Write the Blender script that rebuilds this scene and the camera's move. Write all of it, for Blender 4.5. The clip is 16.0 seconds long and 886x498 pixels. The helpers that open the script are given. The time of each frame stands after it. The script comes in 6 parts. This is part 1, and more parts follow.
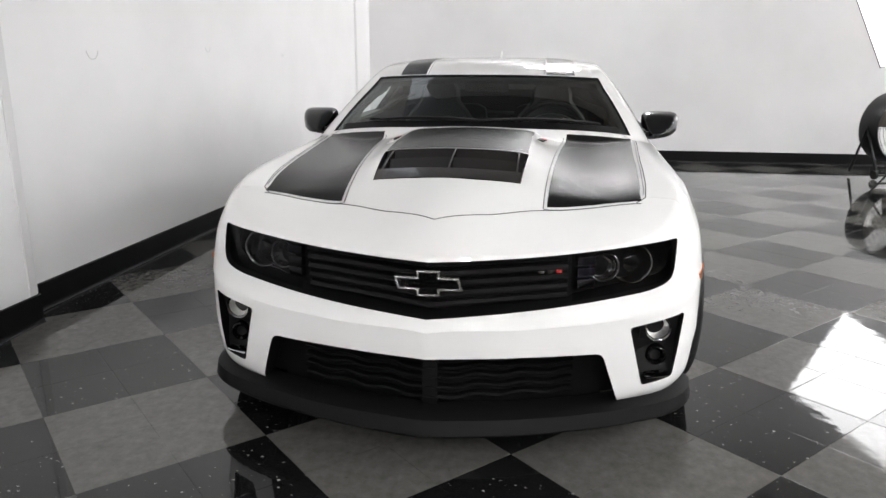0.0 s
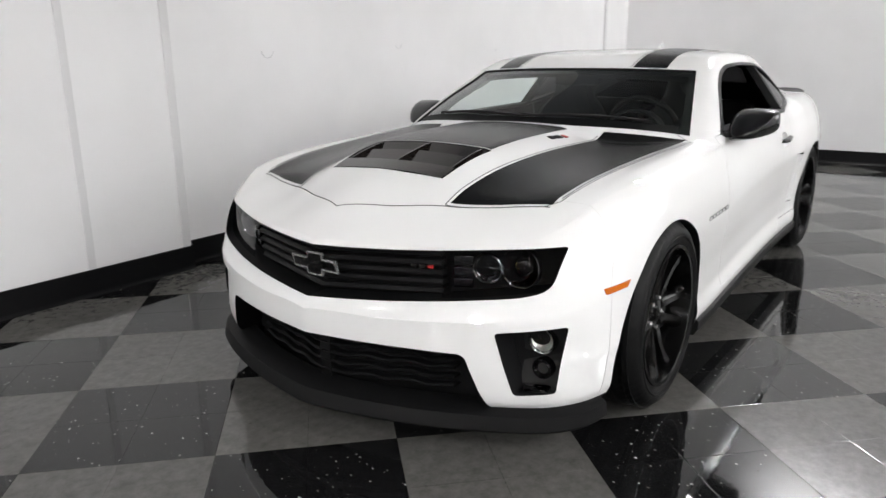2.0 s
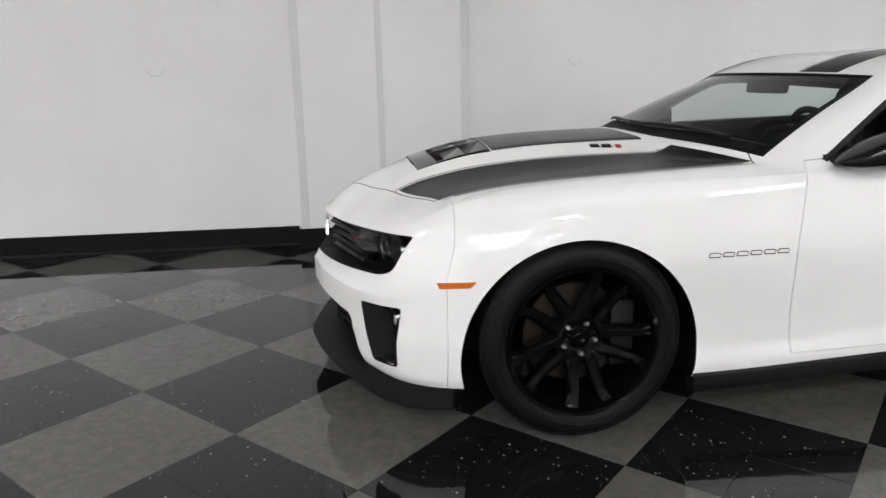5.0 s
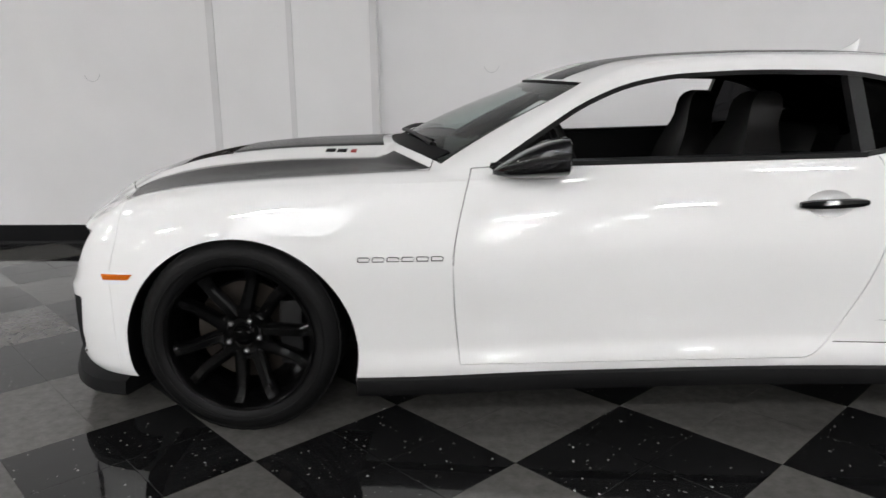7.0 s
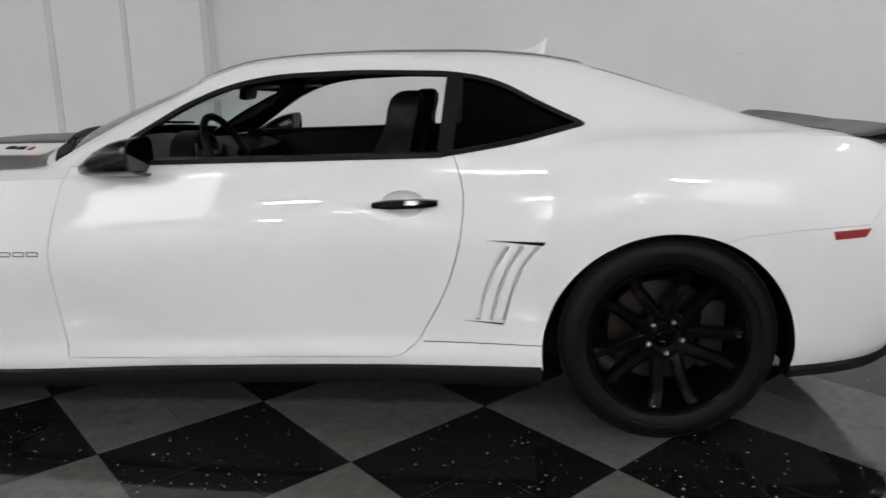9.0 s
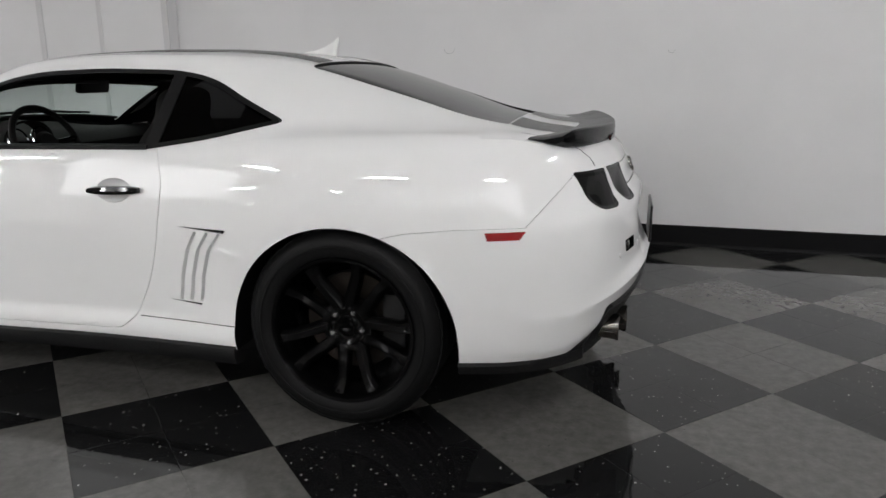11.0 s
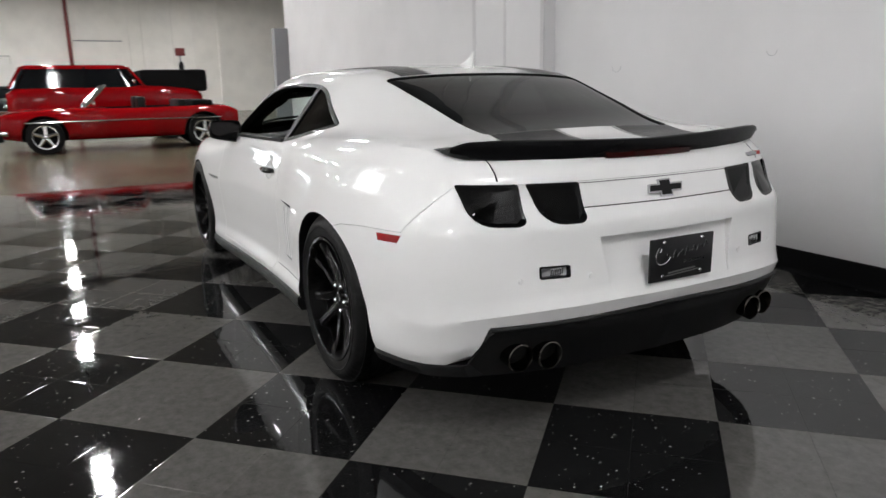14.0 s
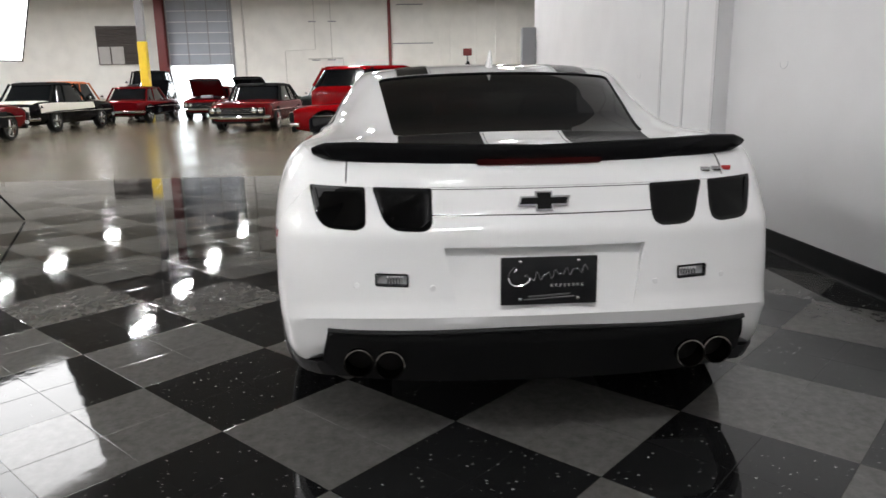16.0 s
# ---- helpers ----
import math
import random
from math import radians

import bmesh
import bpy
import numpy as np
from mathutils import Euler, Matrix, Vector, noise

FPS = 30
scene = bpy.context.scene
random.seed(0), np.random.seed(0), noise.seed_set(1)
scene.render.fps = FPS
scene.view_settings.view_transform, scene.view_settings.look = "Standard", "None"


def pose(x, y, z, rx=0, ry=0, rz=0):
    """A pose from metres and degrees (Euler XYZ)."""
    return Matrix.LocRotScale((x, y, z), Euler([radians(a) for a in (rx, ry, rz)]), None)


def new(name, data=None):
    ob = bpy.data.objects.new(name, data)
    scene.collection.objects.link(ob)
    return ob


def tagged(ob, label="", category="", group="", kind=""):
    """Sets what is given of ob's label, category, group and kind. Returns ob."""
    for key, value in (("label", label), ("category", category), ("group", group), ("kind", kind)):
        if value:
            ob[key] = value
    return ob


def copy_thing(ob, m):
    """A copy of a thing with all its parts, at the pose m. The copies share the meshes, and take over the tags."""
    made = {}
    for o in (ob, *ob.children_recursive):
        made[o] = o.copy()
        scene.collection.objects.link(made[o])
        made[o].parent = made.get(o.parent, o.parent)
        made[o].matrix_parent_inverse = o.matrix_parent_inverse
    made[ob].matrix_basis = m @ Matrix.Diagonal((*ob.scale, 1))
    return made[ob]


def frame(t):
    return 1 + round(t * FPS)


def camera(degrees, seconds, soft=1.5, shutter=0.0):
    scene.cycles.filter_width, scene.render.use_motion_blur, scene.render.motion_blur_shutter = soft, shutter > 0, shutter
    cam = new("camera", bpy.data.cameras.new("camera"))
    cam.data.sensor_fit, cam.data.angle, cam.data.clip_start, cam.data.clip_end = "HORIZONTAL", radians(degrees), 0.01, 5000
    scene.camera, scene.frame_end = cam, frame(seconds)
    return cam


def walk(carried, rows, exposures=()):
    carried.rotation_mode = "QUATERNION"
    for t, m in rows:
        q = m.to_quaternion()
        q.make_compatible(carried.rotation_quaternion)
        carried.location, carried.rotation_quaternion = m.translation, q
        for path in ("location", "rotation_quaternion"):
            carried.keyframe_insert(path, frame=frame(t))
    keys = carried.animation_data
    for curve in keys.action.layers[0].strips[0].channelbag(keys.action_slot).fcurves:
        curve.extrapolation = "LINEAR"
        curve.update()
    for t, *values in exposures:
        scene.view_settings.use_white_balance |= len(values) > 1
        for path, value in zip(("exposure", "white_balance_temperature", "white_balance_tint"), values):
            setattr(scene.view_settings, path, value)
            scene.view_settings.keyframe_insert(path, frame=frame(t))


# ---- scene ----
from math import sin, cos, pi, tan, sqrt

cam = camera(64.0, 16.0, soft=1.5, shutter=0.3)

# seconds, place, yaw, pitch, roll
PATH = [
    (0, -2.931, -0.342, 1.250, -81.86, -14.12, 0.26),
    (0.5, -2.896, -0.702, 1.241, -75.85, -13.85, -0.24),
    (1, -2.793, -1.042, 1.256, -69.27, -14.41, -0.25),
    (1.5, -2.665, -1.387, 1.270, -62.49, -14.70, -0.41),
    (2, -2.487, -1.693, 1.265, -54.51, -14.75, -0.55),
    (2.5, -2.278, -2.000, 1.262, -44.88, -14.61, -0.53),
    (3, -2.022, -2.279, 1.243, -36.70, -13.88, -0.52),
    (3.46, -1.789, -2.535, 1.237, -28.67, -13.60, -0.54),
    (3.92, -1.521, -2.758, 1.235, -21.19, -13.51, -0.63),
    (4.38, -1.220, -2.940, 1.237, -14.57, -13.55, -0.75),
    (4.84, -0.887, -3.072, 1.238, -9.11, -13.64, -0.91),
    (5.3, -0.526, -3.145, 1.238, -5.15, -13.72, -1.06),
    (5.5, -0.372, -3.175, 1.235, -3.66, -13.56, -1.08),
    (6, 0.042, -3.211, 1.233, -0.37, -13.74, -1.28),
    (6.5, 0.417, -3.228, 1.228, 0.34, -13.53, -0.82),
    (7, 0.785, -3.244, 1.204, 1.82, -12.89, -0.59),
    (7.5, 1.146, -3.245, 1.196, 4.13, -12.63, -0.11),
    (8, 1.520, -3.210, 1.187, 4.45, -12.68, 0.01),
    (8.5, 1.869, -3.198, 1.197, 3.30, -13.13, 0.15),
    (9, 2.276, -3.200, 1.210, 4.28, -13.31, -0.55),
    (9.5, 2.699, -3.185, 1.210, 6.71, -13.21, -1.00),
    (10, 3.006, -3.169, 1.218, 7.32, -13.55, -0.26),
    (10.2, 3.156, -3.167, 1.219, 8.15, -13.57, -0.17),
    (10.62, 3.456, -3.146, 1.225, 10.30, -13.75, 0.12),
    (11.04, 3.795, -3.101, 1.232, 14.65, -13.87, 0.03),
    (11.46, 4.145, -3.027, 1.238, 20.44, -13.93, -0.22),
    (11.88, 4.475, -2.915, 1.242, 26.89, -13.96, -0.45),
    (12.3, 4.756, -2.761, 1.243, 33.25, -13.99, -0.48),
    (12.5, 4.874, -2.684, 1.239, 36.14, -14.01, -0.36),
    (13, 5.169, -2.465, 1.240, 43.34, -14.04, -0.24),
    (13.5, 5.408, -2.206, 1.251, 52.41, -13.86, -0.36),
    (14, 5.611, -1.874, 1.241, 61.65, -13.17, -0.94),
    (14.5, 5.770, -1.543, 1.242, 69.13, -12.85, -1.16),
    (15, 5.867, -1.216, 1.237, 76.35, -12.86, -0.80),
    (15.5, 5.942, -0.832, 1.235, 83.10, -12.83, -1.25),
    (16, 5.978, -0.452, 1.227, 86.54, -12.95, -0.97),
]
walk(cam, [(t, pose(x, y, z, 90 + pitch, 0, yaw) @ pose(0, 0, 0, 0, 0, roll)) for t, x, y, z, yaw, pitch, roll in PATH],
     exposures=[(0.0, 1.23), (1.5, 1.17), (3.0, 0.95), (5.5, 0.78), (7.0, 0.70), (9.0, 0.42), (10.5, 0.36), (12.5, 0.42), (13.5, 0.6), (14.5, 0.62), (16.0, 0.72)])

# ---------------------------------------------------------------- light
world = bpy.data.worlds.new("world")
scene.world = world
world.use_nodes = True
wnt = world.node_tree
wnt.nodes["Background"].inputs["Color"].default_value = (0.9, 0.95, 1.0, 1)
wnt.nodes["Background"].inputs["Strength"].default_value = 0.6
LAMP_POWER = 92.0      # ceiling tubes
REAR_LAMP_POWER = 72.0 # the light over the car's tail
SOFTBOX_POWER = (3.7, 3.2)    # front and rear studio softbox
DAY_POWER = 2.2        # daylight behind the bay door


# ---------------------------------------------------------------- materials
def node_material(name):
    m = bpy.data.materials.new(name)
    m.use_nodes = True
    nt = m.node_tree
    return m, nt, nt.nodes["Principled BSDF"]


def plain(name, color, rough=0.5, metal=0.0, spec=0.5, coat=0.0, grain=0.0, scale=300.0, vary=0.0, vscale=4.0, rvary=0.0):
    """A principled surface with fine bump and broad variation of colour and gloss."""
    m, nt, b = node_material(name)
    b.inputs["Base Color"].default_value = (*color, 1)
    b.inputs["Roughness"].default_value = rough
    b.inputs["Metallic"].default_value = metal
    b.inputs["Specular IOR Level"].default_value = spec
    b.inputs["Coat Weight"].default_value = coat
    b.inputs["Coat Roughness"].default_value = 0.012
    co = nt.nodes.new("ShaderNodeTexCoord")
    if vary or rvary:
        n = nt.nodes.new("ShaderNodeTexNoise")
        n.inputs["Scale"].default_value, n.inputs["Detail"].default_value = vscale, 6
        nt.links.new(co.outputs["Object"], n.inputs["Vector"])
        if vary:
            mix = nt.nodes.new("ShaderNodeMix")
            mix.data_type = "RGBA"
            mix.inputs["A"].default_value = (*[c * (1 - vary) for c in color], 1)
            mix.inputs["B"].default_value = (*[min(1, c * (1 + vary)) for c in color], 1)
            nt.links.new(n.outputs["Fac"], mix.inputs["Factor"])
            nt.links.new(mix.outputs["Result"], b.inputs["Base Color"])
        if rvary:
            mr = nt.nodes.new("ShaderNodeMapRange")
            mr.inputs["To Min"].default_value, mr.inputs["To Max"].default_value = max(0.02, rough - rvary), rough + rvary
            nt.links.new(n.outputs["Fac"], mr.inputs["Value"])
            nt.links.new(mr.outputs["Result"], b.inputs["Roughness"])
    if grain:
        g = nt.nodes.new("ShaderNodeTexNoise")
        g.inputs["Scale"].default_value, g.inputs["Detail"].default_value = scale, 3
        nt.links.new(co.outputs["Object"], g.inputs["Vector"])
        bump = nt.nodes.new("ShaderNodeBump")
        bump.inputs["Strength"].default_value, bump.inputs["Distance"].default_value = grain, 0.002
        nt.links.new(g.outputs["Fac"], bump.inputs["Height"])
        nt.links.new(bump.outputs["Normal"], b.inputs["Normal"])
    return m


def glow(name, color, power):
    m, nt, b = node_material(name)
    b.inputs["Base Color"].default_value = (*color, 1)
    b.inputs["Emission Color"].default_value = (*color, 1)
    b.inputs["Emission Strength"].default_value = power
    return m


def glass(name, tint, rough=0.0, ior=1.5):
    """Thin tinted glass: clear through, mirror towards grazing, alike from both sides."""
    m, nt, b = node_material(name)
    nt.nodes.remove(b)
    tr, gl, mx, lw = (nt.nodes.new("ShaderNode" + n) for n in ("BsdfTransparent", "BsdfGlossy", "MixShader", "LayerWeight"))
    tr.inputs["Color"].default_value = (*tint, 1)
    gl.inputs["Roughness"].default_value = rough
    lw.inputs["Blend"].default_value = 0.5
    power, gloss = nt.nodes.new("ShaderNodeMath"), nt.nodes.new("ShaderNodeMapRange")
    power.operation = "POWER"
    power.inputs[1].default_value = 5.0
    gloss.inputs["To Min"].default_value, gloss.inputs["To Max"].default_value = ((ior - 1) / (ior + 1)) ** 2, 1.0
    nt.links.new(lw.outputs["Facing"], power.inputs[0])
    nt.links.new(power.outputs[0], gloss.inputs["Value"])
    nt.links.new(gloss.outputs["Result"], mx.inputs[0])
    nt.links.new(tr.outputs[0], mx.inputs[1])
    nt.links.new(gl.outputs[0], mx.inputs[2])
    nt.links.new(mx.outputs[0], nt.nodes["Material Output"].inputs["Surface"])
    return m


def tile_material(name, base, speck, speck_amount):
    """Waxed vinyl tile: mottled body, scattered flecks, scuffed gloss."""
    m, nt, b = node_material(name)
    N, L = nt.nodes.new, nt.links.new
    place = N("ShaderNodeNewGeometry").outputs["Position"]
    mottle = N("ShaderNodeTexNoise")
    mottle.inputs["Scale"].default_value, mottle.inputs["Detail"].default_value = 22, 8
    mottle.inputs["Roughness"].default_value = 0.7
    L(place, mottle.inputs["Vector"])
    info = N("ShaderNodeObjectInfo")
    island = N("ShaderNodeNewGeometry")
    add = N("ShaderNodeMath")
    add.operation = "ADD"
    L(info.outputs["Random"], add.inputs[0])
    L(island.outputs["Random Per Island"], add.inputs[1])
    shade = N("ShaderNodeMapRange")
    shade.inputs["From Max"].default_value = 2.0
    shade.inputs["To Min"].default_value, shade.inputs["To Max"].default_value = 0.88, 1.12
    L(add.outputs[0], shade.inputs["Value"])
    ramp = N("ShaderNodeValToRGB")
    ramp.color_ramp.elements[0].position, ramp.color_ramp.elements[1].position = 0.3, 0.7
    ramp.color_ramp.elements[0].color = (*[c * 0.72 for c in base], 1)
    ramp.color_ramp.elements[1].color = (*[c * 1.25 for c in base], 1)
    L(mottle.outputs["Fac"], ramp.inputs["Fac"])
    mul = N("ShaderNodeVectorMath")
    mul.operation = "SCALE"
    L(ramp.outputs["Color"], mul.inputs[0])
    L(shade.outputs["Result"], mul.inputs["Scale"])
    # flecks: stretched cells, most of them switched off
    warp = N("ShaderNodeTexNoise")
    warp.inputs["Scale"].default_value = 60
    L(place, warp.inputs["Vector"])
    mixv = N("ShaderNodeMix")
    mixv.data_type = "VECTOR"
    mixv.inputs["Factor"].default_value = 0.012
    L(place, mixv.inputs["A"])
    L(warp.outputs["Color"], mixv.inputs["B"])
    cell = N("ShaderNodeTexVoronoi")
    cell.inputs["Scale"].default_value = 58
    turn = N("ShaderNodeMapping")
    turn.inputs["Rotation"].default_value = (0, 0, 0.5)
    turn.inputs["Scale"].default_value = (1.25, 0.72, 1.0)
    L(mixv.outputs["Result"], turn.inputs["Vector"])
    L(turn.outputs["Vector"], cell.inputs["Vector"])
    sep = N("ShaderNodeSeparateColor")
    L(cell.outputs["Color"], sep.inputs[0])
    size = N("ShaderNodeMapRange")
    size.inputs["From Min"].default_value, size.inputs["From Max"].default_value = 1 - speck_amount, 1.0
    size.inputs["To Min"].default_value, size.inputs["To Max"].default_value = 0.05, 0.24
    L(sep.outputs[0], size.inputs["Value"])
    less = N("ShaderNodeMath")
    less.operation = "LESS_THAN"
    L(cell.outputs["Distance"], less.inputs[0])
    L(size.outputs["Result"], less.inputs[1])
    mix = N("ShaderNodeMix")
    mix.data_type = "RGBA"
    mix.inputs["B"].default_value = (*speck, 1)
    L(mul.outputs[0], mix.inputs["A"])
    faint = N("ShaderNodeMapRange")
    faint.inputs["To Min"].default_value, faint.inputs["To Max"].default_value = 0.15, 1.0
    L(sep.outputs[1], faint.inputs["Value"])
    some = N("ShaderNodeMath")
    some.operation = "MULTIPLY"
    L(less.outputs[0], some.inputs[0])
    L(faint.outputs["Result"], some.inputs[1])
    L(some.outputs[0], mix.inputs["Factor"])
    L(mix.outputs["Result"], b.inputs["Base Color"])
    scuff = N("ShaderNodeTexNoise")
    scuff.inputs["Scale"].default_value, scuff.inputs["Detail"].default_value = 5, 8
    L(place, scuff.inputs["Vector"])
    r = N("ShaderNodeMapRange")
    r.inputs["From Min"].default_value, r.inputs["From Max"].default_value = 0.3, 0.75
    r.inputs["To Min"].default_value, r.inputs["To Max"].default_value = 0.02, 0.08
    L(scuff.outputs["Fac"], r.inputs["Value"])
    L(r.outputs["Result"], b.inputs["Roughness"])
    wave = N("ShaderNodeTexNoise")
    wave.inputs["Scale"].default_value, wave.inputs["Detail"].default_value = 11, 2.2
    L(place, wave.inputs["Vector"])
    bump = N("ShaderNodeBump")
    bump.inputs["Strength"].default_value, bump.inputs["Distance"].default_value = 0.10, 0.004
    L(wave.outputs["Fac"], bump.inputs["Height"])
    L(bump.outputs["Normal"], b.inputs["Normal"])
    b.inputs["Specular IOR Level"].default_value = 0.36
    return m


def wall_material(name, color, dirt):
    """White paint with faint roller marks and smudges."""
    m, nt, b = node_material(name)
    N, L = nt.nodes.new, nt.links.new
    co = N("ShaderNodeTexCoord")
    a, c = N("ShaderNodeTexNoise"), N("ShaderNodeTexNoise")
    a.inputs["Scale"].default_value, a.inputs["Detail"].default_value = 1.3, 9
    c.inputs["Scale"].default_value, c.inputs["Detail"].default_value = 130, 4
    L(co.outputs["Object"], a.inputs["Vector"])
    L(co.outputs["Object"], c.inputs["Vector"])
    ramp = N("ShaderNodeValToRGB")
    ramp.color_ramp.elements[0].position, ramp.color_ramp.elements[1].position = 0.25, 0.6
    ramp.color_ramp.elements[0].color = (*[v * (1 - dirt) for v in color], 1)
    ramp.color_ramp.elements[1].color = (*color, 1)
    L(a.outputs["Fac"], ramp.inputs["Fac"])
    L(ramp.outputs["Color"], b.inputs["Base Color"])
    b.inputs["Roughness"].default_value = 0.55
    bump = N("ShaderNodeBump")
    bump.inputs["Strength"].default_value, bump.inputs["Distance"].default_value = 0.15, 0.002
    L(c.outputs["Fac"], bump.inputs["Height"])
    L(bump.outputs["Normal"], b.inputs["Normal"])
    return m


WALL = wall_material("wall_paint", (0.80, 0.795, 0.80), 0.07)
FARWALL = wall_material("warehouse_paint", (0.82, 0.80, 0.75), 0.10)
TRIM = wall_material("trim_paint", (0.68, 0.675, 0.68), 0.12)
# the grey puts the return panel's shade into its colour
RETURNSHADE = wall_material("return_shaded_paint", (0.30, 0.30, 0.315), 0.12)
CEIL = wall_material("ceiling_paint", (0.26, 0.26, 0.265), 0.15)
BASEBOARD = plain("baseboard_vinyl", (0.006, 0.006, 0.0065), 0.5, spec=0.12, grain=0.2, scale=60, rvary=0.1)
TILE_DARK = tile_material("dark_tile", (0.0078, 0.0078, 0.0081), (0.44, 0.44, 0.42), 0.30)
TILE_LIGHT = tile_material("light_tile", (0.101, 0.098, 0.092), (0.06, 0.055, 0.055), 0.10)
CONCRETE = plain("sealed_concrete", (0.118, 0.098, 0.066), 0.20, spec=0.12, grain=0.12, scale=30, vary=0.35, vscale=0.9, rvary=0.08)
WHITE = plain("white_car_paint", (0.82, 0.82, 0.815), 0.5, coat=1.0, spec=0.0)
DARKIN = plain("dark_plastic", (0.004, 0.004, 0.0043), 0.6, spec=0.15, grain=0.08, scale=500)
SATIN = plain("satin_black_plastic", (0.008, 0.008, 0.0083), 0.42, spec=0.22, grain=0.35, scale=700, rvary=0.06)
HANDLEBLK = plain("handle_black", (0.004, 0.004, 0.0045), 0.12, spec=0.4)
# matte black, darkened further to stand for shade on the undercut chin
CHIN = plain("matte_black_chin", (0.005, 0.005, 0.0052), 0.55, spec=0.13, grain=0.3, scale=500, rvary=0.06)
GLOSSBLK = plain("gloss_black", (0.003, 0.003, 0.0033), 0.05, spec=0.2)
SPOILERBLK = plain("spoiler_gloss_black", (0.004, 0.004, 0.0045), 0.24, spec=0.12, rvary=0.05, vscale=8)
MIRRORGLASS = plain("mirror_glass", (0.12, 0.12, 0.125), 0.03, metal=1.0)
SMOKED = plain("smoked_lens", (0.002, 0.002, 0.002), 0.04, spec=0.10)
NUT = plain("wheel_nut_chrome", (0.7, 0.7, 0.7), 0.2, metal=0.85)
MIRRORBLK = plain("mirror_cap_black", (0.004, 0.004, 0.0045), 0.14, spec=0.4)
STRIPE = plain("black_vinyl_stripe", (0.006, 0.006, 0.0063), 0.22, spec=0.115, grain=0.1, scale=900)
PINLINE = plain("grey_pinstripe", (0.12, 0.12, 0.12), 0.4)
CARBON = plain("dark_hood_insert", (0.012, 0.0095, 0.009), 0.16, coat=0.2, rvary=0.03)
TYRE = plain("tyre_rubber", (0.0040, 0.0040, 0.0041), 0.52, spec=0.16, grain=0.4, scale=400, vary=0.2, vscale=12)
RIM = plain("black_wheel_paint", (0.002, 0.002, 0.0021), 0.24, spec=0.09, coat=0.10, rvary=0.04, vscale=30)
STEEL = plain("brake_steel", (0.05, 0.043, 0.038), 0.45, metal=1.0, vary=0.1, vscale=40)
RINGCHROME = plain("ring_chrome", (0.42, 0.42, 0.43), 0.10, metal=1.0)
SMOKEDCHROME = plain("smoked_chrome", (0.055, 0.055, 0.06), 0.12, metal=1.0, grain=0.5, scale=90)
EXHAUST = plain("exhaust_steel", (0.13, 0.12, 0.11), 0.16, metal=1.0, rvary=0.05, vscale=30)
CHROME = plain("chrome", (0.85, 0.85, 0.86), 0.08, metal=1.0)
DARKCHROME = plain("dark_chrome", (0.20, 0.20, 0.205), 0.18, metal=1.0)
GREYWIRE = plain("grey_wire", (0.48, 0.48, 0.49), 0.5)
AMBER = plain("amber_lens", (0.55, 0.12, 0.004), 0.2, coat=0.5)
REDLENS = plain("red_lens", (0.27, 0.006, 0.008), 0.12, coat=0.6)
CLEARLAMP = plain("clear_lamp_lens", (0.42, 0.42, 0.43), 0.12, spec=0.5, vary=0.3, vscale=90)
DARKRED = plain("dark_red_lens", (0.028, 0.002, 0.002), 0.18, spec=0.3)
REDPAINT = plain("red_badge", (0.36, 0.015, 0.015), 0.35)
PLATE = plain("plate_black", (0.012, 0.012, 0.013), 0.3, spec=0.3)
EMBLEM = plain("emblem_rim", (0.50, 0.50, 0.51), 0.10, metal=1.0)
LEATHER = plain("black_leather", (0.0075, 0.0072, 0.007), 0.5, spec=0.16, grain=0.4, scale=250)
GLASS_CLEAR = glass("windscreen_glass", (0.66, 0.75, 0.72))
GLASS_TINT = glass("tinted_glass", (0.022, 0.022, 0.023))
GLASS_FOG = glass("fog_glass", (0.9, 0.9, 0.9), ior=1.35)
REFLECTOR = plain("lamp_reflector", (0.92, 0.92, 0.91), 0.36, metal=1.0, grain=0.3, scale=60)
GLASS_LENS = glass("lamp_lens", (0.55, 0.55, 0.56), ior=1.22)


# ---------------------------------------------------------------- building helpers
def mesh_of(bm, name, material, smooth=35):
    me = bpy.data.meshes.new(name)
    bmesh.ops.recalc_face_normals(bm, faces=bm.faces)
    bm.to_mesh(me)
    bm.free()
    if material:
        for m in (material if isinstance(material, (list, tuple)) else [material]):
            me.materials.append(m)
    if smooth:
        me.polygons.foreach_set("use_smooth", [True] * len(me.polygons))
        me.set_sharp_from_angle(angle=radians(smooth))
    return me


def part(name, bm, material, parent=None, label="", smooth=35, at=None):
    """Links a bmesh as one mesh object under a thing or a part."""
    ob = new(name, mesh_of(bm, name, material, smooth))
    if at is not None:
        ob.matrix_basis = at
    if parent:
        ob.parent = parent
    if label:
        ob["label"] = label
    return ob


def thing(name, label, category, group="", at=None, kind=""):
    ob = new(name)
    ob.empty_display_size = 0.1
    if at is not None:
        ob.matrix_basis = at
    return tagged(ob, label, category, group, kind)


def box_into(bm, cx, cy, cz, sx, sy, sz, m=None, bevel=0.0):
    r = bmesh.ops.create_cube(bm, size=1.0)
    vs = r["verts"]
    bmesh.ops.scale(bm, vec=(sx, sy, sz), verts=vs)
    if bevel:
        es = list({e for v in vs for e in v.link_edges})
        r = bmesh.ops.bevel(bm, geom=es, offset=bevel, segments=2, affect="EDGES", profile=0.6)
        vs = list({v for f in r["faces"] for v in f.verts} | {v for v in vs if v.is_valid})
    bmesh.ops.translate(bm, vec=(cx, cy, cz), verts=vs)
    if m is not None:
        bmesh.ops.transform(bm, matrix=m, verts=vs)
    return vs


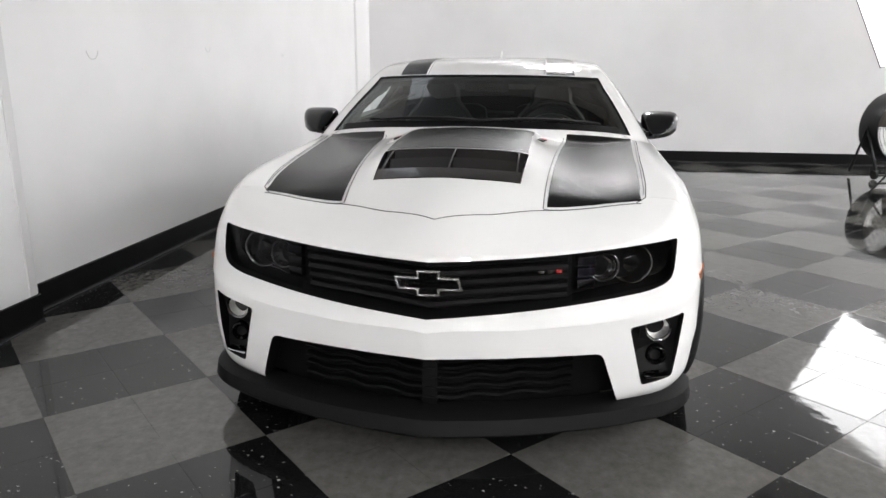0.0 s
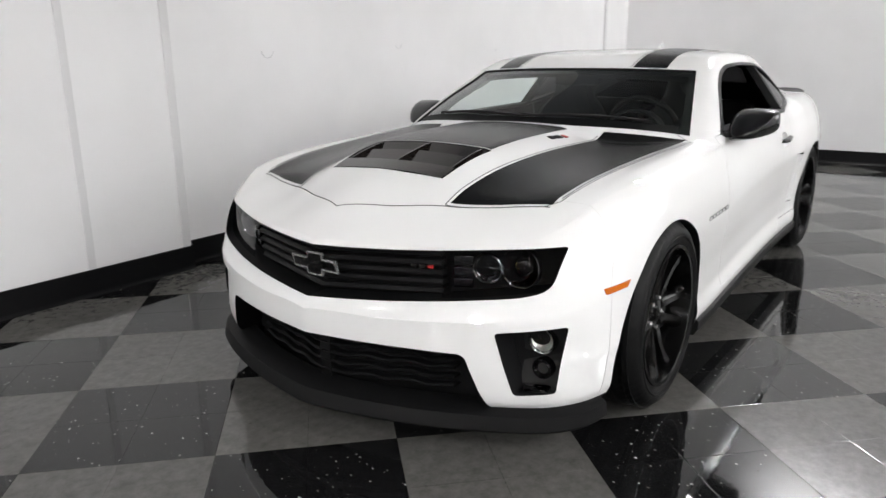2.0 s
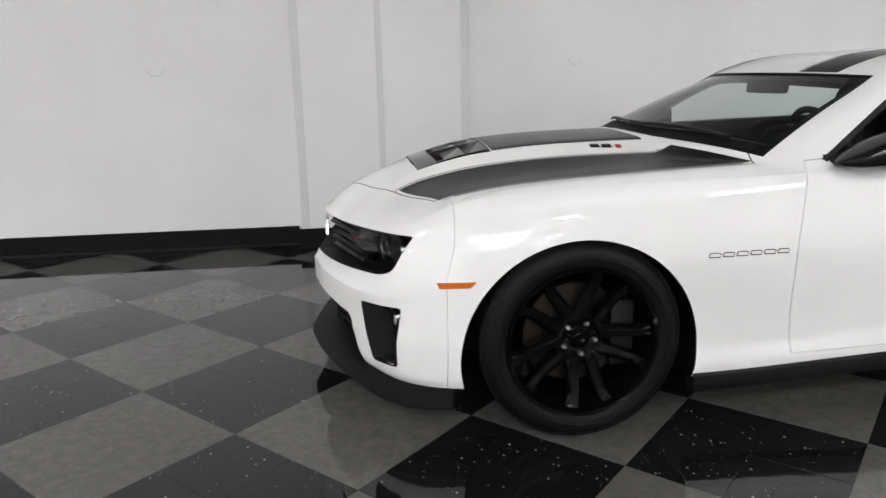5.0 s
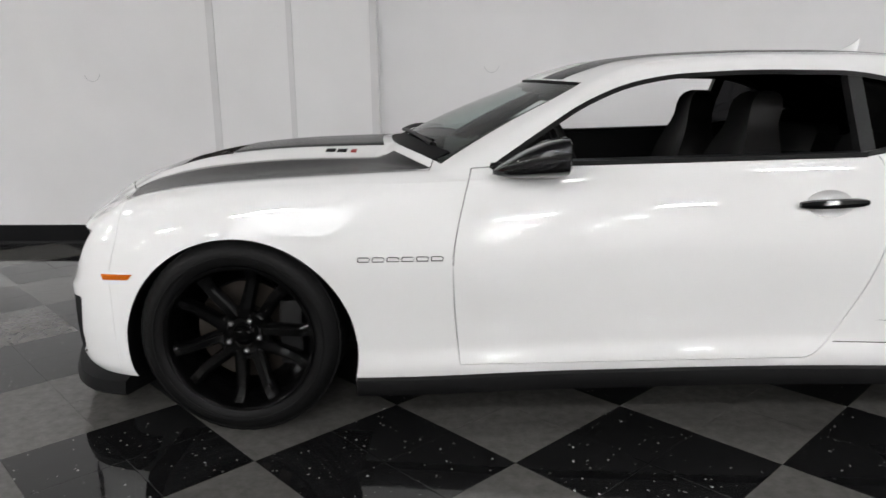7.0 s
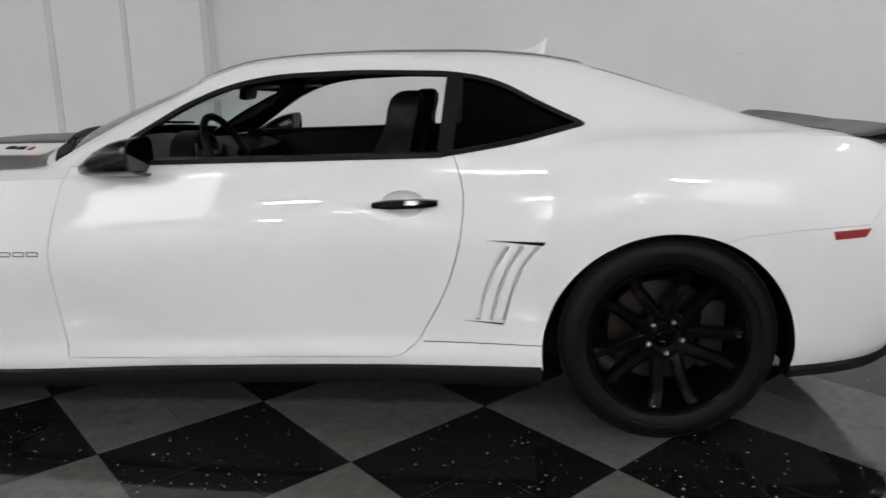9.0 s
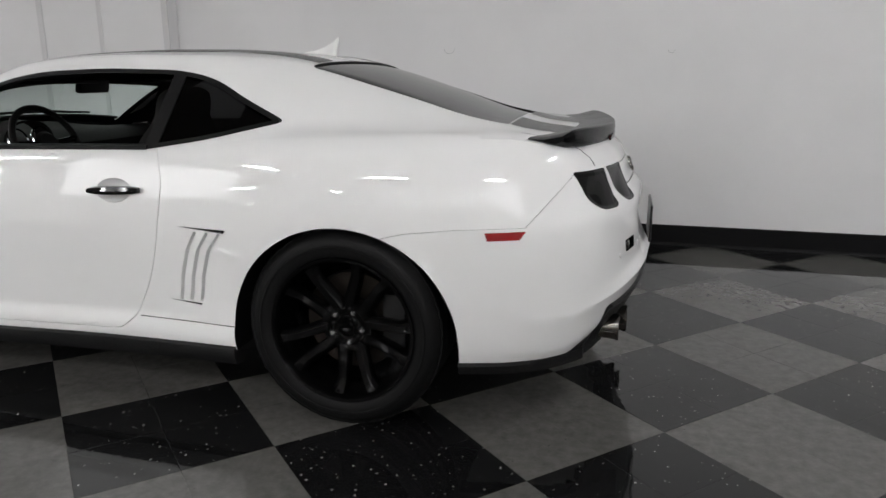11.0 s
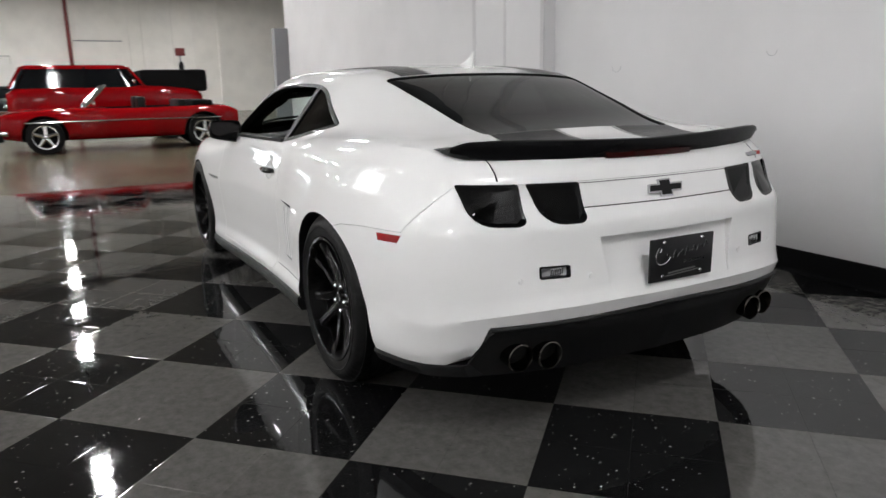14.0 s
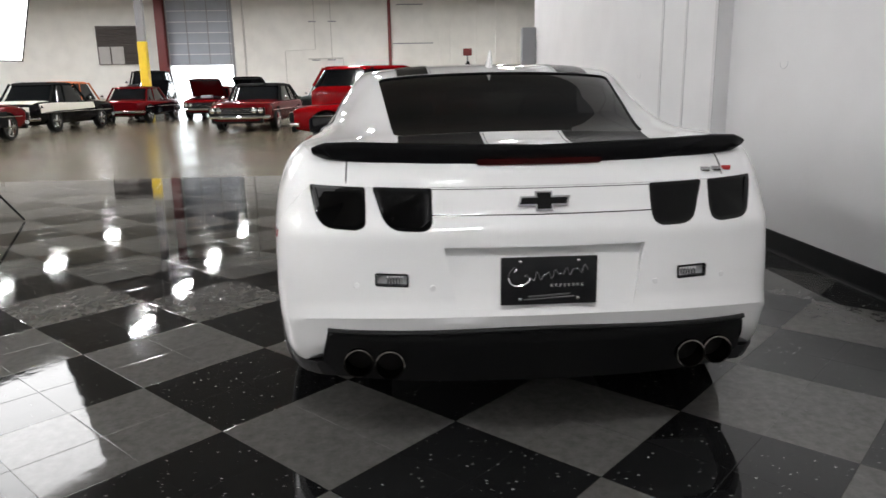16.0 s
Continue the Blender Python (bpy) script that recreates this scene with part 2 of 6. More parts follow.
def box(cx, cy, cz, sx, sy, sz, bevel=0.0, m=None):
    bm = bmesh.new()
    box_into(bm, cx, cy, cz, sx, sy, sz, m, bevel)
    return bm


def lathe(profile, steps=48, axis="Y", closed=False):
    """Turns (radius, height) pairs round an axis."""
    bm = bmesh.new()
    rings = []
    for i in range(steps):
        a = 2 * pi * i / steps
        ring = []
        for r, h in profile:
            p = (r * cos(a), h, r * sin(a)) if axis == "Y" else (r * cos(a), r * sin(a), h) if axis == "Z" else (h, r * cos(a), r * sin(a))
            ring.append(bm.verts.new(p))
        rings.append(ring)
    n = len(profile)
    for i in range(steps):
        a, b = rings[i], rings[(i + 1) % steps]
        for j in range(n if closed else n - 1):
            k = (j + 1) % n
            bm.faces.new((a[j], a[k], b[k], b[j]))
    bmesh.ops.remove_doubles(bm, verts=bm.verts, dist=1e-6)
    return bm


def prism(outline, to3d, d0, d1):
    """A closed prism: outline of 2D points, laid in space by to3d(a, b, depth), between two depths (numbers or functions of a, b)."""
    bm = bmesh.new()
    f0 = d0 if callable(d0) else (lambda a, b: d0)
    f1 = d1 if callable(d1) else (lambda a, b: d1)
    v0 = [bm.verts.new(to3d(a, b, f0(a, b))) for a, b in outline]
    v1 = [bm.verts.new(to3d(a, b, f1(a, b))) for a, b in outline]
    n = len(outline)
    bm.faces.new(v0)
    bm.faces.new(v1[::-1])
    for i in range(n):
        j = (i + 1) % n
        bm.faces.new((v0[j], v0[i], v1[i], v1[j]))
    bmesh.ops.triangulate(bm, faces=[f for f in bm.faces if len(f.verts) > 4])
    bmesh.ops.recalc_face_normals(bm, faces=bm.faces)
    return bm


def rounded(points, radius, seg=5):
    """Rounds a polygon's corners; radius: a number or one for each corner."""
    n, out = len(points), []
    rs = radius if isinstance(radius, (list, tuple)) else [radius] * n
    for i in range(n):
        p, a, b = Vector(points[i]), Vector(points[i - 1]), Vector(points[(i + 1) % n])
        u, w = (a - p), (b - p)
        r = min(rs[i], u.length * 0.49, w.length * 0.49)
        if r < 1e-5:
            out.append(tuple(p))
            continue
        s, e = p + u.normalized() * r, p + w.normalized() * r
        for k in range(seg + 1):
            t = k / seg
            out.append(tuple((1 - t) ** 2 * s + 2 * t * (1 - t) * p + t * t * e))
    return out


def tube(points, radius, steps=8, closed=False):
    """A round bar along 3D points; radius: a number or one for each point."""
    bm = bmesh.new()
    pts = [Vector(p) for p in points]
    n = len(pts)
    rs = radius if isinstance(radius, (list, tuple)) else [radius] * n
    rings = []
    for i, p in enumerate(pts):
        a = pts[i - 1] if (i or closed) else p
        b = pts[(i + 1) % n] if (i < n - 1 or closed) else p
        d = (b - a).normalized()
        side = d.cross(Vector((0, 0, 1)))
        side = side.normalized() if side.length > 1e-3 else Vector((1, 0, 0))
        up = side.cross(d)
        rings.append([bm.verts.new(p + rs[i] * (cos(2 * pi * k / steps) * side + sin(2 * pi * k / steps) * up)) for k in range(steps)])
    for i in range(n if closed else n - 1):
        a, b = rings[i], rings[(i + 1) % n]
        for k in range(steps):
            bm.faces.new((a[k], a[(k + 1) % steps], b[(k + 1) % steps], b[k]))
    if not closed:
        bm.faces.new(rings[0][::-1])
        bm.faces.new(rings[-1])
    return bm


def merged(*bms):
    """Joins several bmeshes into one part's mesh."""
    out = bmesh.new()
    for b in bms:
        me = bpy.data.meshes.new("t")
        b.to_mesh(me)
        b.free()
        out.from_mesh(me)
        bpy.data.meshes.remove(me)
    return out


def curve(*keys):
    """A smooth monotone curve through (a, b) keys, for numbers or arrays."""
    xs, ys = np.array([k[0] for k in keys], float), np.array([k[1] for k in keys], float)
    h, d = np.diff(xs), np.diff(ys) / np.diff(xs)
    m = np.zeros(len(xs))
    for i in range(1, len(xs) - 1):
        if d[i - 1] * d[i] > 0:
            w1, w2 = 2 * h[i] + h[i - 1], h[i] + 2 * h[i - 1]
            m[i] = (w1 + w2) / (w1 / d[i - 1] + w2 / d[i])
    m[0], m[-1] = d[0], d[-1]

    def f(x):
        x = np.clip(np.asarray(x, float), xs[0], xs[-1])
        i = np.clip(np.searchsorted(xs, x) - 1, 0, len(h) - 1)
        t = (x - xs[i]) / h[i]
        return ((2 * t**3 - 3 * t**2 + 1) * ys[i] + (t**3 - 2 * t**2 + t) * h[i] * m[i]
                + (3 * t**2 - 2 * t**3) * ys[i + 1] + (t**3 - t**2) * h[i] * m[i + 1])
    return f


def blend_max(a, b, k):
    h = np.clip(0.5 + 0.5 * (a - b) / k, 0, 1)
    return b * (1 - h) + a * h + k * h * (1 - h)


def boolean(me, cutter, operation):
    """The mesh me cut by, kept within, or joined with a cutter mesh, as a new mesh."""
    a, b = new("solid", me), new("cutter", cutter)
    mod = a.modifiers.new("cut", "BOOLEAN")
    mod.operation, mod.object, mod.solver = operation, b, "EXACT"
    dg = bpy.context.evaluated_depsgraph_get()
    out = bpy.data.meshes.new_from_object(a.evaluated_get(dg))
    bpy.data.objects.remove(a)
    bpy.data.objects.remove(b)
    return out


def cutter_mesh(bms, slot=1):
    bm = merged(*bms)
    for f in bm.faces:
        f.material_index = slot
    me = bpy.data.meshes.new("cutter")
    bm.to_mesh(me)
    bm.free()
    me.materials.append(None)
    me.materials.append(None)
    return me


# ---------------------------------------------------------------- the hall
U = 0.6096                      # side of one check
S2 = sqrt(0.5)
WALL_Y, REAR_X, EDGE_X = 2.28, 7.65, -4.42
FAR_X, SIDE_Y, CEIL_Z = -33.0, -46.0, 8.0


def grid_place(i, j):
    """The floor's diagonal grid, in the room's axes."""
    return (i + j) * U * S2 - 2.5, ((j - i) * U + 0.8415) * S2


def setting(name, bm, material, label, category, smooth=0):
    return tagged(part(name, bm, material, smooth=smooth), label, category, kind="structure")


wall_side = setting("wall_side", box((-8.35 + REAR_X) / 2, WALL_Y + 0.1, 2.5, REAR_X + 8.35, 0.2, 5.0), WALL,
                    "smooth white painted showroom wall with faint smudges", "wall")
wall_rear = setting("wall_rear", box(REAR_X + 0.1, (WALL_Y + 0.2 + SIDE_Y) / 2, CEIL_Z / 2, 0.2, WALL_Y + 0.2 - SIDE_Y, CEIL_Z), WALL,
                    "white painted end wall behind the car", "wall")
wall_far = bmesh.new()
DOOR_Y0, DOOR_Y1 = -12.15, -8.93
DOOR_Z = 2.50
for y0, y1, z0, z1 in ((SIDE_Y, DOOR_Y0, 0, CEIL_Z), (DOOR_Y1, 14.0, 0, CEIL_Z), (DOOR_Y0, DOOR_Y1, 6.2, CEIL_Z)):
    box_into(wall_far, FAR_X - 0.15, (y0 + y1) / 2, (z0 + z1) / 2, 0.3, y1 - y0, z1 - z0)
wall_far = setting("wall_far", wall_far, FARWALL, "tall cream warehouse wall with pipes and a bay door", "wall")
setting("wall_street", box((FAR_X + REAR_X) / 2, SIDE_Y - 0.1, CEIL_Z / 2, REAR_X - FAR_X, 0.2, CEIL_Z), FARWALL,
        "long plain cream warehouse wall", "wall")
setting("wall_back", box((FAR_X + REAR_X) / 2, 14.1, CEIL_Z / 2, REAR_X - FAR_X + 0.4, 0.2, CEIL_Z), FARWALL,
        "plain cream warehouse wall beyond the partition", "wall")
setting("ceiling", box((FAR_X + REAR_X) / 2, -16.0, CEIL_Z + 0.1, REAR_X - FAR_X + 1, 62, 0.2), CEIL, "high grey warehouse ceiling", "ceiling")
setting("floor_concrete", box((FAR_X - 3 + EDGE_X) / 2, -16.0, -0.05, EDGE_X - FAR_X + 3, 62, 0.1), CONCRETE,
        "polished brown concrete floor of the warehouse", "floor")

# pilaster standing proud of the wall, with its joint
pil = bmesh.new()
box_into(pil, (-1.12 + 0.145) / 2, WALL_Y - 0.06, 2.5, 1.265, 0.126, 5.0)
setting("wall_pilaster", pil, WALL, "white boxed pilaster on the showroom wall", "wall")
for k, x in enumerate((-1.085, -0.50, 0.118)):
    setting("trim_%d" % (k + 1), box(x, WALL_Y - 0.125, 2.585, 0.055 if k != 1 else 0.042, 0.010, 4.86, 0.003), TRIM, "narrow painted cover strip on the pilaster", "trim")
setting("trim_4", box(6.87, WALL_Y - 0.006, 2.58, 0.075, 0.012, 4.84, 0.003), TRIM, "narrow painted cover strip near the room's corner", "trim")


def baseboard(name, x0, y0, x1, y1, nx, ny):
    """A vinyl skirting with a coved foot; nx, ny points into the room."""
    prof = [(0.0, 0.0), (0.020, 0.0), (0.013, 0.008), (0.009, 0.02), (0.008, 0.145), (0.004, 0.15), (0.0, 0.15)]
    bm = bmesh.new()
    a = [bm.verts.new((x0 + nx * d, y0 + ny * d, z + 0.001)) for d, z in prof]
    b = [bm.verts.new((x1 + nx * d, y1 + ny * d, z + 0.001)) for d, z in prof]
    for i in range(len(prof)):
        j = (i + 1) % len(prof)
        bm.faces.new((a[i], a[j], b[j], b[i]))
    bm.faces.new(a[::-1])
    bm.faces.new(b)
    setting(name, bm, BASEBOARD, "black vinyl baseboard along the wall", "baseboard")


setting("wall_return", box(-8.26, WALL_Y - 0.135, 1.15, 0.18, 0.27, 2.30, 0.004), RETURNSHADE, "low return panel at the open end of the wall, shade painted in grey", "wall")
baseboard("baseboard_1", -8.16, WALL_Y, -1.142, WALL_Y, 0, -1)
baseboard("baseboard_2", -1.135, WALL_Y - 0.123, 0.16, WALL_Y - 0.123, 0, -1)
baseboard("baseboard_3", 0.167, WALL_Y, REAR_X, WALL_Y, 0, -1)
baseboard("baseboard_4", REAR_X, WALL_Y, REAR_X, SIDE_Y, -1, 0)
baseboard("baseboard_5", -1.1225, WALL_Y - 0.122, -1.1225, WALL_Y, -1, 0)
baseboard("baseboard_6", 0.1475, WALL_Y - 0.122, 0.1475, WALL_Y, 1, 0)

# ceiling lights


def ceiling_light(at, drop=2.5, power=None):
    t = thing("ceiling_light", "white fluorescent high-bay light with glowing tubes", "ceiling light", "high-bay lights", at)
    part("housing", box(0, 0, 0.05, 1.35, 0.34, 0.10, 0.01), CHROME, t)
    part("tube_panel", box(0, 0, -0.008, 1.28, 0.28, 0.012), glow("tube_glow", (0.985, 0.983, 0.99), power or LAMP_POWER), t, smooth=0)
    for hx in (-0.5, 0.5):
        part("hanger", tube([(hx, 0, 0.1), (hx, 0, drop)], 0.006, 6), STEEL, t)
    return t


first_light = None
places = [(-9.9, 2.1)] + [(x, -1.85) for x in (-7.25, -14.35, -18.45, -22.6, -28.4)]
# unseen lights beyond the partition, added to brighten the far wall
places += [(x, 4.6) for x in (-18.45, -22.6, -28.4)]
places += [(x, -8.1 - 6.2 * k) for k in range(6) for x in (5.6, 1.5, -2.8, -7.25, -14.35, -18.45, -22.6, -28.4)]
for lx, ly in places:
    m = pose(lx, ly, 5.5)
    if first_light is None:
        first_light = ceiling_light(m)
    else:
        copy_thing(first_light, m)

# the light over the car's tail hangs lower
ceiling_light(pose(7.15, -0.9, 5.2, 0, 0, 90), CEIL_Z - 5.2, REAR_LAMP_POWER)

setting("floor_hall", box((EDGE_X + REAR_X) / 2, (SIDE_Y - 9.0) / 2, -0.05, REAR_X - EDGE_X, -9.0 - SIDE_Y, 0.1), CONCRETE,
        "polished brown concrete floor beyond the tiles", "floor")


# thin wire hooks on the wall
for hx, hz, hr in ((0.99, 1.36, 0.055), (-2.07, 1.33, 0.06), (4.05, 1.40, 0.022), (2.45, 1.42, 0.04)):
    hook = thing("wall_hook", "thin grey wire hook fixed on the white wall", "hook", "wall hooks")
    part("wire", tube([(hx + hr * cos(a), WALL_Y - 0.006, hz + hr * sin(a)) for a in np.linspace(-pi * 0.95, -0.1, 14)], 0.0016, 6), GREYWIRE, hook)


# ---------------------------------------------------------------- studio softboxes
def softbox(x, y, base, w, h, yaw, tilt, power, label, roll=0):
    t = thing("softbox", label, "studio light", "studio softboxes", pose(x, y, 0, 0, 0, yaw))
    m = pose(0, 0, base + h / 2, tilt) @ pose(0, 0, 0, 0, roll, 0)
    # the box opens towards local +y
    bm = bmesh.new()
    fr = [bm.verts.new((sx * w / 2, 0.0, sz * h / 2)) for sx, sz in ((-1, -1), (1, -1), (1, 1), (-1, 1))]
    bk = [bm.verts.new((sx * 0.09, -0.42, sz * 0.09)) for sx, sz in ((-1, -1), (1, -1), (1, 1), (-1, 1))]
    bm.faces.new(bk)
    for i in range(4):
        j = (i + 1) % 4
        bm.faces.new((fr[i], fr[j], bk[j], bk[i]))
    bmesh.ops.solidify(bm, geom=bm.faces, thickness=0.004)
    part("box_shell", bm, DARKIN, t, at=m, smooth=0)
    part("front_diffuser", box(0, -0.012, 0, w - 0.012, 0.006, h - 0.012), glow("diffuser_glow", (0.985, 0.983, 0.99), power), t, "glowing white diffuser", 0, m)
    part("lamp_head", lathe([(0.0, -0.62), (0.07, -0.62), (0.08, -0.42), (0.0, -0.42)], 20), SATIN, t, at=m)
    part("pole", tube([(0, -0.46, 0.45), (0, -0.46, base + h / 2)], 0.016, 10), SATIN, t)
    for k in range(3):
        a = 2 * pi * k / 3 + 0.5
        part("leg", tube([(0, -0.46, 0.62), (0.42 * cos(a), -0.46 + 0.42 * sin(a), 0.012)], 0.011, 8), SATIN, t)
    return t


# ---------------------------------------------------------------- the car's body: one smooth skin
# x runs from the front axle to the tail, y to the right-hand side, z up
PLAN = [(-0.924, 0.0), (-0.885, 0.22), (-0.815, 0.45), (-0.735, 0.635), (-0.63, 0.80), (-0.50, 0.883), (-0.30, 0.928), (0.0, 0.948), (0.45, 0.947),
        (0.8, 0.9455), (1.2, 0.9450), (1.6, 0.9450), (1.9, 0.9460), (2.2, 0.9510), (2.45, 0.9610), (2.85, 0.966), (3.2, 0.945), (3.5, 0.895), (3.69, 0.80), (3.80, 0.60), (3.87, 0.32), (3.90, 0.0)]


def plan_points(n):
    """Points along the plan's outline, evenly spaced on a smooth curve."""
    p = np.array([(a, b) for a, b in PLAN])
    d = np.r_[0, np.cumsum(np.linalg.norm(np.diff(p, axis=0), axis=1))]
    fx, fy = curve(*zip(d, p[:, 0])), curve(*zip(d, p[:, 1]))
    t = np.linspace(0, d[-1], 3000)
    q = np.c_[fx(t), fy(t)]
    # soften the polyline's remaining kinks, keeping the crease on the centre line
    for _ in range(600):
        q[1:-1] = 0.25 * q[:-2] + 0.5 * q[1:-1] + 0.25 * q[2:]
    d = np.r_[0, np.cumsum(np.linalg.norm(np.diff(q, axis=0), axis=1))]
    s = np.linspace(0, d[-1], n)
    return np.c_[np.interp(s, d, q[:, 0]), np.interp(s, d, q[:, 1])]


# heights of hood, fender and deck along x, for rails at fixed distances from the centre line
RAILS = [
    (0.00, curve((-0.93, 0.630), (-0.866, 0.686), (-0.744, 0.789), (-0.48, 0.892), (-0.19, 0.957), (0.15, 0.984), (0.5, 0.992), (0.9, 0.97), (2.4, 1.02), (3.1, 1.058), (3.3, 1.046), (3.5, 1.030), (3.62, 1.014), (3.70, 0.985), (3.80, 0.93))),
    (0.25, curve((-0.93, 0.61), (-0.825, 0.686), (-0.63, 0.800), (-0.48, 0.873), (-0.19, 0.946), (0.15, 0.972), (0.5, 0.979), (0.9, 0.96), (2.4, 1.02), (3.1, 1.055), (3.3, 1.044), (3.5, 1.028), (3.62, 1.012), (3.70, 0.98), (3.80, 0.925))),
    (0.38, curve((-0.90, 0.60), (-0.785, 0.690), (-0.565, 0.800), (-0.48, 0.836), (-0.19, 0.898), (0.15, 0.929), (0.5, 0.940), (0.9, 0.95), (2.4, 1.02), (3.1, 1.05), (3.3, 1.042), (3.5, 1.026), (3.62, 1.01), (3.70, 0.97), (3.80, 0.92))),
    (0.62, curve((-0.85, 0.59), (-0.675, 0.705), (-0.57, 0.768), (-0.458, 0.818), (-0.19, 0.866), (0.15, 0.893), (0.5, 0.915), (0.9, 0.94), (2.4, 1.02), (3.1, 1.045), (3.3, 1.042), (3.5, 1.022), (3.60, 0.99), (3.68, 0.95), (3.80, 0.89))),
    (0.78, curve((-0.80, 0.57), (-0.585, 0.716), (-0.51, 0.768), (-0.41, 0.825), (-0.20, 0.866), (0.15, 0.894), (0.5, 0.913), (0.9, 0.930), (1.6, 0.945), (2.2, 0.985), (2.6, 1.03), (3.1, 1.036), (3.4, 1.025), (3.55, 0.985), (3.65, 0.93), (3.80, 0.86))),
    (0.92, curve((-0.70, 0.56), (-0.47, 0.715), (-0.30, 0.785), (0.0, 0.832), (0.5, 0.862), (0.9, 0.882), (1.6, 0.905), (2.2, 0.945), (2.6, 0.985), (3.1, 0.98), (3.4, 0.94), (3.6, 0.86), (3.80, 0.80))),
]
SPINE = curve((-1.2, 0.0), (0.30, 0.90), (0.46, 0.985), (0.75, 1.116), (1.0, 1.212), (1.12, 1.259), (1.3, 1.304), (1.6, 1.329), (1.9, 1.337), (2.15, 1.335), (2.4, 1.320),
              (2.6, 1.286), (2.94, 1.186), (3.24, 1.082), (3.36, 1.040), (3.45, 0.99), (3.8, 0.80))
BELT_Y = curve((0.5, 0.80), (0.87, 0.852), (1.3, 0.880), (2.0, 0.885), (2.35, 0.842), (2.56, 0.775), (2.9, 0.70), (3.3, 0.60))
BELT_Z = curve((0.5, 0.90), (0.87, 0.930), (1.3, 0.940), (2.09, 0.965), (2.35, 1.012), (2.56, 1.050), (2.9, 1.055), (3.3, 1.045))
LEAN = curve((0.5, 1.5), (1.2, 1.42), (2.1, 1.36), (2.6, 1.05), (3.0, 0.75), (3.4, 0.5))


def deck(x, y):
    ys = np.array([r[0] for r in RAILS])
    zs = np.stack([r[1](x) for r in RAILS], -1)
    a = np.clip(np.abs(y), 0, 0.999)
    h = np.diff(ys)
    d = np.diff(zs, axis=-1) / h
    m = np.zeros_like(zs)
    p = d[..., :-1] * d[..., 1:]
    w1, w2 = 2 * h[1:] + h[:-1], h[1:] + 2 * h[:-1]
    with np.errstate(divide="ignore", invalid="ignore"):
        hm = (w1 + w2) / (w1 / d[..., :-1] + w2 / d[..., 1:])
    m[..., 1:-1] = np.where(p > 0, hm, 0)
    m[..., -1] = d[..., -1]
    i = np.clip(np.searchsorted(ys, a) - 1, 0, len(h) - 1)
    take = lambda q, k: np.take_along_axis(q, k[..., None], -1)[..., 0]
    hi = h[i]
    t = (a - ys[i]) / hi
    return ((2 * t**3 - 3 * t**2 + 1) * take(zs, i) + (t**3 - 2 * t**2 + t) * hi * take(m, i)
            + (3 * t**2 - 2 * t**3) * take(zs, i + 1) + (t**3 - t**2) * hi * take(m, i + 1))


def top(x, y):
    """The height of the car's upper skin over a place in plan."""
    x, y = np.asarray(x, float), np.abs(np.asarray(y, float))
    x, y = np.broadcast_arrays(x, y)
    fade = np.clip((2.0 - x) / 0.9, 0, 1)
    roof = SPINE(x - 0.42 * y * y * fade) - (0.025 + 0.035 * (1 - fade)) * y * y - 0.09 * y**4
    side = BELT_Z(x) + (BELT_Y(x) - y) * LEAN(x)
    soft = 0.035 + 0.05 * np.clip((x - 2.2) / 0.6, 0, 1)
    green = -blend_max(-roof, -side, soft)
    k = 0.012 + 0.05 * np.clip((x - 2.25) / 0.5, 0, 1)
    return blend_max(green, deck(x, y), k)


LEVELS = np.array([0.0, 0.06, 0.16, 0.22, 0.30, 0.46, 0.58, 0.62, 0.66, 0.76, 0.88, 0.95, 1.0])
# how far the skin stands in from the plan's outline at those levels, at places along the outline
INSETS = [
    ((-0.924, 0.0), (0.06, 0.03, 0.01, 0.0057, 0, 0, 0.0005, 0.015, 0.024, 0.032, 0.045, 0.054, 0.066)),
    ((-0.72, 0.66), (0.05, 0.02, 0.005, 0.0029, 0, 0, 0.001, 0.013, 0.021, 0.032, 0.048, 0.062, 0.08)),
    ((-0.50, 0.88), (0.04, 0.02, 0.01, 0.0057, 0, 0, 0.001, 0.004, 0.008, 0.02, 0.05, 0.075, 0.11)),
    ((0.0, 0.952), (0.03, 0.02, 0.016, 0.0143, 0.012, 0.006, 0.001, 0, 0.002, 0.011, 0.036, 0.06, 0.1)),
    ((0.8, 0.94), (0.018, 0.01, 0.026, 0.0243, 0.022, 0.01, 0.003, 0.002, 0.005, 0.017, 0.039, 0.053, 0.07)),
    ((1.9, 0.938), (0.018, 0.01, 0.03, 0.0274, 0.024, 0.01, 0.003, 0.002, 0.005, 0.017, 0.038, 0.051, 0.065)),
    ((2.85, 0.966), (0.03, 0.022, 0.02, 0.0183, 0.016, 0.006, 0.001, 0, 0.002, 0.013, 0.042, 0.072, 0.12)),
    ((3.4, 0.91), (0.04, 0.02, 0.01, 0.0074, 0.004, 0.006, 0.010, 0.012, 0.016, 0.03, 0.06, 0.09, 0.13)),
    ((3.72, 0.75), (0.05, 0.026, 0.011, 0, 0.012, 0.02, 0.026, 0.027, 0.031, 0.068, 0.092, 0.115, 0.15)),
    ((3.90, 0.0), (0.06, 0.032, 0.014, 0, 0.025, 0.042, 0.046, 0.047, 0.051, 0.096, 0.126, 0.15, 0.19)),
]
FOOT = curve((-0.95, 0.165), (-0.45, 0.19), (0.45, 0.200), (1.2, 0.232), (2.0, 0.251), (2.45, 0.253), (3.2, 0.264), (3.45, 0.274), (3.62, 0.296), (3.72, 0.345), (3.9, 0.40))
NS, NW = 250, 48
BREAKS = (5, 20, 26)            # rings from shoulder to belt, belt to roof rail, roof rail to spine


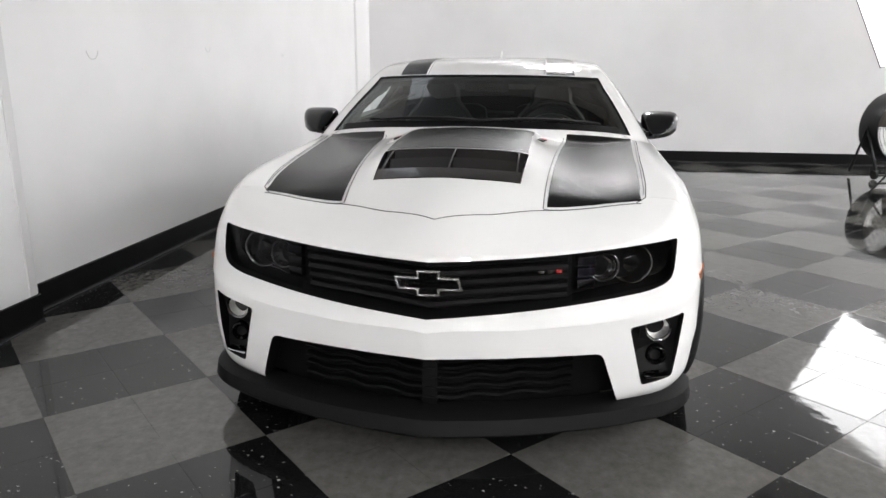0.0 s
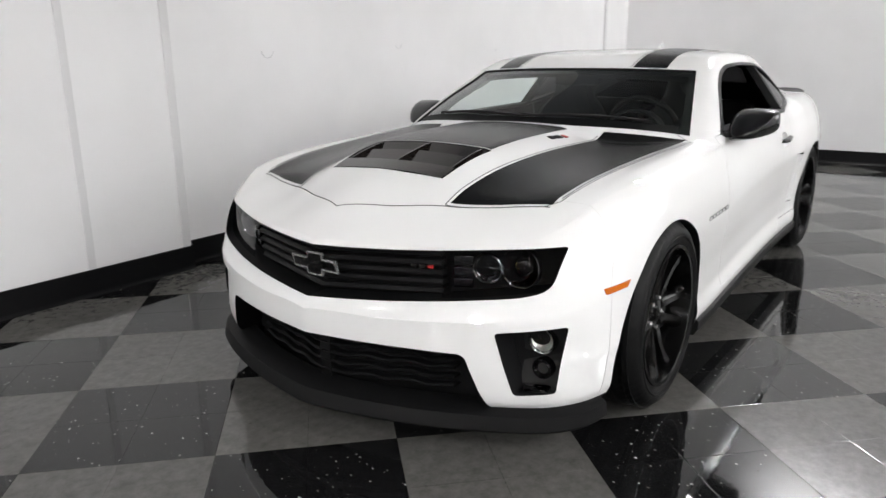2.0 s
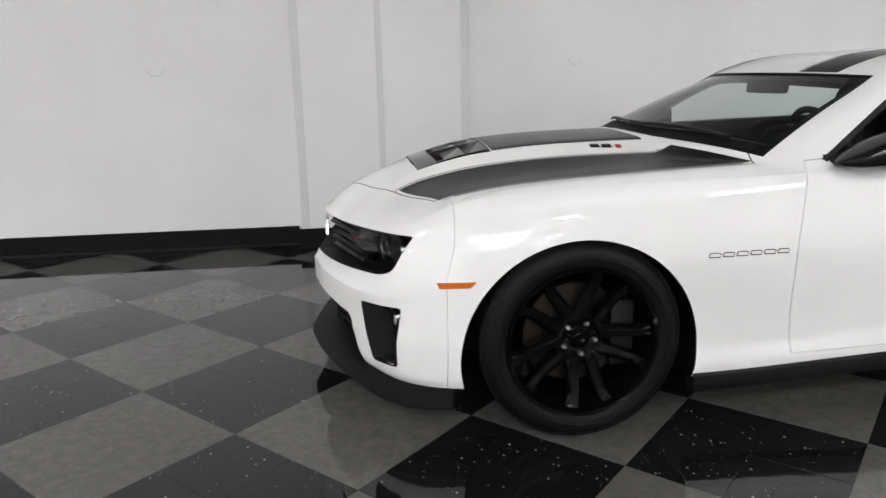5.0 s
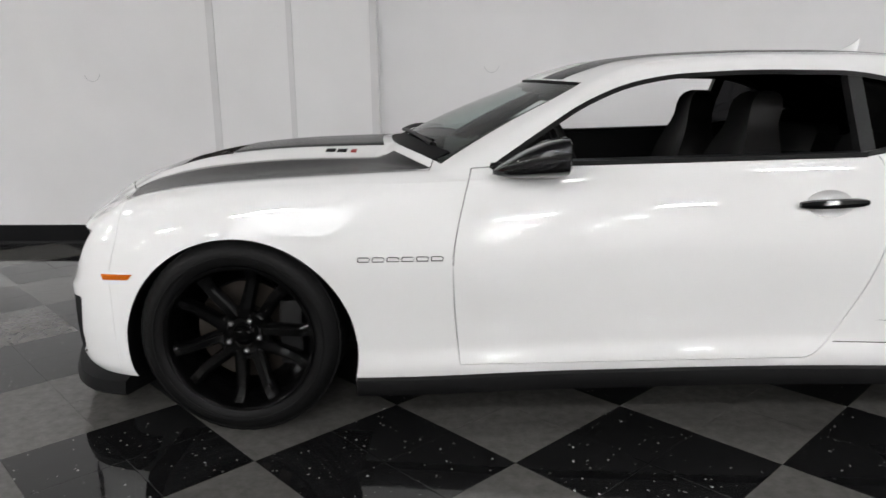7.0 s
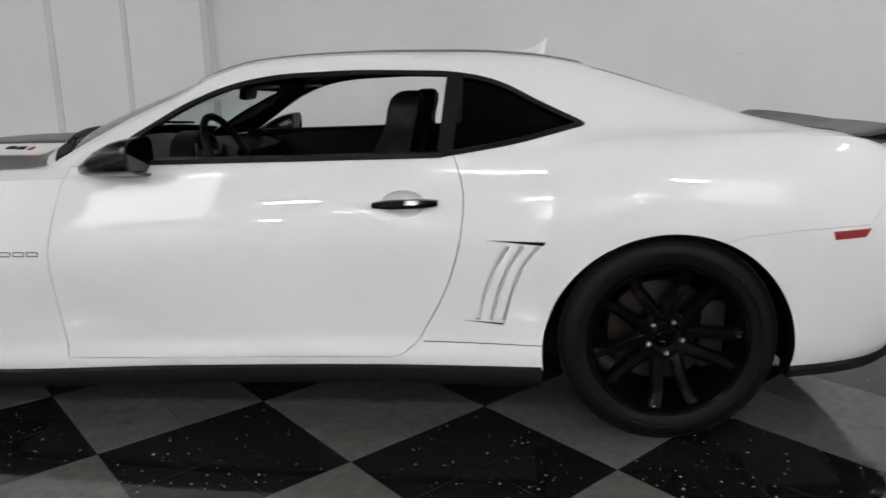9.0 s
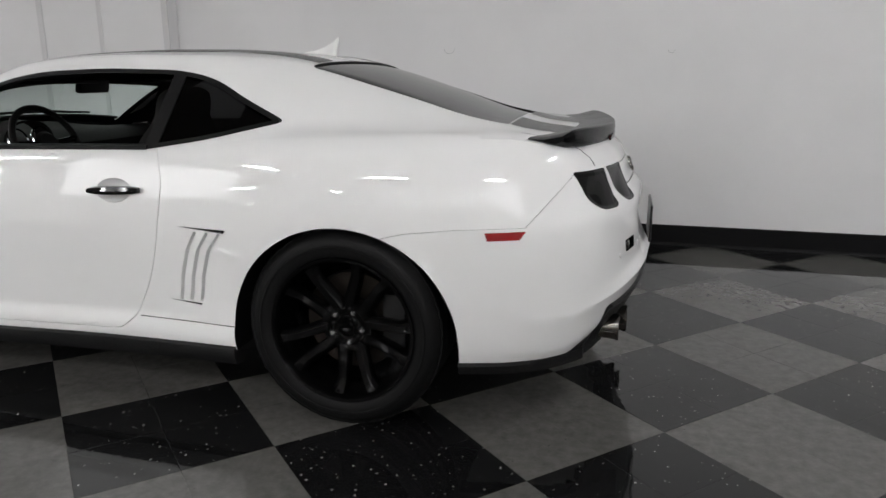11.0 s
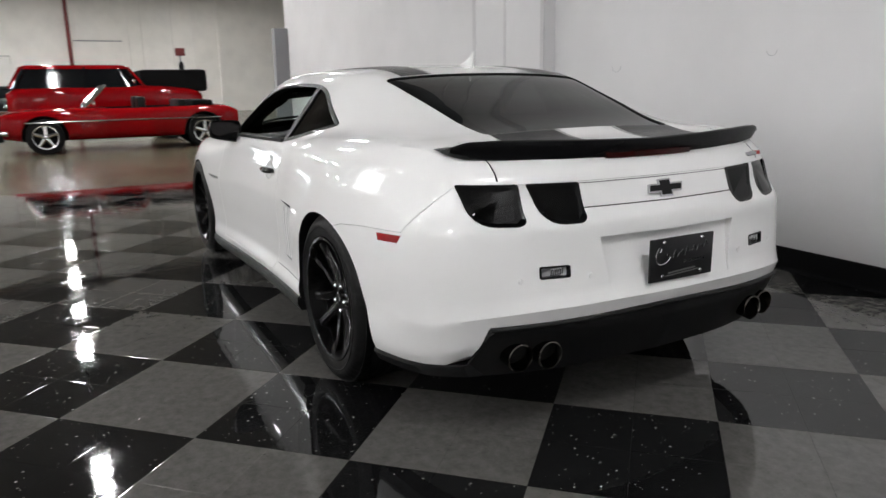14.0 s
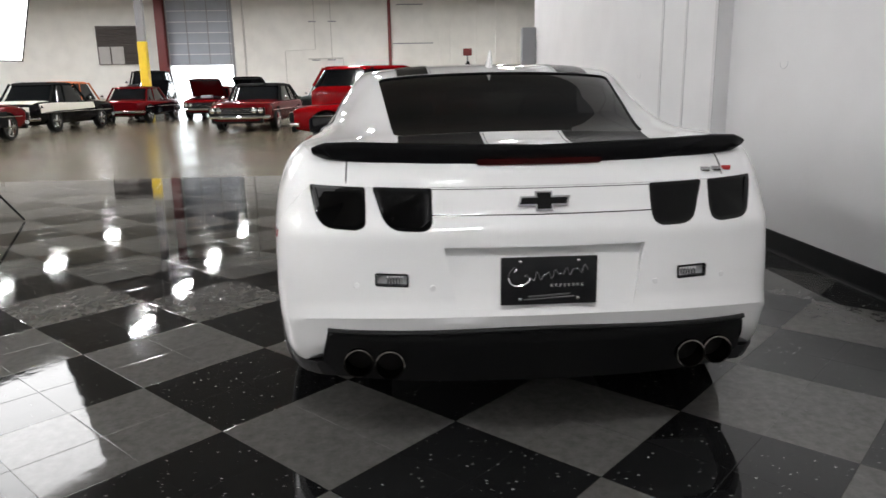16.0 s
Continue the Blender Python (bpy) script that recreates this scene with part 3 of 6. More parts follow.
def skin_half():
    """Half of the skin as a grid of places: along the outline, and from the foot up and over to the spine."""
    p = plan_points(NS)
    tan_ = np.gradient(p, axis=0)
    tan_[0], tan_[-1] = (0.25, 1.0), (0.08, -1.0)
    nrm = np.c_[-tan_[:, 1], tan_[:, 0]]
    nrm /= np.linalg.norm(nrm, axis=1)[:, None]
    inward = -nrm
    if inward[NS // 2, 1] > 0:
        inward = -inward
    along = np.r_[0, np.cumsum(np.linalg.norm(np.diff(p, axis=0), axis=1))]
    at = [along[np.argmin(((p - q) ** 2).sum(1))] for q, _ in INSETS]
    d = np.stack([curve(*zip(at, [ins[k] for _, ins in INSETS]))(along) for k in range(len(LEVELS))], 1)
    lev = np.linspace(0, 1, NW)
    for crease in (0.22, 0.58):
        lev[np.argmin(np.abs(lev - crease))] = crease
    out = np.zeros((NS, NW + sum(BREAKS), 3))
    foot = FOOT(p[:, 0])
    for i in range(NS):
        di = curve(*zip(LEVELS, d[i]))(lev)
        sharp = np.interp(lev, LEVELS, d[i])
        if p[i, 0] > 3.3:
            k = np.interp(lev, [0.10, 0.16, 0.30, 0.36], [0, 1, 1, 0]) * min(1.0, (p[i, 0] - 3.3) / 0.25)
            di = di * (1 - k) + sharp * k
        elif p[i, 0] < -0.45:
            k = np.interp(lev, [0.46, 0.52, 0.62, 0.66], [0, 1, 1, 0]) * min(1.0, (-0.45 - p[i, 0]) / 0.15)
            di = di * (1 - k) + sharp * k
        xy = p[i] + inward[i] * di[:, None]
        xy[:, 1] = np.maximum(xy[:, 1], 0.0)
        if i in (0, NS - 1):
            xy[:, 1] = 0.0
        zs = top(xy[-1, 0], xy[-1, 1])
        out[i, :NW, :2] = xy
        out[i, :NW, 2] = foot[i] + (zs - foot[i]) * lev
    sh = out[:, NW - 1]
    # the spine's station for each place along the shoulder
    u = (sh[:, 0] - sh[0, 0]) / (sh[-1, 0] - sh[0, 0])
    cx = sh[0, 0] + (sh[-1, 0] - sh[0, 0]) * np.clip(u, 0, 1)
    for i in range(NS):
        x0, y0 = sh[i, :2]
        yb = min(float(BELT_Y(x0)) + 0.012, y0 - 0.004 * min(1, y0 * 10)) if y0 > 0.3 else y0 * 0.93
        yr = yb * 0.68
        ys = np.r_[np.linspace(y0, yb, BREAKS[0] + 1)[1:], np.linspace(yb, yr, BREAKS[1] + 1)[1:], np.linspace(yr, 0, BREAKS[2] + 1)[1:]]
        w = 1 - ys / max(y0, 1e-6) if y0 > 1e-6 else np.linspace(0, 1, len(ys))
        x = x0 + (cx[i] - x0) * w
        out[i, NW:, 0], out[i, NW:, 1], out[i, NW:, 2] = x, ys, top(x, ys)
    return out


def skin_solid():
    """The whole skin, both halves and a flat underside, as one closed mesh."""
    g = skin_half()
    ns, nv = g.shape[:2]
    bm = bmesh.new()
    right = [[bm.verts.new(g[i, j]) for j in range(nv)] for i in range(ns)]
    left = [[right[i][j] if abs(g[i, j, 1]) < 1e-7 else bm.verts.new((g[i, j, 0], -g[i, j, 1], g[i, j, 2])) for j in range(nv)] for i in range(ns)]

    def quads(a, flip):
        for i in range(ns - 1):
            for j in range(nv - 1):
                vs = [a[i][j], a[i + 1][j], a[i + 1][j + 1], a[i][j + 1]]
                q = []
                for v in vs:
                    if v not in q:
                        q.append(v)
                if len(q) > 2:
                    try:
                        bm.faces.new(q[::-1] if flip else q)
                    except ValueError:
                        pass
    quads(right, False)
    quads(left, True)
    mid = {}
    for i in range(ns - 1):
        q = []
        for v in (right[i][0], left[i][0], left[i + 1][0], right[i + 1][0]):
            if v not in q:
                q.append(v)
        bm.faces.new(q)
    bmesh.ops.remove_doubles(bm, verts=bm.verts, dist=2e-5)
    bmesh.ops.dissolve_degenerate(bm, dist=1e-6, edges=bm.edges)
    bmesh.ops.recalc_face_normals(bm, faces=bm.faces)
    return bm


SKIN = skin_half()


def skin_y(x, z):
    """The half-width of the skin at a place on the side, below the shoulder."""
    g = SKIN[10:-10, :NW]
    order = np.argsort(g[:, 0, 0])
    ys = [np.interp(x, g[order, j, 0], g[order, j, 1]) for j in range(NW)]
    zs = [np.interp(x, g[order, j, 0], g[order, j, 2]) for j in range(NW)]
    return float(np.interp(z, zs, ys))


def front_x(y, z):
    """Where the front face stands."""
    n = 54
    xs = [np.interp(abs(y), SKIN[:n, j, 1], SKIN[:n, j, 0]) for j in range(NW)]
    zs = [np.interp(abs(y), SKIN[:n, j, 1], SKIN[:n, j, 2]) for j in range(NW)]
    return float(np.interp(z, zs, xs))


def rear_x(y, z):
    """Where the tail's face stands."""
    n = NS - 60
    xs = [np.interp(abs(y), SKIN[n:, j, 1][::-1], SKIN[n:, j, 0][::-1]) for j in range(NW)]
    zs = [np.interp(abs(y), SKIN[n:, j, 1][::-1], SKIN[n:, j, 2][::-1]) for j in range(NW)]
    return float(np.interp(z, zs, xs))


def glass_y(x, z):
    """The half-width of the upper skin at a height, on the side of the cabin."""
    lo, hi = 0.30, 0.93
    for _ in range(30):
        mid = (lo + hi) / 2
        if float(top(x, mid)) > z:
            lo = mid
        else:
            hi = mid
    return (lo + hi) / 2


# ---------------------------------------------------------------- the car: cutting the panels
def side_prism(outline, y0, y1):
    return prism(outline, lambda a, b, d: (a, d, b), y0, y1)


def front_prism(outline, x0, x1):
    return prism(outline, lambda a, b, d: (d, a, b), x0, x1)


def plan_prism(outline, z0, z1):
    return prism(outline, lambda a, b, d: (a, b, d), z0, z1)


def disc_prism(cx, cz, r, y0, y1, n=72):
    return side_prism([(cx + r * cos(2 * pi * i / n), cz + r * sin(2 * pi * i / n)) for i in range(n)], y0, y1)


def flipped(outline):
    return [(-a, b) for a, b in outline]


def shrunk(outline, d):
    """The outline moved inwards by d."""
    n = len(outline)
    area = sum(outline[i][0] * outline[(i + 1) % n][1] - outline[(i + 1) % n][0] * outline[i][1] for i in range(n))
    s = 1 if area > 0 else -1
    out = []
    for i in range(n):
        p, a, b = Vector(outline[i]), Vector(outline[i - 1]), Vector(outline[(i + 1) % n])
        n1, n2 = Vector((-(p - a).y, (p - a).x)).normalized(), Vector((-(b - p).y, (b - p).x)).normalized()
        m = n1 + n2
        m = m.normalized() if m.length > 1e-6 else n1
        k = max(0.4, m.dot(n1))
        out.append(tuple(p + m * (s * d / k)))
    return out


WHEELS = ((0.0, 0.354, 0.285), (2.852, 0.361, 0.305))
GLASS_LINE = rounded([(0.862, 0.936), (2.09, 0.966), (2.33, 1.004), (2.592, 1.066), (2.42, 1.145), (2.29, 1.214), (2.14, 1.245), (1.80, 1.253), (1.50, 1.240),
                      (1.33, 1.206), (1.18, 1.139), (1.02, 1.039)], [0.01, 0.02, 0.08, 0.034, 0.06, 0.08, 0.1, 0.1, 0.1, 0.1, 0.05, 0.05], 4)
DOOR_LINE = rounded([(0.765, 0.262), (1.955, 0.292), (2.02, 0.345), (2.115, 0.52), (2.165, 0.69), (2.178, 0.84), (2.160, 0.93), (2.118, 1.02), (0.995, 1.018), (0.876, 0.941),
                     (0.806, 0.935), (0.768, 0.785), (0.742, 0.65), (0.748, 0.44)], [0.01, 0.03, 0.03, 0.1, 0.1, 0.08, 0.06, 0, 0, 0.01, 0.005, 0.1, 0.1, 0.1], 4)
HOOD_SIDE = curve((-0.50, 0.625), (-0.42, 0.695), (-0.2, 0.715), (0.2, 0.742), (0.55, 0.772), (0.8, 0.79))
GLASS_FOOT = lambda y: 0.46 + 0.42 * y * y


def hood_outline():
    front = [(-0.744, 0.0), (-0.668, 0.18), (-0.583, 0.35), (-0.525, 0.52)]
    side = [(x, float(HOOD_SIDE(x))) for x in (-0.47, -0.42, -0.3, -0.1, 0.1, 0.3, 0.5, 0.66)]
    rear = [(GLASS_FOOT(y) + 0.01, y) for y in (0.70, 0.6, 0.5, 0.4, 0.3, 0.2, 0.1, 0.0)]
    half = front + side + rear
    return half + [(x, -y) for x, y in half[-2:0:-1]]


def cabin_hollow():
    """The room inside the car."""
    xs, ys = np.linspace(0.52, 2.95, 68), np.linspace(-0.80, 0.80, 49)
    bm = bmesh.new()
    up, lo = [], []
    for x in xs:
        zt = top(np.full(len(ys), x), np.abs(ys) + 0.045) - 0.045
        zb = 0.30 if 0.80 < x < 2.32 else 0.80
        up.append([bm.verts.new((x, y, max(z, zb + 0.06))) for y, z in zip(ys, zt)])
        lo.append([bm.verts.new((x, y, zb)) for y in ys])
    nx, ny = len(xs), len(ys)
    for i in range(nx - 1):
        for j in range(ny - 1):
            bm.faces.new((up[i][j], up[i + 1][j], up[i + 1][j + 1], up[i][j + 1]))
            bm.faces.new((lo[i][j + 1], lo[i + 1][j + 1], lo[i + 1][j], lo[i][j]))
    for i in range(nx - 1):
        bm.faces.new((up[i][0], lo[i][0], lo[i + 1][0], up[i + 1][0]))
        bm.faces.new((up[i + 1][-1], lo[i + 1][-1], lo[i][-1], up[i][-1]))
    for j in range(ny - 1):
        bm.faces.new((up[0][j + 1], lo[0][j + 1], lo[0][j], up[0][j]))
        bm.faces.new((up[-1][j], lo[-1][j], lo[-1][j + 1], up[-1][j + 1]))
    bmesh.ops.recalc_face_normals(bm, faces=bm.faces)
    return bm


WS_SIDE = curve((0.0, 0.758), (1.0, 0.618))
RW = dict(x0=2.60, x1=3.345, y0=0.535, y1=0.465)


def screen_outline(grow=0.0):
    """The windscreen in plan."""
    u = np.linspace(0, 1, 12)
    right = [(0.46 + (1.044 - 0.46) * t + 0.42 * float(WS_SIDE(t)) ** 2, float(WS_SIDE(t)) + grow) for t in u]
    topedge = [(1.044 + 0.42 * y * y, y) for y in np.linspace(0.55, -0.55, 13)]
    left = [(x, -y) for x, y in right[::-1]]
    foot = [(GLASS_FOOT(y), y) for y in np.linspace(-0.68, 0.68, 15)]
    return right + topedge + left + foot


def rear_outline():
    return rounded([(RW["x0"], RW["y0"]), (RW["x1"], RW["y1"]), (RW["x1"], -RW["y1"]), (RW["x0"], -RW["y0"])], 0.03)


def hood_vent_outline(d=0.0):
    return [(-0.495 + d, 0.10 - d), (-0.480 + d, 0.262 - d), (-0.185 - d, 0.282 - d), (-0.185 - d, -0.282 + d), (-0.480 + d, -0.262 + d), (-0.495 + d, -0.10 + d)]


UPPER = rounded([(0.0, 0.680), (0.40, 0.692), (0.790, 0.716), (0.772, 0.590), (0.70, 0.565), (0.40, 0.535), (0.0, 0.508)], [0, 0.2, 0.012, 0.05, 0.08, 0.2, 0])
LOWER = rounded([(0.0, 0.386), (0.30, 0.387), (0.548, 0.380), (0.612, 0.187), (0.60, 0.12), (0.0, 0.12)], [0, 0.1, 0.025, 0.01, 0, 0])
FOG = rounded([(0.632, 0.456), (0.822, 0.477), (0.793, 0.252), (0.685, 0.246)], 0.014)
LAMP_OUT = rounded([(0.752, 0.918), (0.562, 0.914), (0.562, 0.795), (0.59, 0.783), (0.722, 0.786)], [0.012, 0.01, 0.02, 0.03, 0.06])
LAMP_IN = rounded([(0.540, 0.914), (0.350, 0.912), (0.352, 0.800), (0.375, 0.784), (0.50, 0.784)], [0.01, 0.01, 0.02, 0.03, 0.06])
REVERSE = rounded([(0.538, 0.652), (0.432, 0.652), (0.432, 0.610), (0.538, 0.610)], 0.008)


def groove(points, width, to3d, d0, d1):
    """A narrow slot along a polyline."""
    a, b = [], []
    for i, p in enumerate(points):
        q0, q1 = Vector(points[max(0, i - 1)]), Vector(points[min(len(points) - 1, i + 1)])
        n = Vector((-(q1 - q0).y, (q1 - q0).x)).normalized() * width / 2
        a.append(tuple(Vector(p) + n))
        b.append(tuple(Vector(p) - n))
    return prism(a + b[::-1], to3d, d0, d1)


def ellipsoid(cx, cy, cz, rx, ry, rz):
    bm = bmesh.new()
    bmesh.ops.create_uvsphere(bm, u_segments=28, v_segments=16, radius=1.0, matrix=Matrix.Translation((cx, cy, cz)) @ Matrix.Diagonal((rx, ry, rz, 1)))
    return bm


def plate_recess(nu=16, nv=8):
    """The shallow wedge behind the plate: deep under its top edge, running out below."""
    bm = bmesh.new()
    grid = []
    for i in range(nu + 1):
        a = 0.318 * (2 * i / nu - 1)
        col = []
        for j in range(nv + 1):
            b = 0.735 - 0.19 * j / nv
            d = 0.034 * (1 - j / nv) - 0.003
            col.append(bm.verts.new((rear_x(a, b) - d, a * (1 - 0.12 * j / nv), b)))
        grid.append(col)
    far = [[bm.verts.new((4.3, v.co.y, v.co.z)) for v in col] for col in grid]
    for g in (grid, far):
        for i in range(nu):
            for j in range(nv):
                bm.faces.new((g[i][j], g[i + 1][j], g[i + 1][j + 1], g[i][j + 1]))
    rim = [(i, 0) for i in range(nu)] + [(nu, j) for j in range(nv)] + [(i, nv) for i in range(nu, 0, -1)] + [(0, j) for j in range(nv, 0, -1)]
    for k in range(len(rim)):
        (i, j), (p, q) = rim[k], rim[(k + 1) % len(rim)]
        bm.faces.new((grid[i][j], grid[p][q], far[p][q], far[i][j]))
    bmesh.ops.recalc_face_normals(bm, faces=bm.faces)
    return bm


def cut_body():
    body = bpy.data.meshes.new("body")
    bm = skin_solid()
    bm.to_mesh(body)
    bm.free()
    body.materials.append(WHITE)
    body.materials.append(DARKIN)
    side = lambda a, b, d: (a, d, b)
    dark, pale = [], []
    for wx, zc, r in ((0.0, 0.298, 0.413), (2.852, 0.318, 0.415)):
        dark += [disc_prism(wx, zc, r, 0.52, 1.1), disc_prism(wx, zc, r, -1.1, -0.52)]
    back = lambda a, b: -0.775 + 0.40 * abs(a)
    low = lambda a, b: -0.79 + 0.30 * abs(a)
    dark += [front_prism(UPPER, -1.2, back), front_prism(LOWER, -1.2, low)]
    other = [front_prism([(-a + 0.001, b) for a, b in o], -1.2, f) for o, f in ((UPPER, back), (LOWER, low))]
    dark += [front_prism(FOG, -1.2, lambda a, b: -0.605 + 0.45 * (abs(a) - 0.7)), front_prism(flipped(FOG), -1.2, lambda a, b: -0.605 + 0.45 * (abs(a) - 0.7))]
    for o in (LAMP_OUT, LAMP_IN, REVERSE):
        for p in (o, flipped(o)):
            c = sum(q[0] for q in p) / len(p)
            z = sum(q[1] for q in p) / len(p)
            e = 0.001
            sl = (rear_x(c + 0.05, z) - rear_x(c - 0.05, z)) / 0.1
            sz = (rear_x(c, z + 0.03) - rear_x(c, z - 0.03)) / 0.06
            x0 = rear_x(c, z)
            dark.append(front_prism(p, lambda a, b, x0=x0, c=c, z=z, sl=sl, sz=sz: x0 - 0.035 + sl * (a - c) + sz * (b - z), 4.3))
    # the opening that the black rear panel fills
    low_rear = [(0.70, 0.452), (0.0, 0.482), (-0.70, 0.452), (-0.735, 0.32), (-0.735, 0.10), (0.735, 0.10), (0.735, 0.32)]
    dark.append(front_prism(low_rear, lambda a, b: rear_x(min(abs(a), 0.70), 0.46) - 0.06, 4.3))
    dark.append(plan_prism(hood_vent_outline(), lambda a, b: float(top(a, b)) - 0.055, 1.2))
    for s in (-1, 1):
        dark.append(prism([(2.245, 0.706), (2.440, 0.702), (2.432, 0.690)], side, 0.90 * s, 1.1 * s))
        dark.append(prism([(2.165, 0.424), (2.305, 0.411), (2.31, 0.418)], side, 0.88 * s, 1.1 * s))
        for k in range(3):
            xt, xb = 2.318 + 0.049 * k, 2.222 + 0.043 * k
            pale.append(groove([(xb, 0.425), (xb + 0.02, 0.52), (xb + 0.055, 0.62), (xt, 0.688)], 0.014, side, lambda a, b: (skin_y(a, b) - 0.024) * s, 1.1 * s))
        pale.append(ellipsoid(1.975, (skin_y(1.975, 0.822) + 0.006) * s, 0.822, 0.076, 0.040, 0.046))
    rear = lambda a, b, d: (d, a, b)
    pale.append(plate_recess())
    body = boolean(body, cutter_mesh(dark), "DIFFERENCE")
    body = boolean(body, cutter_mesh(other), "DIFFERENCE")
    body = boolean(body, cutter_mesh(pale, 0), "DIFFERENCE")
    body = boolean(body, cutter_mesh([cabin_hollow()]), "DIFFERENCE")
    windows = [side_prism(GLASS_LINE, 0.42, 1.1), side_prism(GLASS_LINE, -1.1, -0.42)]
    windows.append(plan_prism(screen_outline(), lambda a, b: float(top(a, b)) - 0.058, 1.6))
    windows.append(plan_prism(rear_outline(), lambda a, b: float(top(a, b)) - 0.058, 1.6))
    # shut lines of the boot lid
    lid = [(0.352, 0.830), (-0.352, 0.830)]
    windows.append(groove(lid, 0.0034, rear, lambda a, b: rear_x(a, b) - 0.006, 4.2))
    windows.append(groove([(0.352, 0.908), (-0.352, 0.908)], 0.0024, rear, lambda a, b: rear_x(a, b) - 0.004, 4.2))
    for s in (-1, 1):
        windows.append(groove([(2.035, 0.345), (2.25, 0.343), (2.46, 0.340)], 0.0032, side, lambda a, b: (skin_y(a, b) - 0.008) * s, 1.1 * s))
        windows.append(groove([(0.625 * s, 0.925), (0.622 * s, 1.06)], 0.005, rear, 3.42, 4.2))
    return boolean(body, cutter_mesh(windows), "DIFFERENCE")


def split(me, prisms_out, prisms_in, slot=0):
    """Takes a panel out of the skin: what is left, and the panel with a gap round it."""
    rest = boolean(me, cutter_mesh(prisms_out, slot), "DIFFERENCE")
    panel = boolean(me, cutter_mesh(prisms_in, slot), "INTERSECT")
    return rest, panel


car = thing("sports_car", "white two-door muscle car with satin black stripes and black wheels", "car")


def panel_part(name, me, parent=car, label=""):
    me.name = name
    me.polygons.foreach_set("use_smooth", [True] * len(me.polygons))
    me.set_sharp_from_angle(angle=radians(28))
    ob = new(name, me)
    ob.parent = parent
    if label:
        ob["label"] = label
    return ob


GAP = 0.0015
shell = cut_body()
deep = lambda a, b: float(top(a, b)) - 0.075
ho = hood_outline()
shell, hood_me = split(shell, [plan_prism(ho, deep, 1.4)], [plan_prism(shrunk(ho, 2.2 * GAP), deep, 1.4)], 1)
NOSE = [(-1.3, 0.05), (-0.455, 0.05), (-0.455, 0.585), (-0.425, 0.70), (-0.405, 0.95), (-1.3, 0.95)]
shell, nose_me = split(shell, [side_prism(NOSE, -1.2, 1.2)], [side_prism(shrunk(NOSE, GAP), -1.2, 1.2)])
TAIL = [(2.985, 0.05), (4.3, 0.05), (4.3, 0.915), (3.615, 0.915), (3.60, 0.895), (3.475, 0.752), (3.25, 0.742), (3.08, 0.724), (2.985, 0.700)]
shell, tail_me = split(shell, [side_prism(TAIL, -1.2, 1.2)], [side_prism(shrunk(TAIL, GAP), -1.2, 1.2)])
doors = []
for s in (-1, 1):
    lo, hi = sorted((0.60 * s, 1.2 * s))
    shell, d = split(shell, [side_prism(DOOR_LINE, lo, hi)], [side_prism(shrunk(DOOR_LINE, 2 * GAP), lo, hi)])
    doors.append(d)
body = panel_part("body_shell", shell, car, "white painted steel body shell")
hood = panel_part("hood", hood_me, car, "white hood with raised centre and black stripes")
nose = panel_part("front_bumper", nose_me, car, "white bumper cover with black openings")
tail = panel_part("rear_bumper", tail_me, car, "white rear bumper cover")
door_parts = [panel_part("door", d, car, "white door with the window down") for d in doors]


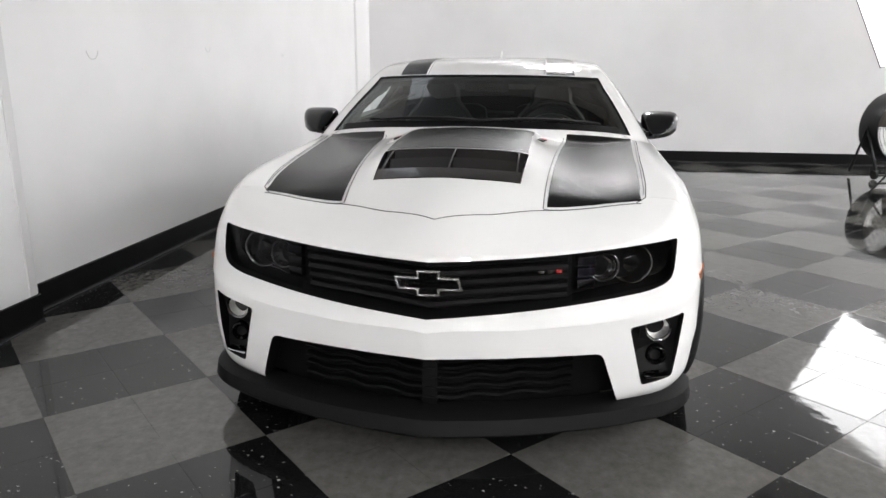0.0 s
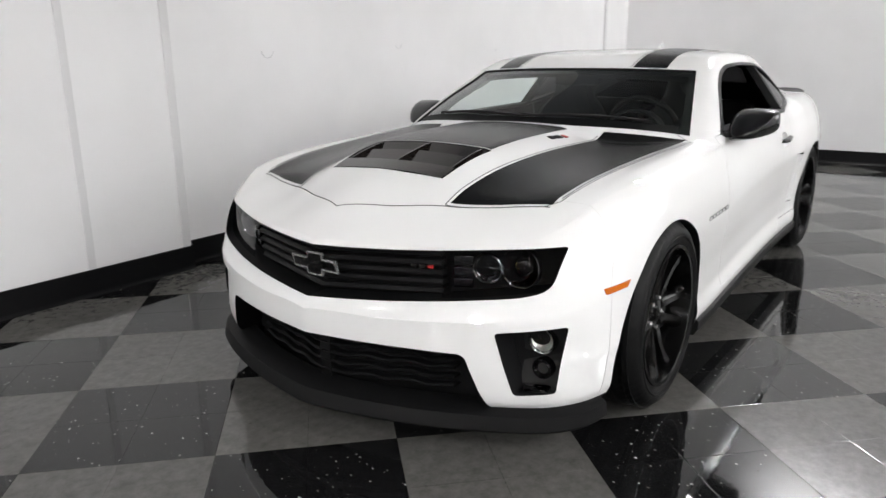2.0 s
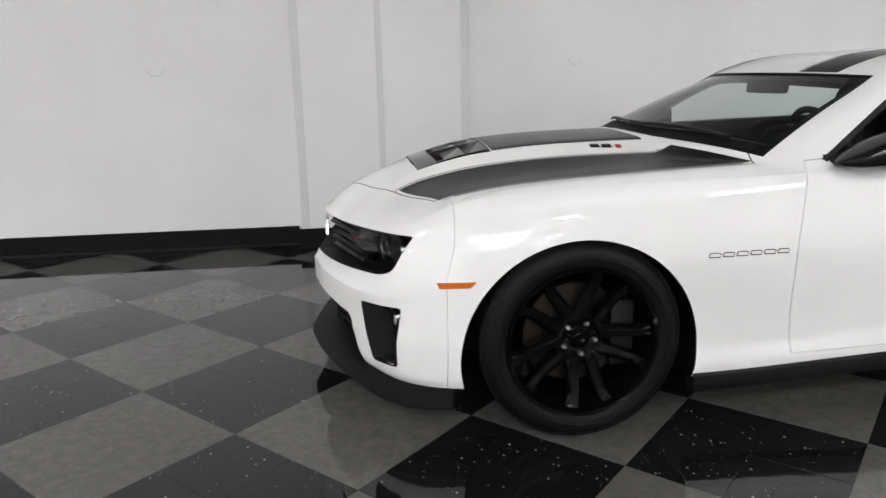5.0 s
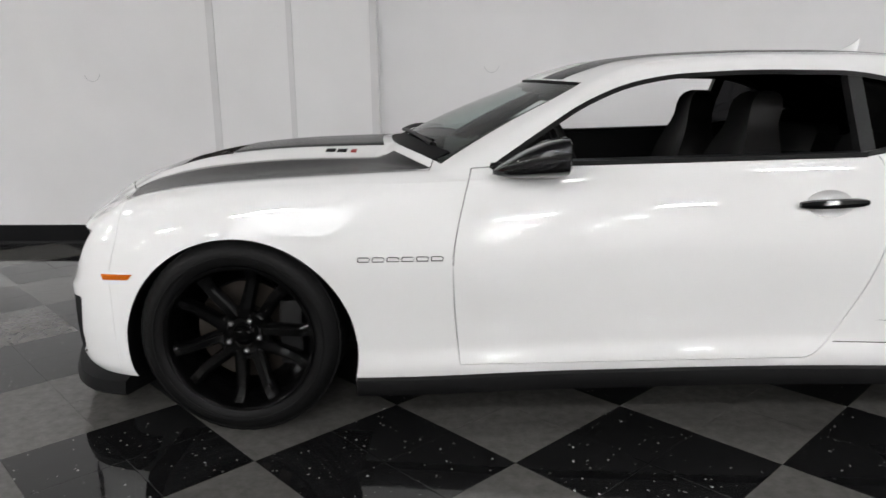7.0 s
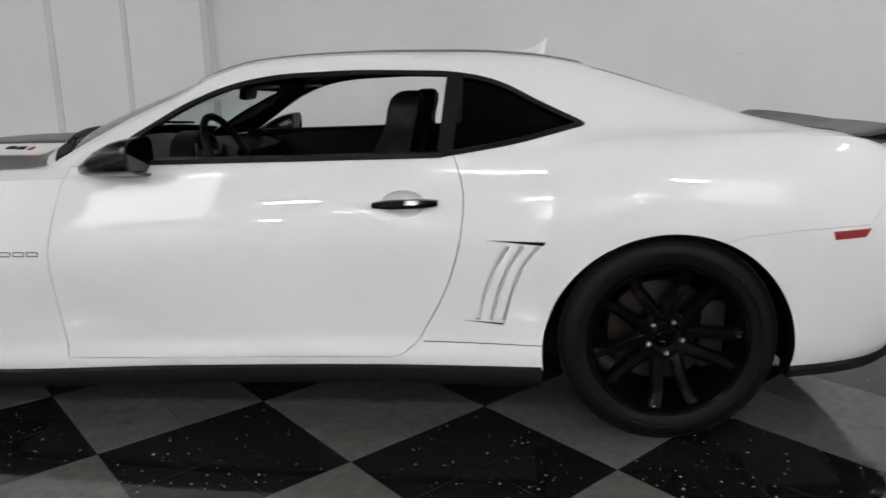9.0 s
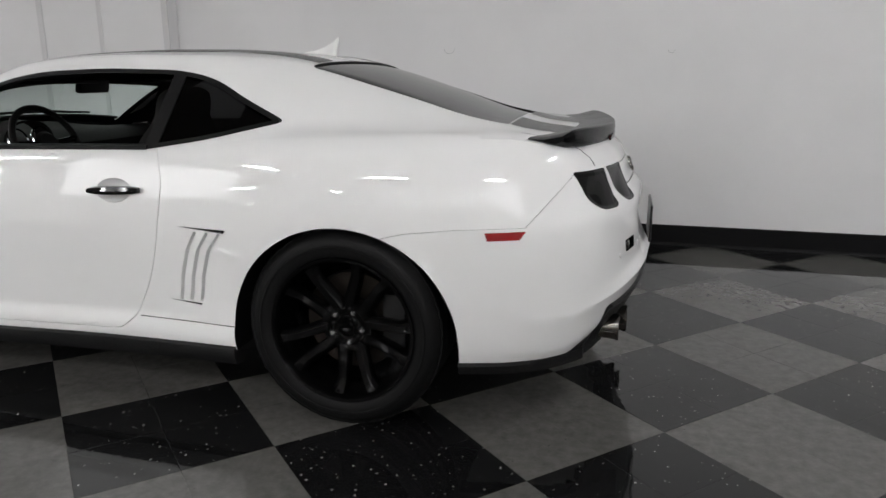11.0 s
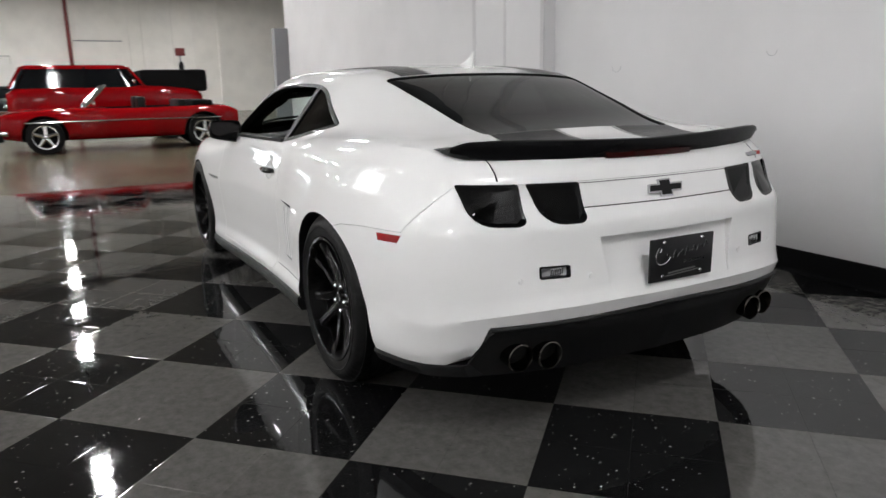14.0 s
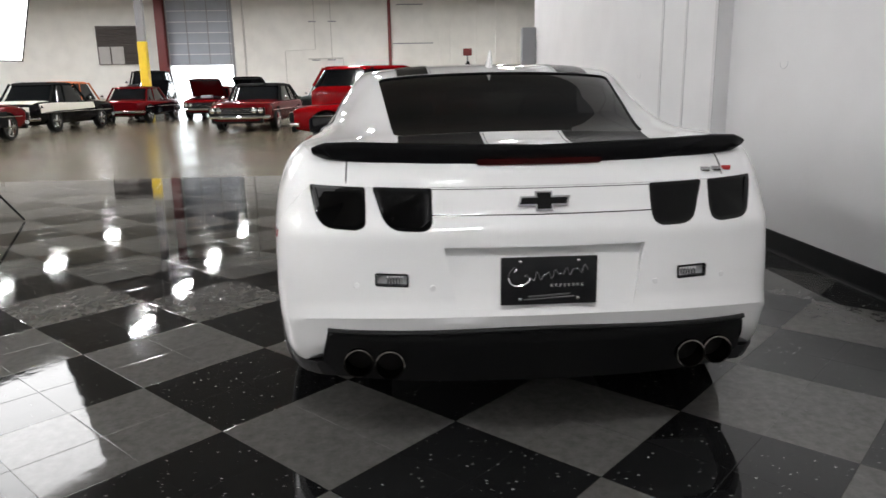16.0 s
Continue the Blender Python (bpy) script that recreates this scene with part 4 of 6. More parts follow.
# ---------------------------------------------------------------- wheels
def wheel(wx, r, width, s):
    """One wheel; it faces local -y."""
    yc = 0.945 - width / 2
    w = new("wheel")
    w.parent = car
    w.matrix_basis = pose(wx, s * yc, r + 0.001, 0, 0, 0 if s < 0 else 180)
    hw = width / 2
    rr = 0.262
    prof = [(rr, -hw + 0.010), (rr + 0.012, -hw + 0.002), (r - 0.045, -hw - 0.004), (r - 0.022, -hw + 0.008), (r - 0.006, -hw + 0.030)]
    for k in range(9):
        y = -hw + 0.04 + k * (width - 0.08) / 8
        prof += [(r - 0.001, y - 0.010), (r, y + 0.008)] if k % 2 == 0 else [(r - 0.008, y - 0.008), (r - 0.008, y + 0.006)]
    prof += [(r - 0.006, hw - 0.03), (r - 0.03, hw), (rr, hw - 0.01), (rr - 0.01, hw - 0.03), (rr - 0.01, -hw + 0.03)]
    bm = lathe(prof, 168, closed=True)
    for v in bm.verts:
        q = math.hypot(v.co.x, v.co.z)
        k = round(math.atan2(v.co.z, v.co.x) / (2 * pi / 168))
        if q > r - 0.03 and abs(v.co.y) > hw - 0.075 and k % 3 == 0:
            f = 1 - 0.0022 / q
            v.co.x, v.co.z = v.co.x * f, v.co.z * f
    tyre = part("tyre", bm, TYRE, w, "wide black low-profile tyre", 40)
    part("sidewall_ring", lathe([(r - 0.062, -hw - 0.0045), (r - 0.060, -hw - 0.0062), (r - 0.056, -hw - 0.0062), (r - 0.054, -hw - 0.0040)], 96), TYRE, tyre)
    rim = part("rim", lathe([(rr - 0.004, -hw + 0.012), (rr + 0.004, -hw + 0.006), (rr + 0.002, -hw + 0.000), (rr - 0.010, -hw + 0.002), (rr - 0.016, -hw + 0.016), (rr - 0.024, -hw + 0.05),
                            (rr - 0.040, -hw + 0.10), (rr - 0.045, hw - 0.02), (rr - 0.035, hw - 0.02), (rr - 0.030, -hw + 0.10), (rr - 0.008, -hw + 0.03)], 96, closed=True), RIM, w, "gloss black alloy rim")
    # five pairs of spokes, each pair straddling a wheel nut
    for k in range(5):
        a0 = radians(-81 + 72 * k)
        for side in (-1, 1):
            bm = bmesh.new()
            rings = []
            for t in np.linspace(0, 1, 13):
                rad = 0.070 + (rr - 0.010 - 0.070) * t
                kink = max(0.0, t - 0.70) / 0.30
                a = a0 + side * math.asin((0.030 + 0.026 * t + 0.014 * kink) / rad)
                half = 0.0245 - 0.0065 * t + 0.008 * kink
                front = -hw + 0.054 - 0.030 * t**1.5 - 0.004 * kink
                dr, dt = Vector((cos(a), 0, sin(a))), Vector((-sin(a), 0, cos(a))) * side
                c = dr * rad
                ring = []
                # a ridge along the inner edge, a chamfer falling away on the outer one
                for u, y in ((-1, 0.046), (-1, 0.008), (-0.85, 0.001), (0.25, 0.0), (0.55, 0.004), (1, 0.018), (1, 0.034), (0.8, 0.046)):
                    p = c + dt * (u * half)
                    ring.append(bm.verts.new((p.x, front + y, p.z)))
                rings.append(ring)
            for i in range(12):
                for j in range(8):
                    bm.faces.new((rings[i][j], rings[i][(j + 1) % 8], rings[i + 1][(j + 1) % 8], rings[i + 1][j]))
            bm.faces.new(rings[0][::-1])
            bm.faces.new(rings[-1])
            part("spoke", bm, RIM, w, smooth=30)
    f = -hw + 0.050
    part("hub", lathe([(0.0, f + 0.004), (0.030, f + 0.004), (0.033, f + 0.010), (0.040, f + 0.014), (0.070, f + 0.006), (0.092, f + 0.010), (0.100, f + 0.03), (0.095, f + 0.07), (0.0, f + 0.07)], 60), SMOKED, w)
    part("hub_cap", lathe([(0.0, f - 0.002), (0.022, f - 0.001), (0.028, f + 0.004), (0.030, f + 0.006)], 40), SMOKED, w)
    for k in range(5):
        a = radians(-81 + 72 * k)
        part("wheel_nut", lathe([(0.0, -0.017), (0.006, -0.016), (0.0095, -0.011), (0.0105, 0.0), (0.0105, 0.012)], 6), NUT, w, smooth=20,
             at=pose(0.0585 * cos(a), f + 0.013, 0.0585 * sin(a)))
    part("brake_disc", lathe([(0.09, -0.02), (0.180, -0.02), (0.182, -0.015), (0.182, 0.010), (0.180, 0.014), (0.09, 0.014)], 72, closed=True), STEEL, w, "bare steel brake disc")
    part("disc_bell", lathe([(0.0, -0.045), (0.085, -0.045), (0.095, -0.03), (0.095, 0.0), (0.0, 0.0)], 48), DARKIN, w)
    bm = bmesh.new()
    box_into(bm, 0, -0.01, 0, 0.085, 0.10, 0.24, None, 0.012)
    part("brake_caliper", bm, SATIN, w, "dark brake caliper", at=pose(0.165, 0.0, 0.0) if wx < 1 else pose(0.165, 0, 0))
    part("valve", tube([(0.236, -hw + 0.045, 0.02), (0.228, -hw + 0.014, 0.02)], 0.003, 8), CHROME, w)
    return w


for wx, r, width in WHEELS:
    for s in (-1, 1):
        wheel(wx, r, width, s)


# ---------------------------------------------------------------- the car: trim, lamps, glass
def sweep(rings, closed=False, caps=True):
    """Joins rings of points, all of one count, into a skin."""
    bm = bmesh.new()
    vs = [[bm.verts.new(p) for p in r] for r in rings]
    n, m = len(vs), len(vs[0])
    for i in range(n if closed else n - 1):
        a, b = vs[i], vs[(i + 1) % n]
        for j in range(m):
            bm.faces.new((a[j], a[(j + 1) % m], b[(j + 1) % m], b[j]))
    if caps and not closed:
        bm.faces.new(vs[0][::-1])
        bm.faces.new(vs[-1])
    return bm


def sheet(fn, nu, nv, thick=0.0):
    """A sheet over the unit square, laid by fn(u, v); thick: how far its underside lies below."""
    bm = bmesh.new()
    g = [[bm.verts.new(fn(i / nu, j / nv)) for j in range(nv + 1)] for i in range(nu + 1)]
    for i in range(nu):
        for j in range(nv):
            bm.faces.new((g[i][j], g[i + 1][j], g[i + 1][j + 1], g[i][j + 1]))
    if thick:
        bmesh.ops.recalc_face_normals(bm, faces=bm.faces)
        bmesh.ops.solidify(bm, geom=bm.faces, thickness=thick)
    return bm


def on_top(x, y, lift=0.002):
    return (x, y, float(top(x, y)) + lift)


# stripes on hood, roof and deck
def stripe_front(y):
    return float(np.interp(y, [0.35, 0.52, 0.664], [-0.566, -0.512, -0.452]))


def hood_stripe(s, in0, out0, lift):
    def fn(u, v):
        y_in = 0.355 + 0.085 * u ** 1.2 + in0
        x_mid = -0.46 + u * 1.06
        y_out = float(HOOD_SIDE(max(x_mid, -0.40))) - 0.022 - out0
        y = y_in + (y_out - y_in) * v
        x0, x1 = stripe_front(y), GLASS_FOOT(y) - 0.035
        return on_top(x0 + (x1 - x0) * u, s * y, lift)
    return sheet(fn, 60, 18)


for s in (-1, 1):
    part("hood_stripe", hood_stripe(s, 0.0, 0.0, 0.0018), STRIPE, hood, "satin black hood stripe")

    def pin(points):
        return part("pinstripe", tube([on_top(x, s * y, 0.0006) for x, y in points], 0.0022, 5), PINLINE, hood)
    pin([(x, 0.355 + 0.085 * max(0.0, (x + 0.56) / 1.06) ** 1.2 - 0.012) for x in np.linspace(-0.578, 0.47, 50)])
    pin([(x, float(HOOD_SIDE(x)) - 0.011) for x in np.linspace(-0.40, 0.62, 40)])
    pin([(stripe_front(y) - 0.013, y) for y in np.linspace(0.345, 0.675, 14)])

    def roof(u, v):
        y = 0.332 - 0.03 * u + (0.155 - 0.01 * u) * v
        x0, x1 = 1.052 + 0.42 * y * y, 2.592
        return on_top(x0 + (x1 - x0) * u, s * y, 0.0018)
    part("roof_stripe", sheet(roof, 50, 10), STRIPE, body, "satin black roof stripe")
    part("deck_stripe", sheet(lambda u, v: on_top(3.352 + 0.25 * u, s * (0.152 + 0.30 * v), 0.0018), 20, 14), STRIPE, body, "satin black boot stripe")
    part("pinstripe", tube([on_top(x, s * (0.320 - 0.03 * (x - 1.1) / 1.5), 0.0006) for x in np.linspace(1.10, 2.585, 40)], 0.002, 5), PINLINE, body)
    part("pinstripe", tube([on_top(x, s * 0.140, 0.0006) for x in np.linspace(3.355, 3.58, 12)], 0.002, 5), PINLINE, body)
part("hood_centre_stripe", sheet(lambda u, v: on_top(-0.180 + u * (GLASS_FOOT(0.5 * v - 0.25) - 0.035 + 0.180), (2 * v - 1) * (0.278 + 0.012 * u), 0.0018), 50, 30), STRIPE, hood, "satin black centre stripe")

# hood vent: an insert with a louvre frame over a dark pocket
vent = part("hood_vent", sheet(lambda u, v: on_top(-0.492 + 0.012 * abs(2 * v - 1) + 0.080 * u, (2 * v - 1) * (0.258 + 0.004 * u), 0.001), 8, 24, 0.006), CARBON, hood, "dark carbon vent insert with louvres")
part("vent_floor", sheet(lambda u, v: (-0.41 + 0.22 * u, (2 * v - 1) * 0.262, float(top(-0.41 + 0.22 * u, (2 * v - 1) * 0.262)) - 0.047), 6, 12, 0.003), DARKIN, vent)
for k, x in enumerate((-0.335,)):
    part("louvre", sheet(lambda u, v: (x - 0.02 + 0.075 * u, (2 * v - 1) * 0.262, float(top(x, (2 * v - 1) * 0.262)) - 0.030 + 0.034 * u), 4, 20, 0.004), CARBON, vent)
part("louvre", sheet(lambda u, v: (-0.255 + 0.066 * u, (2 * v - 1) * 0.268, float(top(-0.22, (2 * v - 1) * 0.268)) - 0.040 + 0.042 * u), 4, 20, 0.004), CARBON, vent)
for y in (-0.245, 0.0, 0.245):
    part("vent_rib", sweep([[(x, y - 0.004, float(top(x, y)) - 0.046), (x, y + 0.004, float(top(x, y)) - 0.046), (x, y + 0.003, float(top(x, y)) - 0.001), (x, y - 0.003, float(top(x, y)) - 0.001)]
                            for x in np.linspace(-0.412, -0.19, 8)]), CARBON, vent)

# windscreen and rear window
def screen(u, v, d=0.008):
    y = (2 * v - 1) * (float(WS_SIDE(u)) - 0.002)
    x = 0.462 + (1.040 - 0.462) * u + 0.42 * y * y
    return on_top(x, y, -d)


windscreen = part("windscreen", sheet(screen, 40, 50), GLASS_CLEAR, car, "clear windscreen with a dark tinted top band")
windscreen.visible_shadow = False
part("screen_band", sheet(lambda u, v: screen(0.93 + 0.07 * u, v, 0.0105), 6, 50), DARKIN, windscreen)
part("screen_frit", sheet(lambda u, v: screen(0.06 * u, v, 0.0105), 6, 50), DARKIN, windscreen)
for s in (0, 1):
    part("screen_frit", sheet(lambda u, v: screen(u, abs(s - 0.022 * v), 0.0105), 40, 3), DARKIN, windscreen)


def rear_glass(u, v, d=0.007):
    x = RW["x0"] + 0.002 + (RW["x1"] - RW["x0"] - 0.004) * u
    y = (2 * v - 1) * (RW["y0"] - 0.002 + (RW["y1"] - RW["y0"]) * u)
    return on_top(x, y, -d)


rear_window = part("rear_window", sheet(rear_glass, 36, 44), GLASS_TINT, car, "dark tinted rear window")
for u0, u1, v0, v1 in ((0, 0.05, 0, 1), (0.94, 1, 0, 1), (0, 1, 0, 0.035), (0, 1, 0.965, 1)):
    part("glass_frit", sheet(lambda u, v: rear_glass(u0 + (u1 - u0) * u, v0 + (v1 - v0) * v, 0.0095), 24, 24), DARKIN, rear_window)


# side glass, frames and pillars
def glass_ring(s, outer, inner, out=0.003, deep=-0.05):
    rings = []
    for p, q in zip(outer, inner):
        yp, yq = glass_y(*p), glass_y(*q)
        rings.append([(p[0], s * (yp + out), p[1]), (q[0], s * (yq + out), q[1]), (q[0], s * (yq + deep), q[1]), (p[0], s * (yp + deep), p[1])])
    return sweep(rings, closed=True)


def glass_panel(s, outline, inset, thick=0.004):
    bm = bmesh.new()
    cx, cz = sum(p[0] for p in outline) / len(outline), sum(p[1] for p in outline) / len(outline)
    rings = []
    for k in np.linspace(1, 0.0, 9)[:-1]:
        rings.append([bm.verts.new((cx + (a - cx) * k, s * (glass_y(cx + (a - cx) * k, cz + (b - cz) * k) - inset), cz + (b - cz) * k)) for a, b in outline])
    c = bm.verts.new((cx, s * (glass_y(cx, cz) - inset), cz))
    n = len(outline)
    for a, b in zip(rings, rings[1:]):
        for j in range(n):
            bm.faces.new((a[j], a[(j + 1) % n], b[(j + 1) % n], b[j]))
    for j in range(n):
        bm.faces.new((rings[-1][j], rings[-1][(j + 1) % n], c))
    return bm


QUARTER = rounded([(2.115, 0.974), (2.33, 1.009), (2.569, 1.063), (2.418, 1.140), (2.288, 1.208), (2.140, 1.240)], [0.005, 0.06, 0.01, 0.05, 0.06, 0.01], 4)
for s, dpart in zip((-1, 1), door_parts):
    part("window_frame", glass_ring(s, GLASS_LINE, shrunk(GLASS_LINE, 0.016)), SATIN, body, "black rubber window surround")
    part("quarter_window", glass_panel(s, QUARTER, 0.010), GLASS_TINT, body, "dark tinted quarter window")
    rings = []
    for z in np.linspace(0.972, 1.240, 8):
        x0 = 2.082 + (z - 0.955) * 0.09
        y = glass_y(x0, z)
        rings.append([(x0, s * (y - 0.002), z), (x0 + 0.05, s * (glass_y(x0 + 0.05, z) - 0.002), z), (x0 + 0.05, s * (y - 0.05), z), (x0, s * (y - 0.05), z)])
    part("centre_pillar", sweep(rings), SATIN, body, "black centre pillar")
    part("belt_seal", sweep([[(x, s * (glass_y(x, zb) + 0.006), zb - 0.004), (x, s * (glass_y(x, zb) + 0.006), zb + 0.012), (x, s * (glass_y(x, zb) - 0.03), zb + 0.014), (x, s * (glass_y(x, zb) - 0.03), zb - 0.004)]
                             for x in np.linspace(0.90, 2.10, 24) for zb in [float(np.interp(x, [0.862, 2.09], [0.940, 0.970]))]]), SATIN, dpart)
    # door handle
    handle = part("door_handle", sweep([[(1.875 + 0.216 * t, s * (0.928 + 0.010 * sin(pi * t) + dy), 0.817 + 0.008 * t + dz * (1 - 0.45 * abs(2 * t - 1)**4))
                                         for dy, dz in ((0.0, -0.016), (0.014, -0.013), (0.019, 0.0), (0.014, 0.013), (0.0, 0.016))] for t in np.linspace(0, 1, 14)]), HANDLEBLK, dpart, "gloss black pull handle")
    part("key_cap", ellipsoid(2.068, s * 0.932, 0.825, 0.012, 0.006, 0.010), CHROME, handle)
    # fender badge: bars in place of letters
    badge = None
    for k in range(6):
        x = 0.425 + 0.0495 * k
        z = 0.640 + 0.0008 * k
        bm = tube([(x + a, s * (skin_y(x + a, z) + 0.0015), z + b) for a, b in ((0.0, -0.007), (0.038, -0.007), (0.040, 0.004), (0.034, 0.0075), (0.004, 0.0075), (0.0, 0.003), (0.0, -0.007))], 0.0017, 5)
        ob = part("badge_bar", bm, DARKCHROME, body, "dark chrome badge bar" if k == 0 else "")
    # marker lamps
    for x0, x1, z0, z1, mat, lab in ((-0.488, -0.362, 0.560, 0.582, AMBER, "amber side marker lamp"), (3.349, 3.478, 0.709, 0.738, REDLENS, "red side marker lamp")):
        lift = 0.004
        o = [(x0, z1 - 0.003), (x1, z1 + 0.003), (x1 - 0.018, z0 + 0.002), (x0 + 0.008, z0 - 0.003)]
        bm = bmesh.new()
        g = []
        for i in range(7):
            t = i / 6
            up, dn = Vector(o[0]).lerp(Vector(o[1]), t), Vector(o[3]).lerp(Vector(o[2]), t)
            g.append([(up.x, s * (skin_y(up.x, up.y) - 0.004), up.y), (up.x, s * (skin_y(up.x, up.y) + lift), up.y - 0.002),
                      (dn.x, s * (skin_y(dn.x, dn.y) + lift), dn.y + 0.002), (dn.x, s * (skin_y(dn.x, dn.y) - 0.004), dn.y)])
        bm.free()
        part("marker_lamp", sweep(g), mat, nose if x0 < 0 else tail, lab)
    # mirrors
    def oval(x, yc, zc, hw, hh):
        ring = []
        for k in range(24):
            c, n = cos(2 * pi * k / 24 + 0.01), sin(2 * pi * k / 24 + 0.01)
            c, n = math.copysign(abs(c) ** 0.45, c), math.copysign(abs(n) ** 0.45, n)
            low = (0.32 * c - 0.12) * hh if n < 0 else 0.0
            ring.append((x, s * (yc + hw * c), zc + hh * n + low))
        return ring
    housing = [(x - 0.018, y, z + 0.009 * min(1, k / 3), hw, hh * 1.13) for k, (x, y, z, hw, hh) in enumerate((
        (0.895, 0.905, 0.928, 0.010, 0.006), (0.915, 0.912, 0.930, 0.035, 0.014), (0.95, 0.922, 0.936, 0.058, 0.025), (1.00, 0.933, 0.949, 0.078, 0.038), (1.06, 0.942, 0.964, 0.092, 0.049),
        (1.11, 0.947, 0.972, 0.097, 0.053), (1.132, 0.948, 0.974, 0.096, 0.052), (1.136, 0.948, 0.974, 0.088, 0.046), (1.092, 0.948, 0.974, 0.084, 0.043)))]
    m = part("door_mirror", sweep([oval(*q) for q in housing]), MIRRORBLK, dpart, "black door mirror with a gloss cap")
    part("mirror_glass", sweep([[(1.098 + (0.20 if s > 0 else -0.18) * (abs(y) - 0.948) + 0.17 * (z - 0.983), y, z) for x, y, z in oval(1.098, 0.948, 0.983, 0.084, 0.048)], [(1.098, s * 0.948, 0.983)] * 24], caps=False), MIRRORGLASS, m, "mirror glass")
    part("mirror_arm", sweep([[(x + dx, s * y, z + dz) for dx, dz in ((-w, -0.012), (w, -0.014), (w, 0.010), (-w, 0.012))]
                              for x, y, z, w in ((0.93, 0.80, 0.934, 0.055), (0.94, 0.845, 0.932, 0.055), (0.965, 0.89, 0.938, 0.045), (0.99, 0.92, 0.945, 0.04))]), SATIN, m)

# front: grille, lamps, badge
grille_x = lambda y: -0.838 + 0.27 * abs(y)
g = part("grille", sweep([[(grille_x(y) + 0.035, y, zb), (grille_x(y) + 0.035, y, zt), (grille_x(y) + 0.042, y, zt), (grille_x(y) + 0.042, y, zb)]
                          for y in np.linspace(-0.44, 0.44, 23) for zt in [0.686] for zb in [0.508 + 0.07 * abs(y)]]), DARKIN, nose, "black grille with broad horizontal bars")
for k in range(5):
    rings = []
    for y in np.linspace(-0.43, 0.43, 31):
        z = 0.668 - 0.034 * k + 0.030 * abs(y) + 0.004 * k * abs(y)
        x = grille_x(y) + 0.004 * k - 0.006
        rings.append([(x + 0.03, y, z - 0.010), (x, y, z - 0.011), (x - 0.006, y, z - 0.004), (x + 0.004, y, z + 0.006), (x + 0.03, y, z + 0.010)])
    part("grille_bar", sweep(rings), SATIN, g)
# cross-shaped emblem: dark bars with a bright rim
def emblem(parent, at, w, face):
    bar = [(a * w, b * w) for a, b in ((-0.5, -0.095), (0.44, -0.095), (0.5, 0.095), (-0.44, 0.095))]
    block = [(a * w, b * w) for a, b in ((-0.165, -0.19), (0.165, -0.19), (0.165, 0.19), (-0.165, 0.19))]
    along = lambda a, b, d: (d, a, b)
    d0, d1 = (-0.002, 0.004) if face < 0 else (0.004, 0.011)
    e = w * (0.030 if face < 0 else 0.034)
    metal = NUT if face < 0 else EMBLEM
    rim = part("emblem", merged(prism(bar, along, 0.0, 0.009), prism(block, along, 0.0001, 0.0089)), metal, parent, "chrome-edged black cross emblem", 20, at)
    part("emblem_face", merged(prism(shrunk(bar, e), along, d0, d1), prism(shrunk(block, e), along, d0 + 0.0001, d1 - 0.0001)), GLOSSBLK, rim, smooth=20)


emblem(nose, pose(-0.862, 0, 0.612), 0.215, -1)
tilt = math.degrees(math.atan((rear_x(0, 0.89) - rear_x(0, 0.846)) / 0.044))
emblem(body, pose(rear_x(0, 0.868) + 0.001, 0, 0.868, 0, tilt), 0.168, 1)


def bar_badge(parent, places, w, h, turn, mats):
    for (x, y, z), mat in zip(places, mats):
        part("badge_bar", box(0, 0, 0, 0.006, w, h, 0.001), mat, parent, at=pose(x, y, z, 0, 0, turn))


bar_badge(nose, [(-0.757 + 0.0072 * k, -0.345 - 0.028 * k, 0.634 + 0.001 * k) for k in range(3)], 0.019, 0.011, 15, (DARKCHROME, DARKCHROME, REDPAINT))
bar_badge(body, [(rear_x(0.560 + 0.042 * k, 0.945) + 0.006, 0.560 + 0.042 * k, 0.945) for k in range(3)], 0.030, 0.015, -10, (EMBLEM, EMBLEM, REDPAINT))
for s in (-1, 1):
    for k in range(3):
        x = 0.235 + 0.048 * k
        y = 0.322 + 0.006 * k
        part("badge_bar", box(0, 0, 0, 0.038 if k < 2 else 0.022, 0.030, 0.004, 0.001), REDPAINT if k == 2 else DARKIN, hood, at=pose(*on_top(x, s * y, 0.002), 16 * -s, 0, 5 * s))

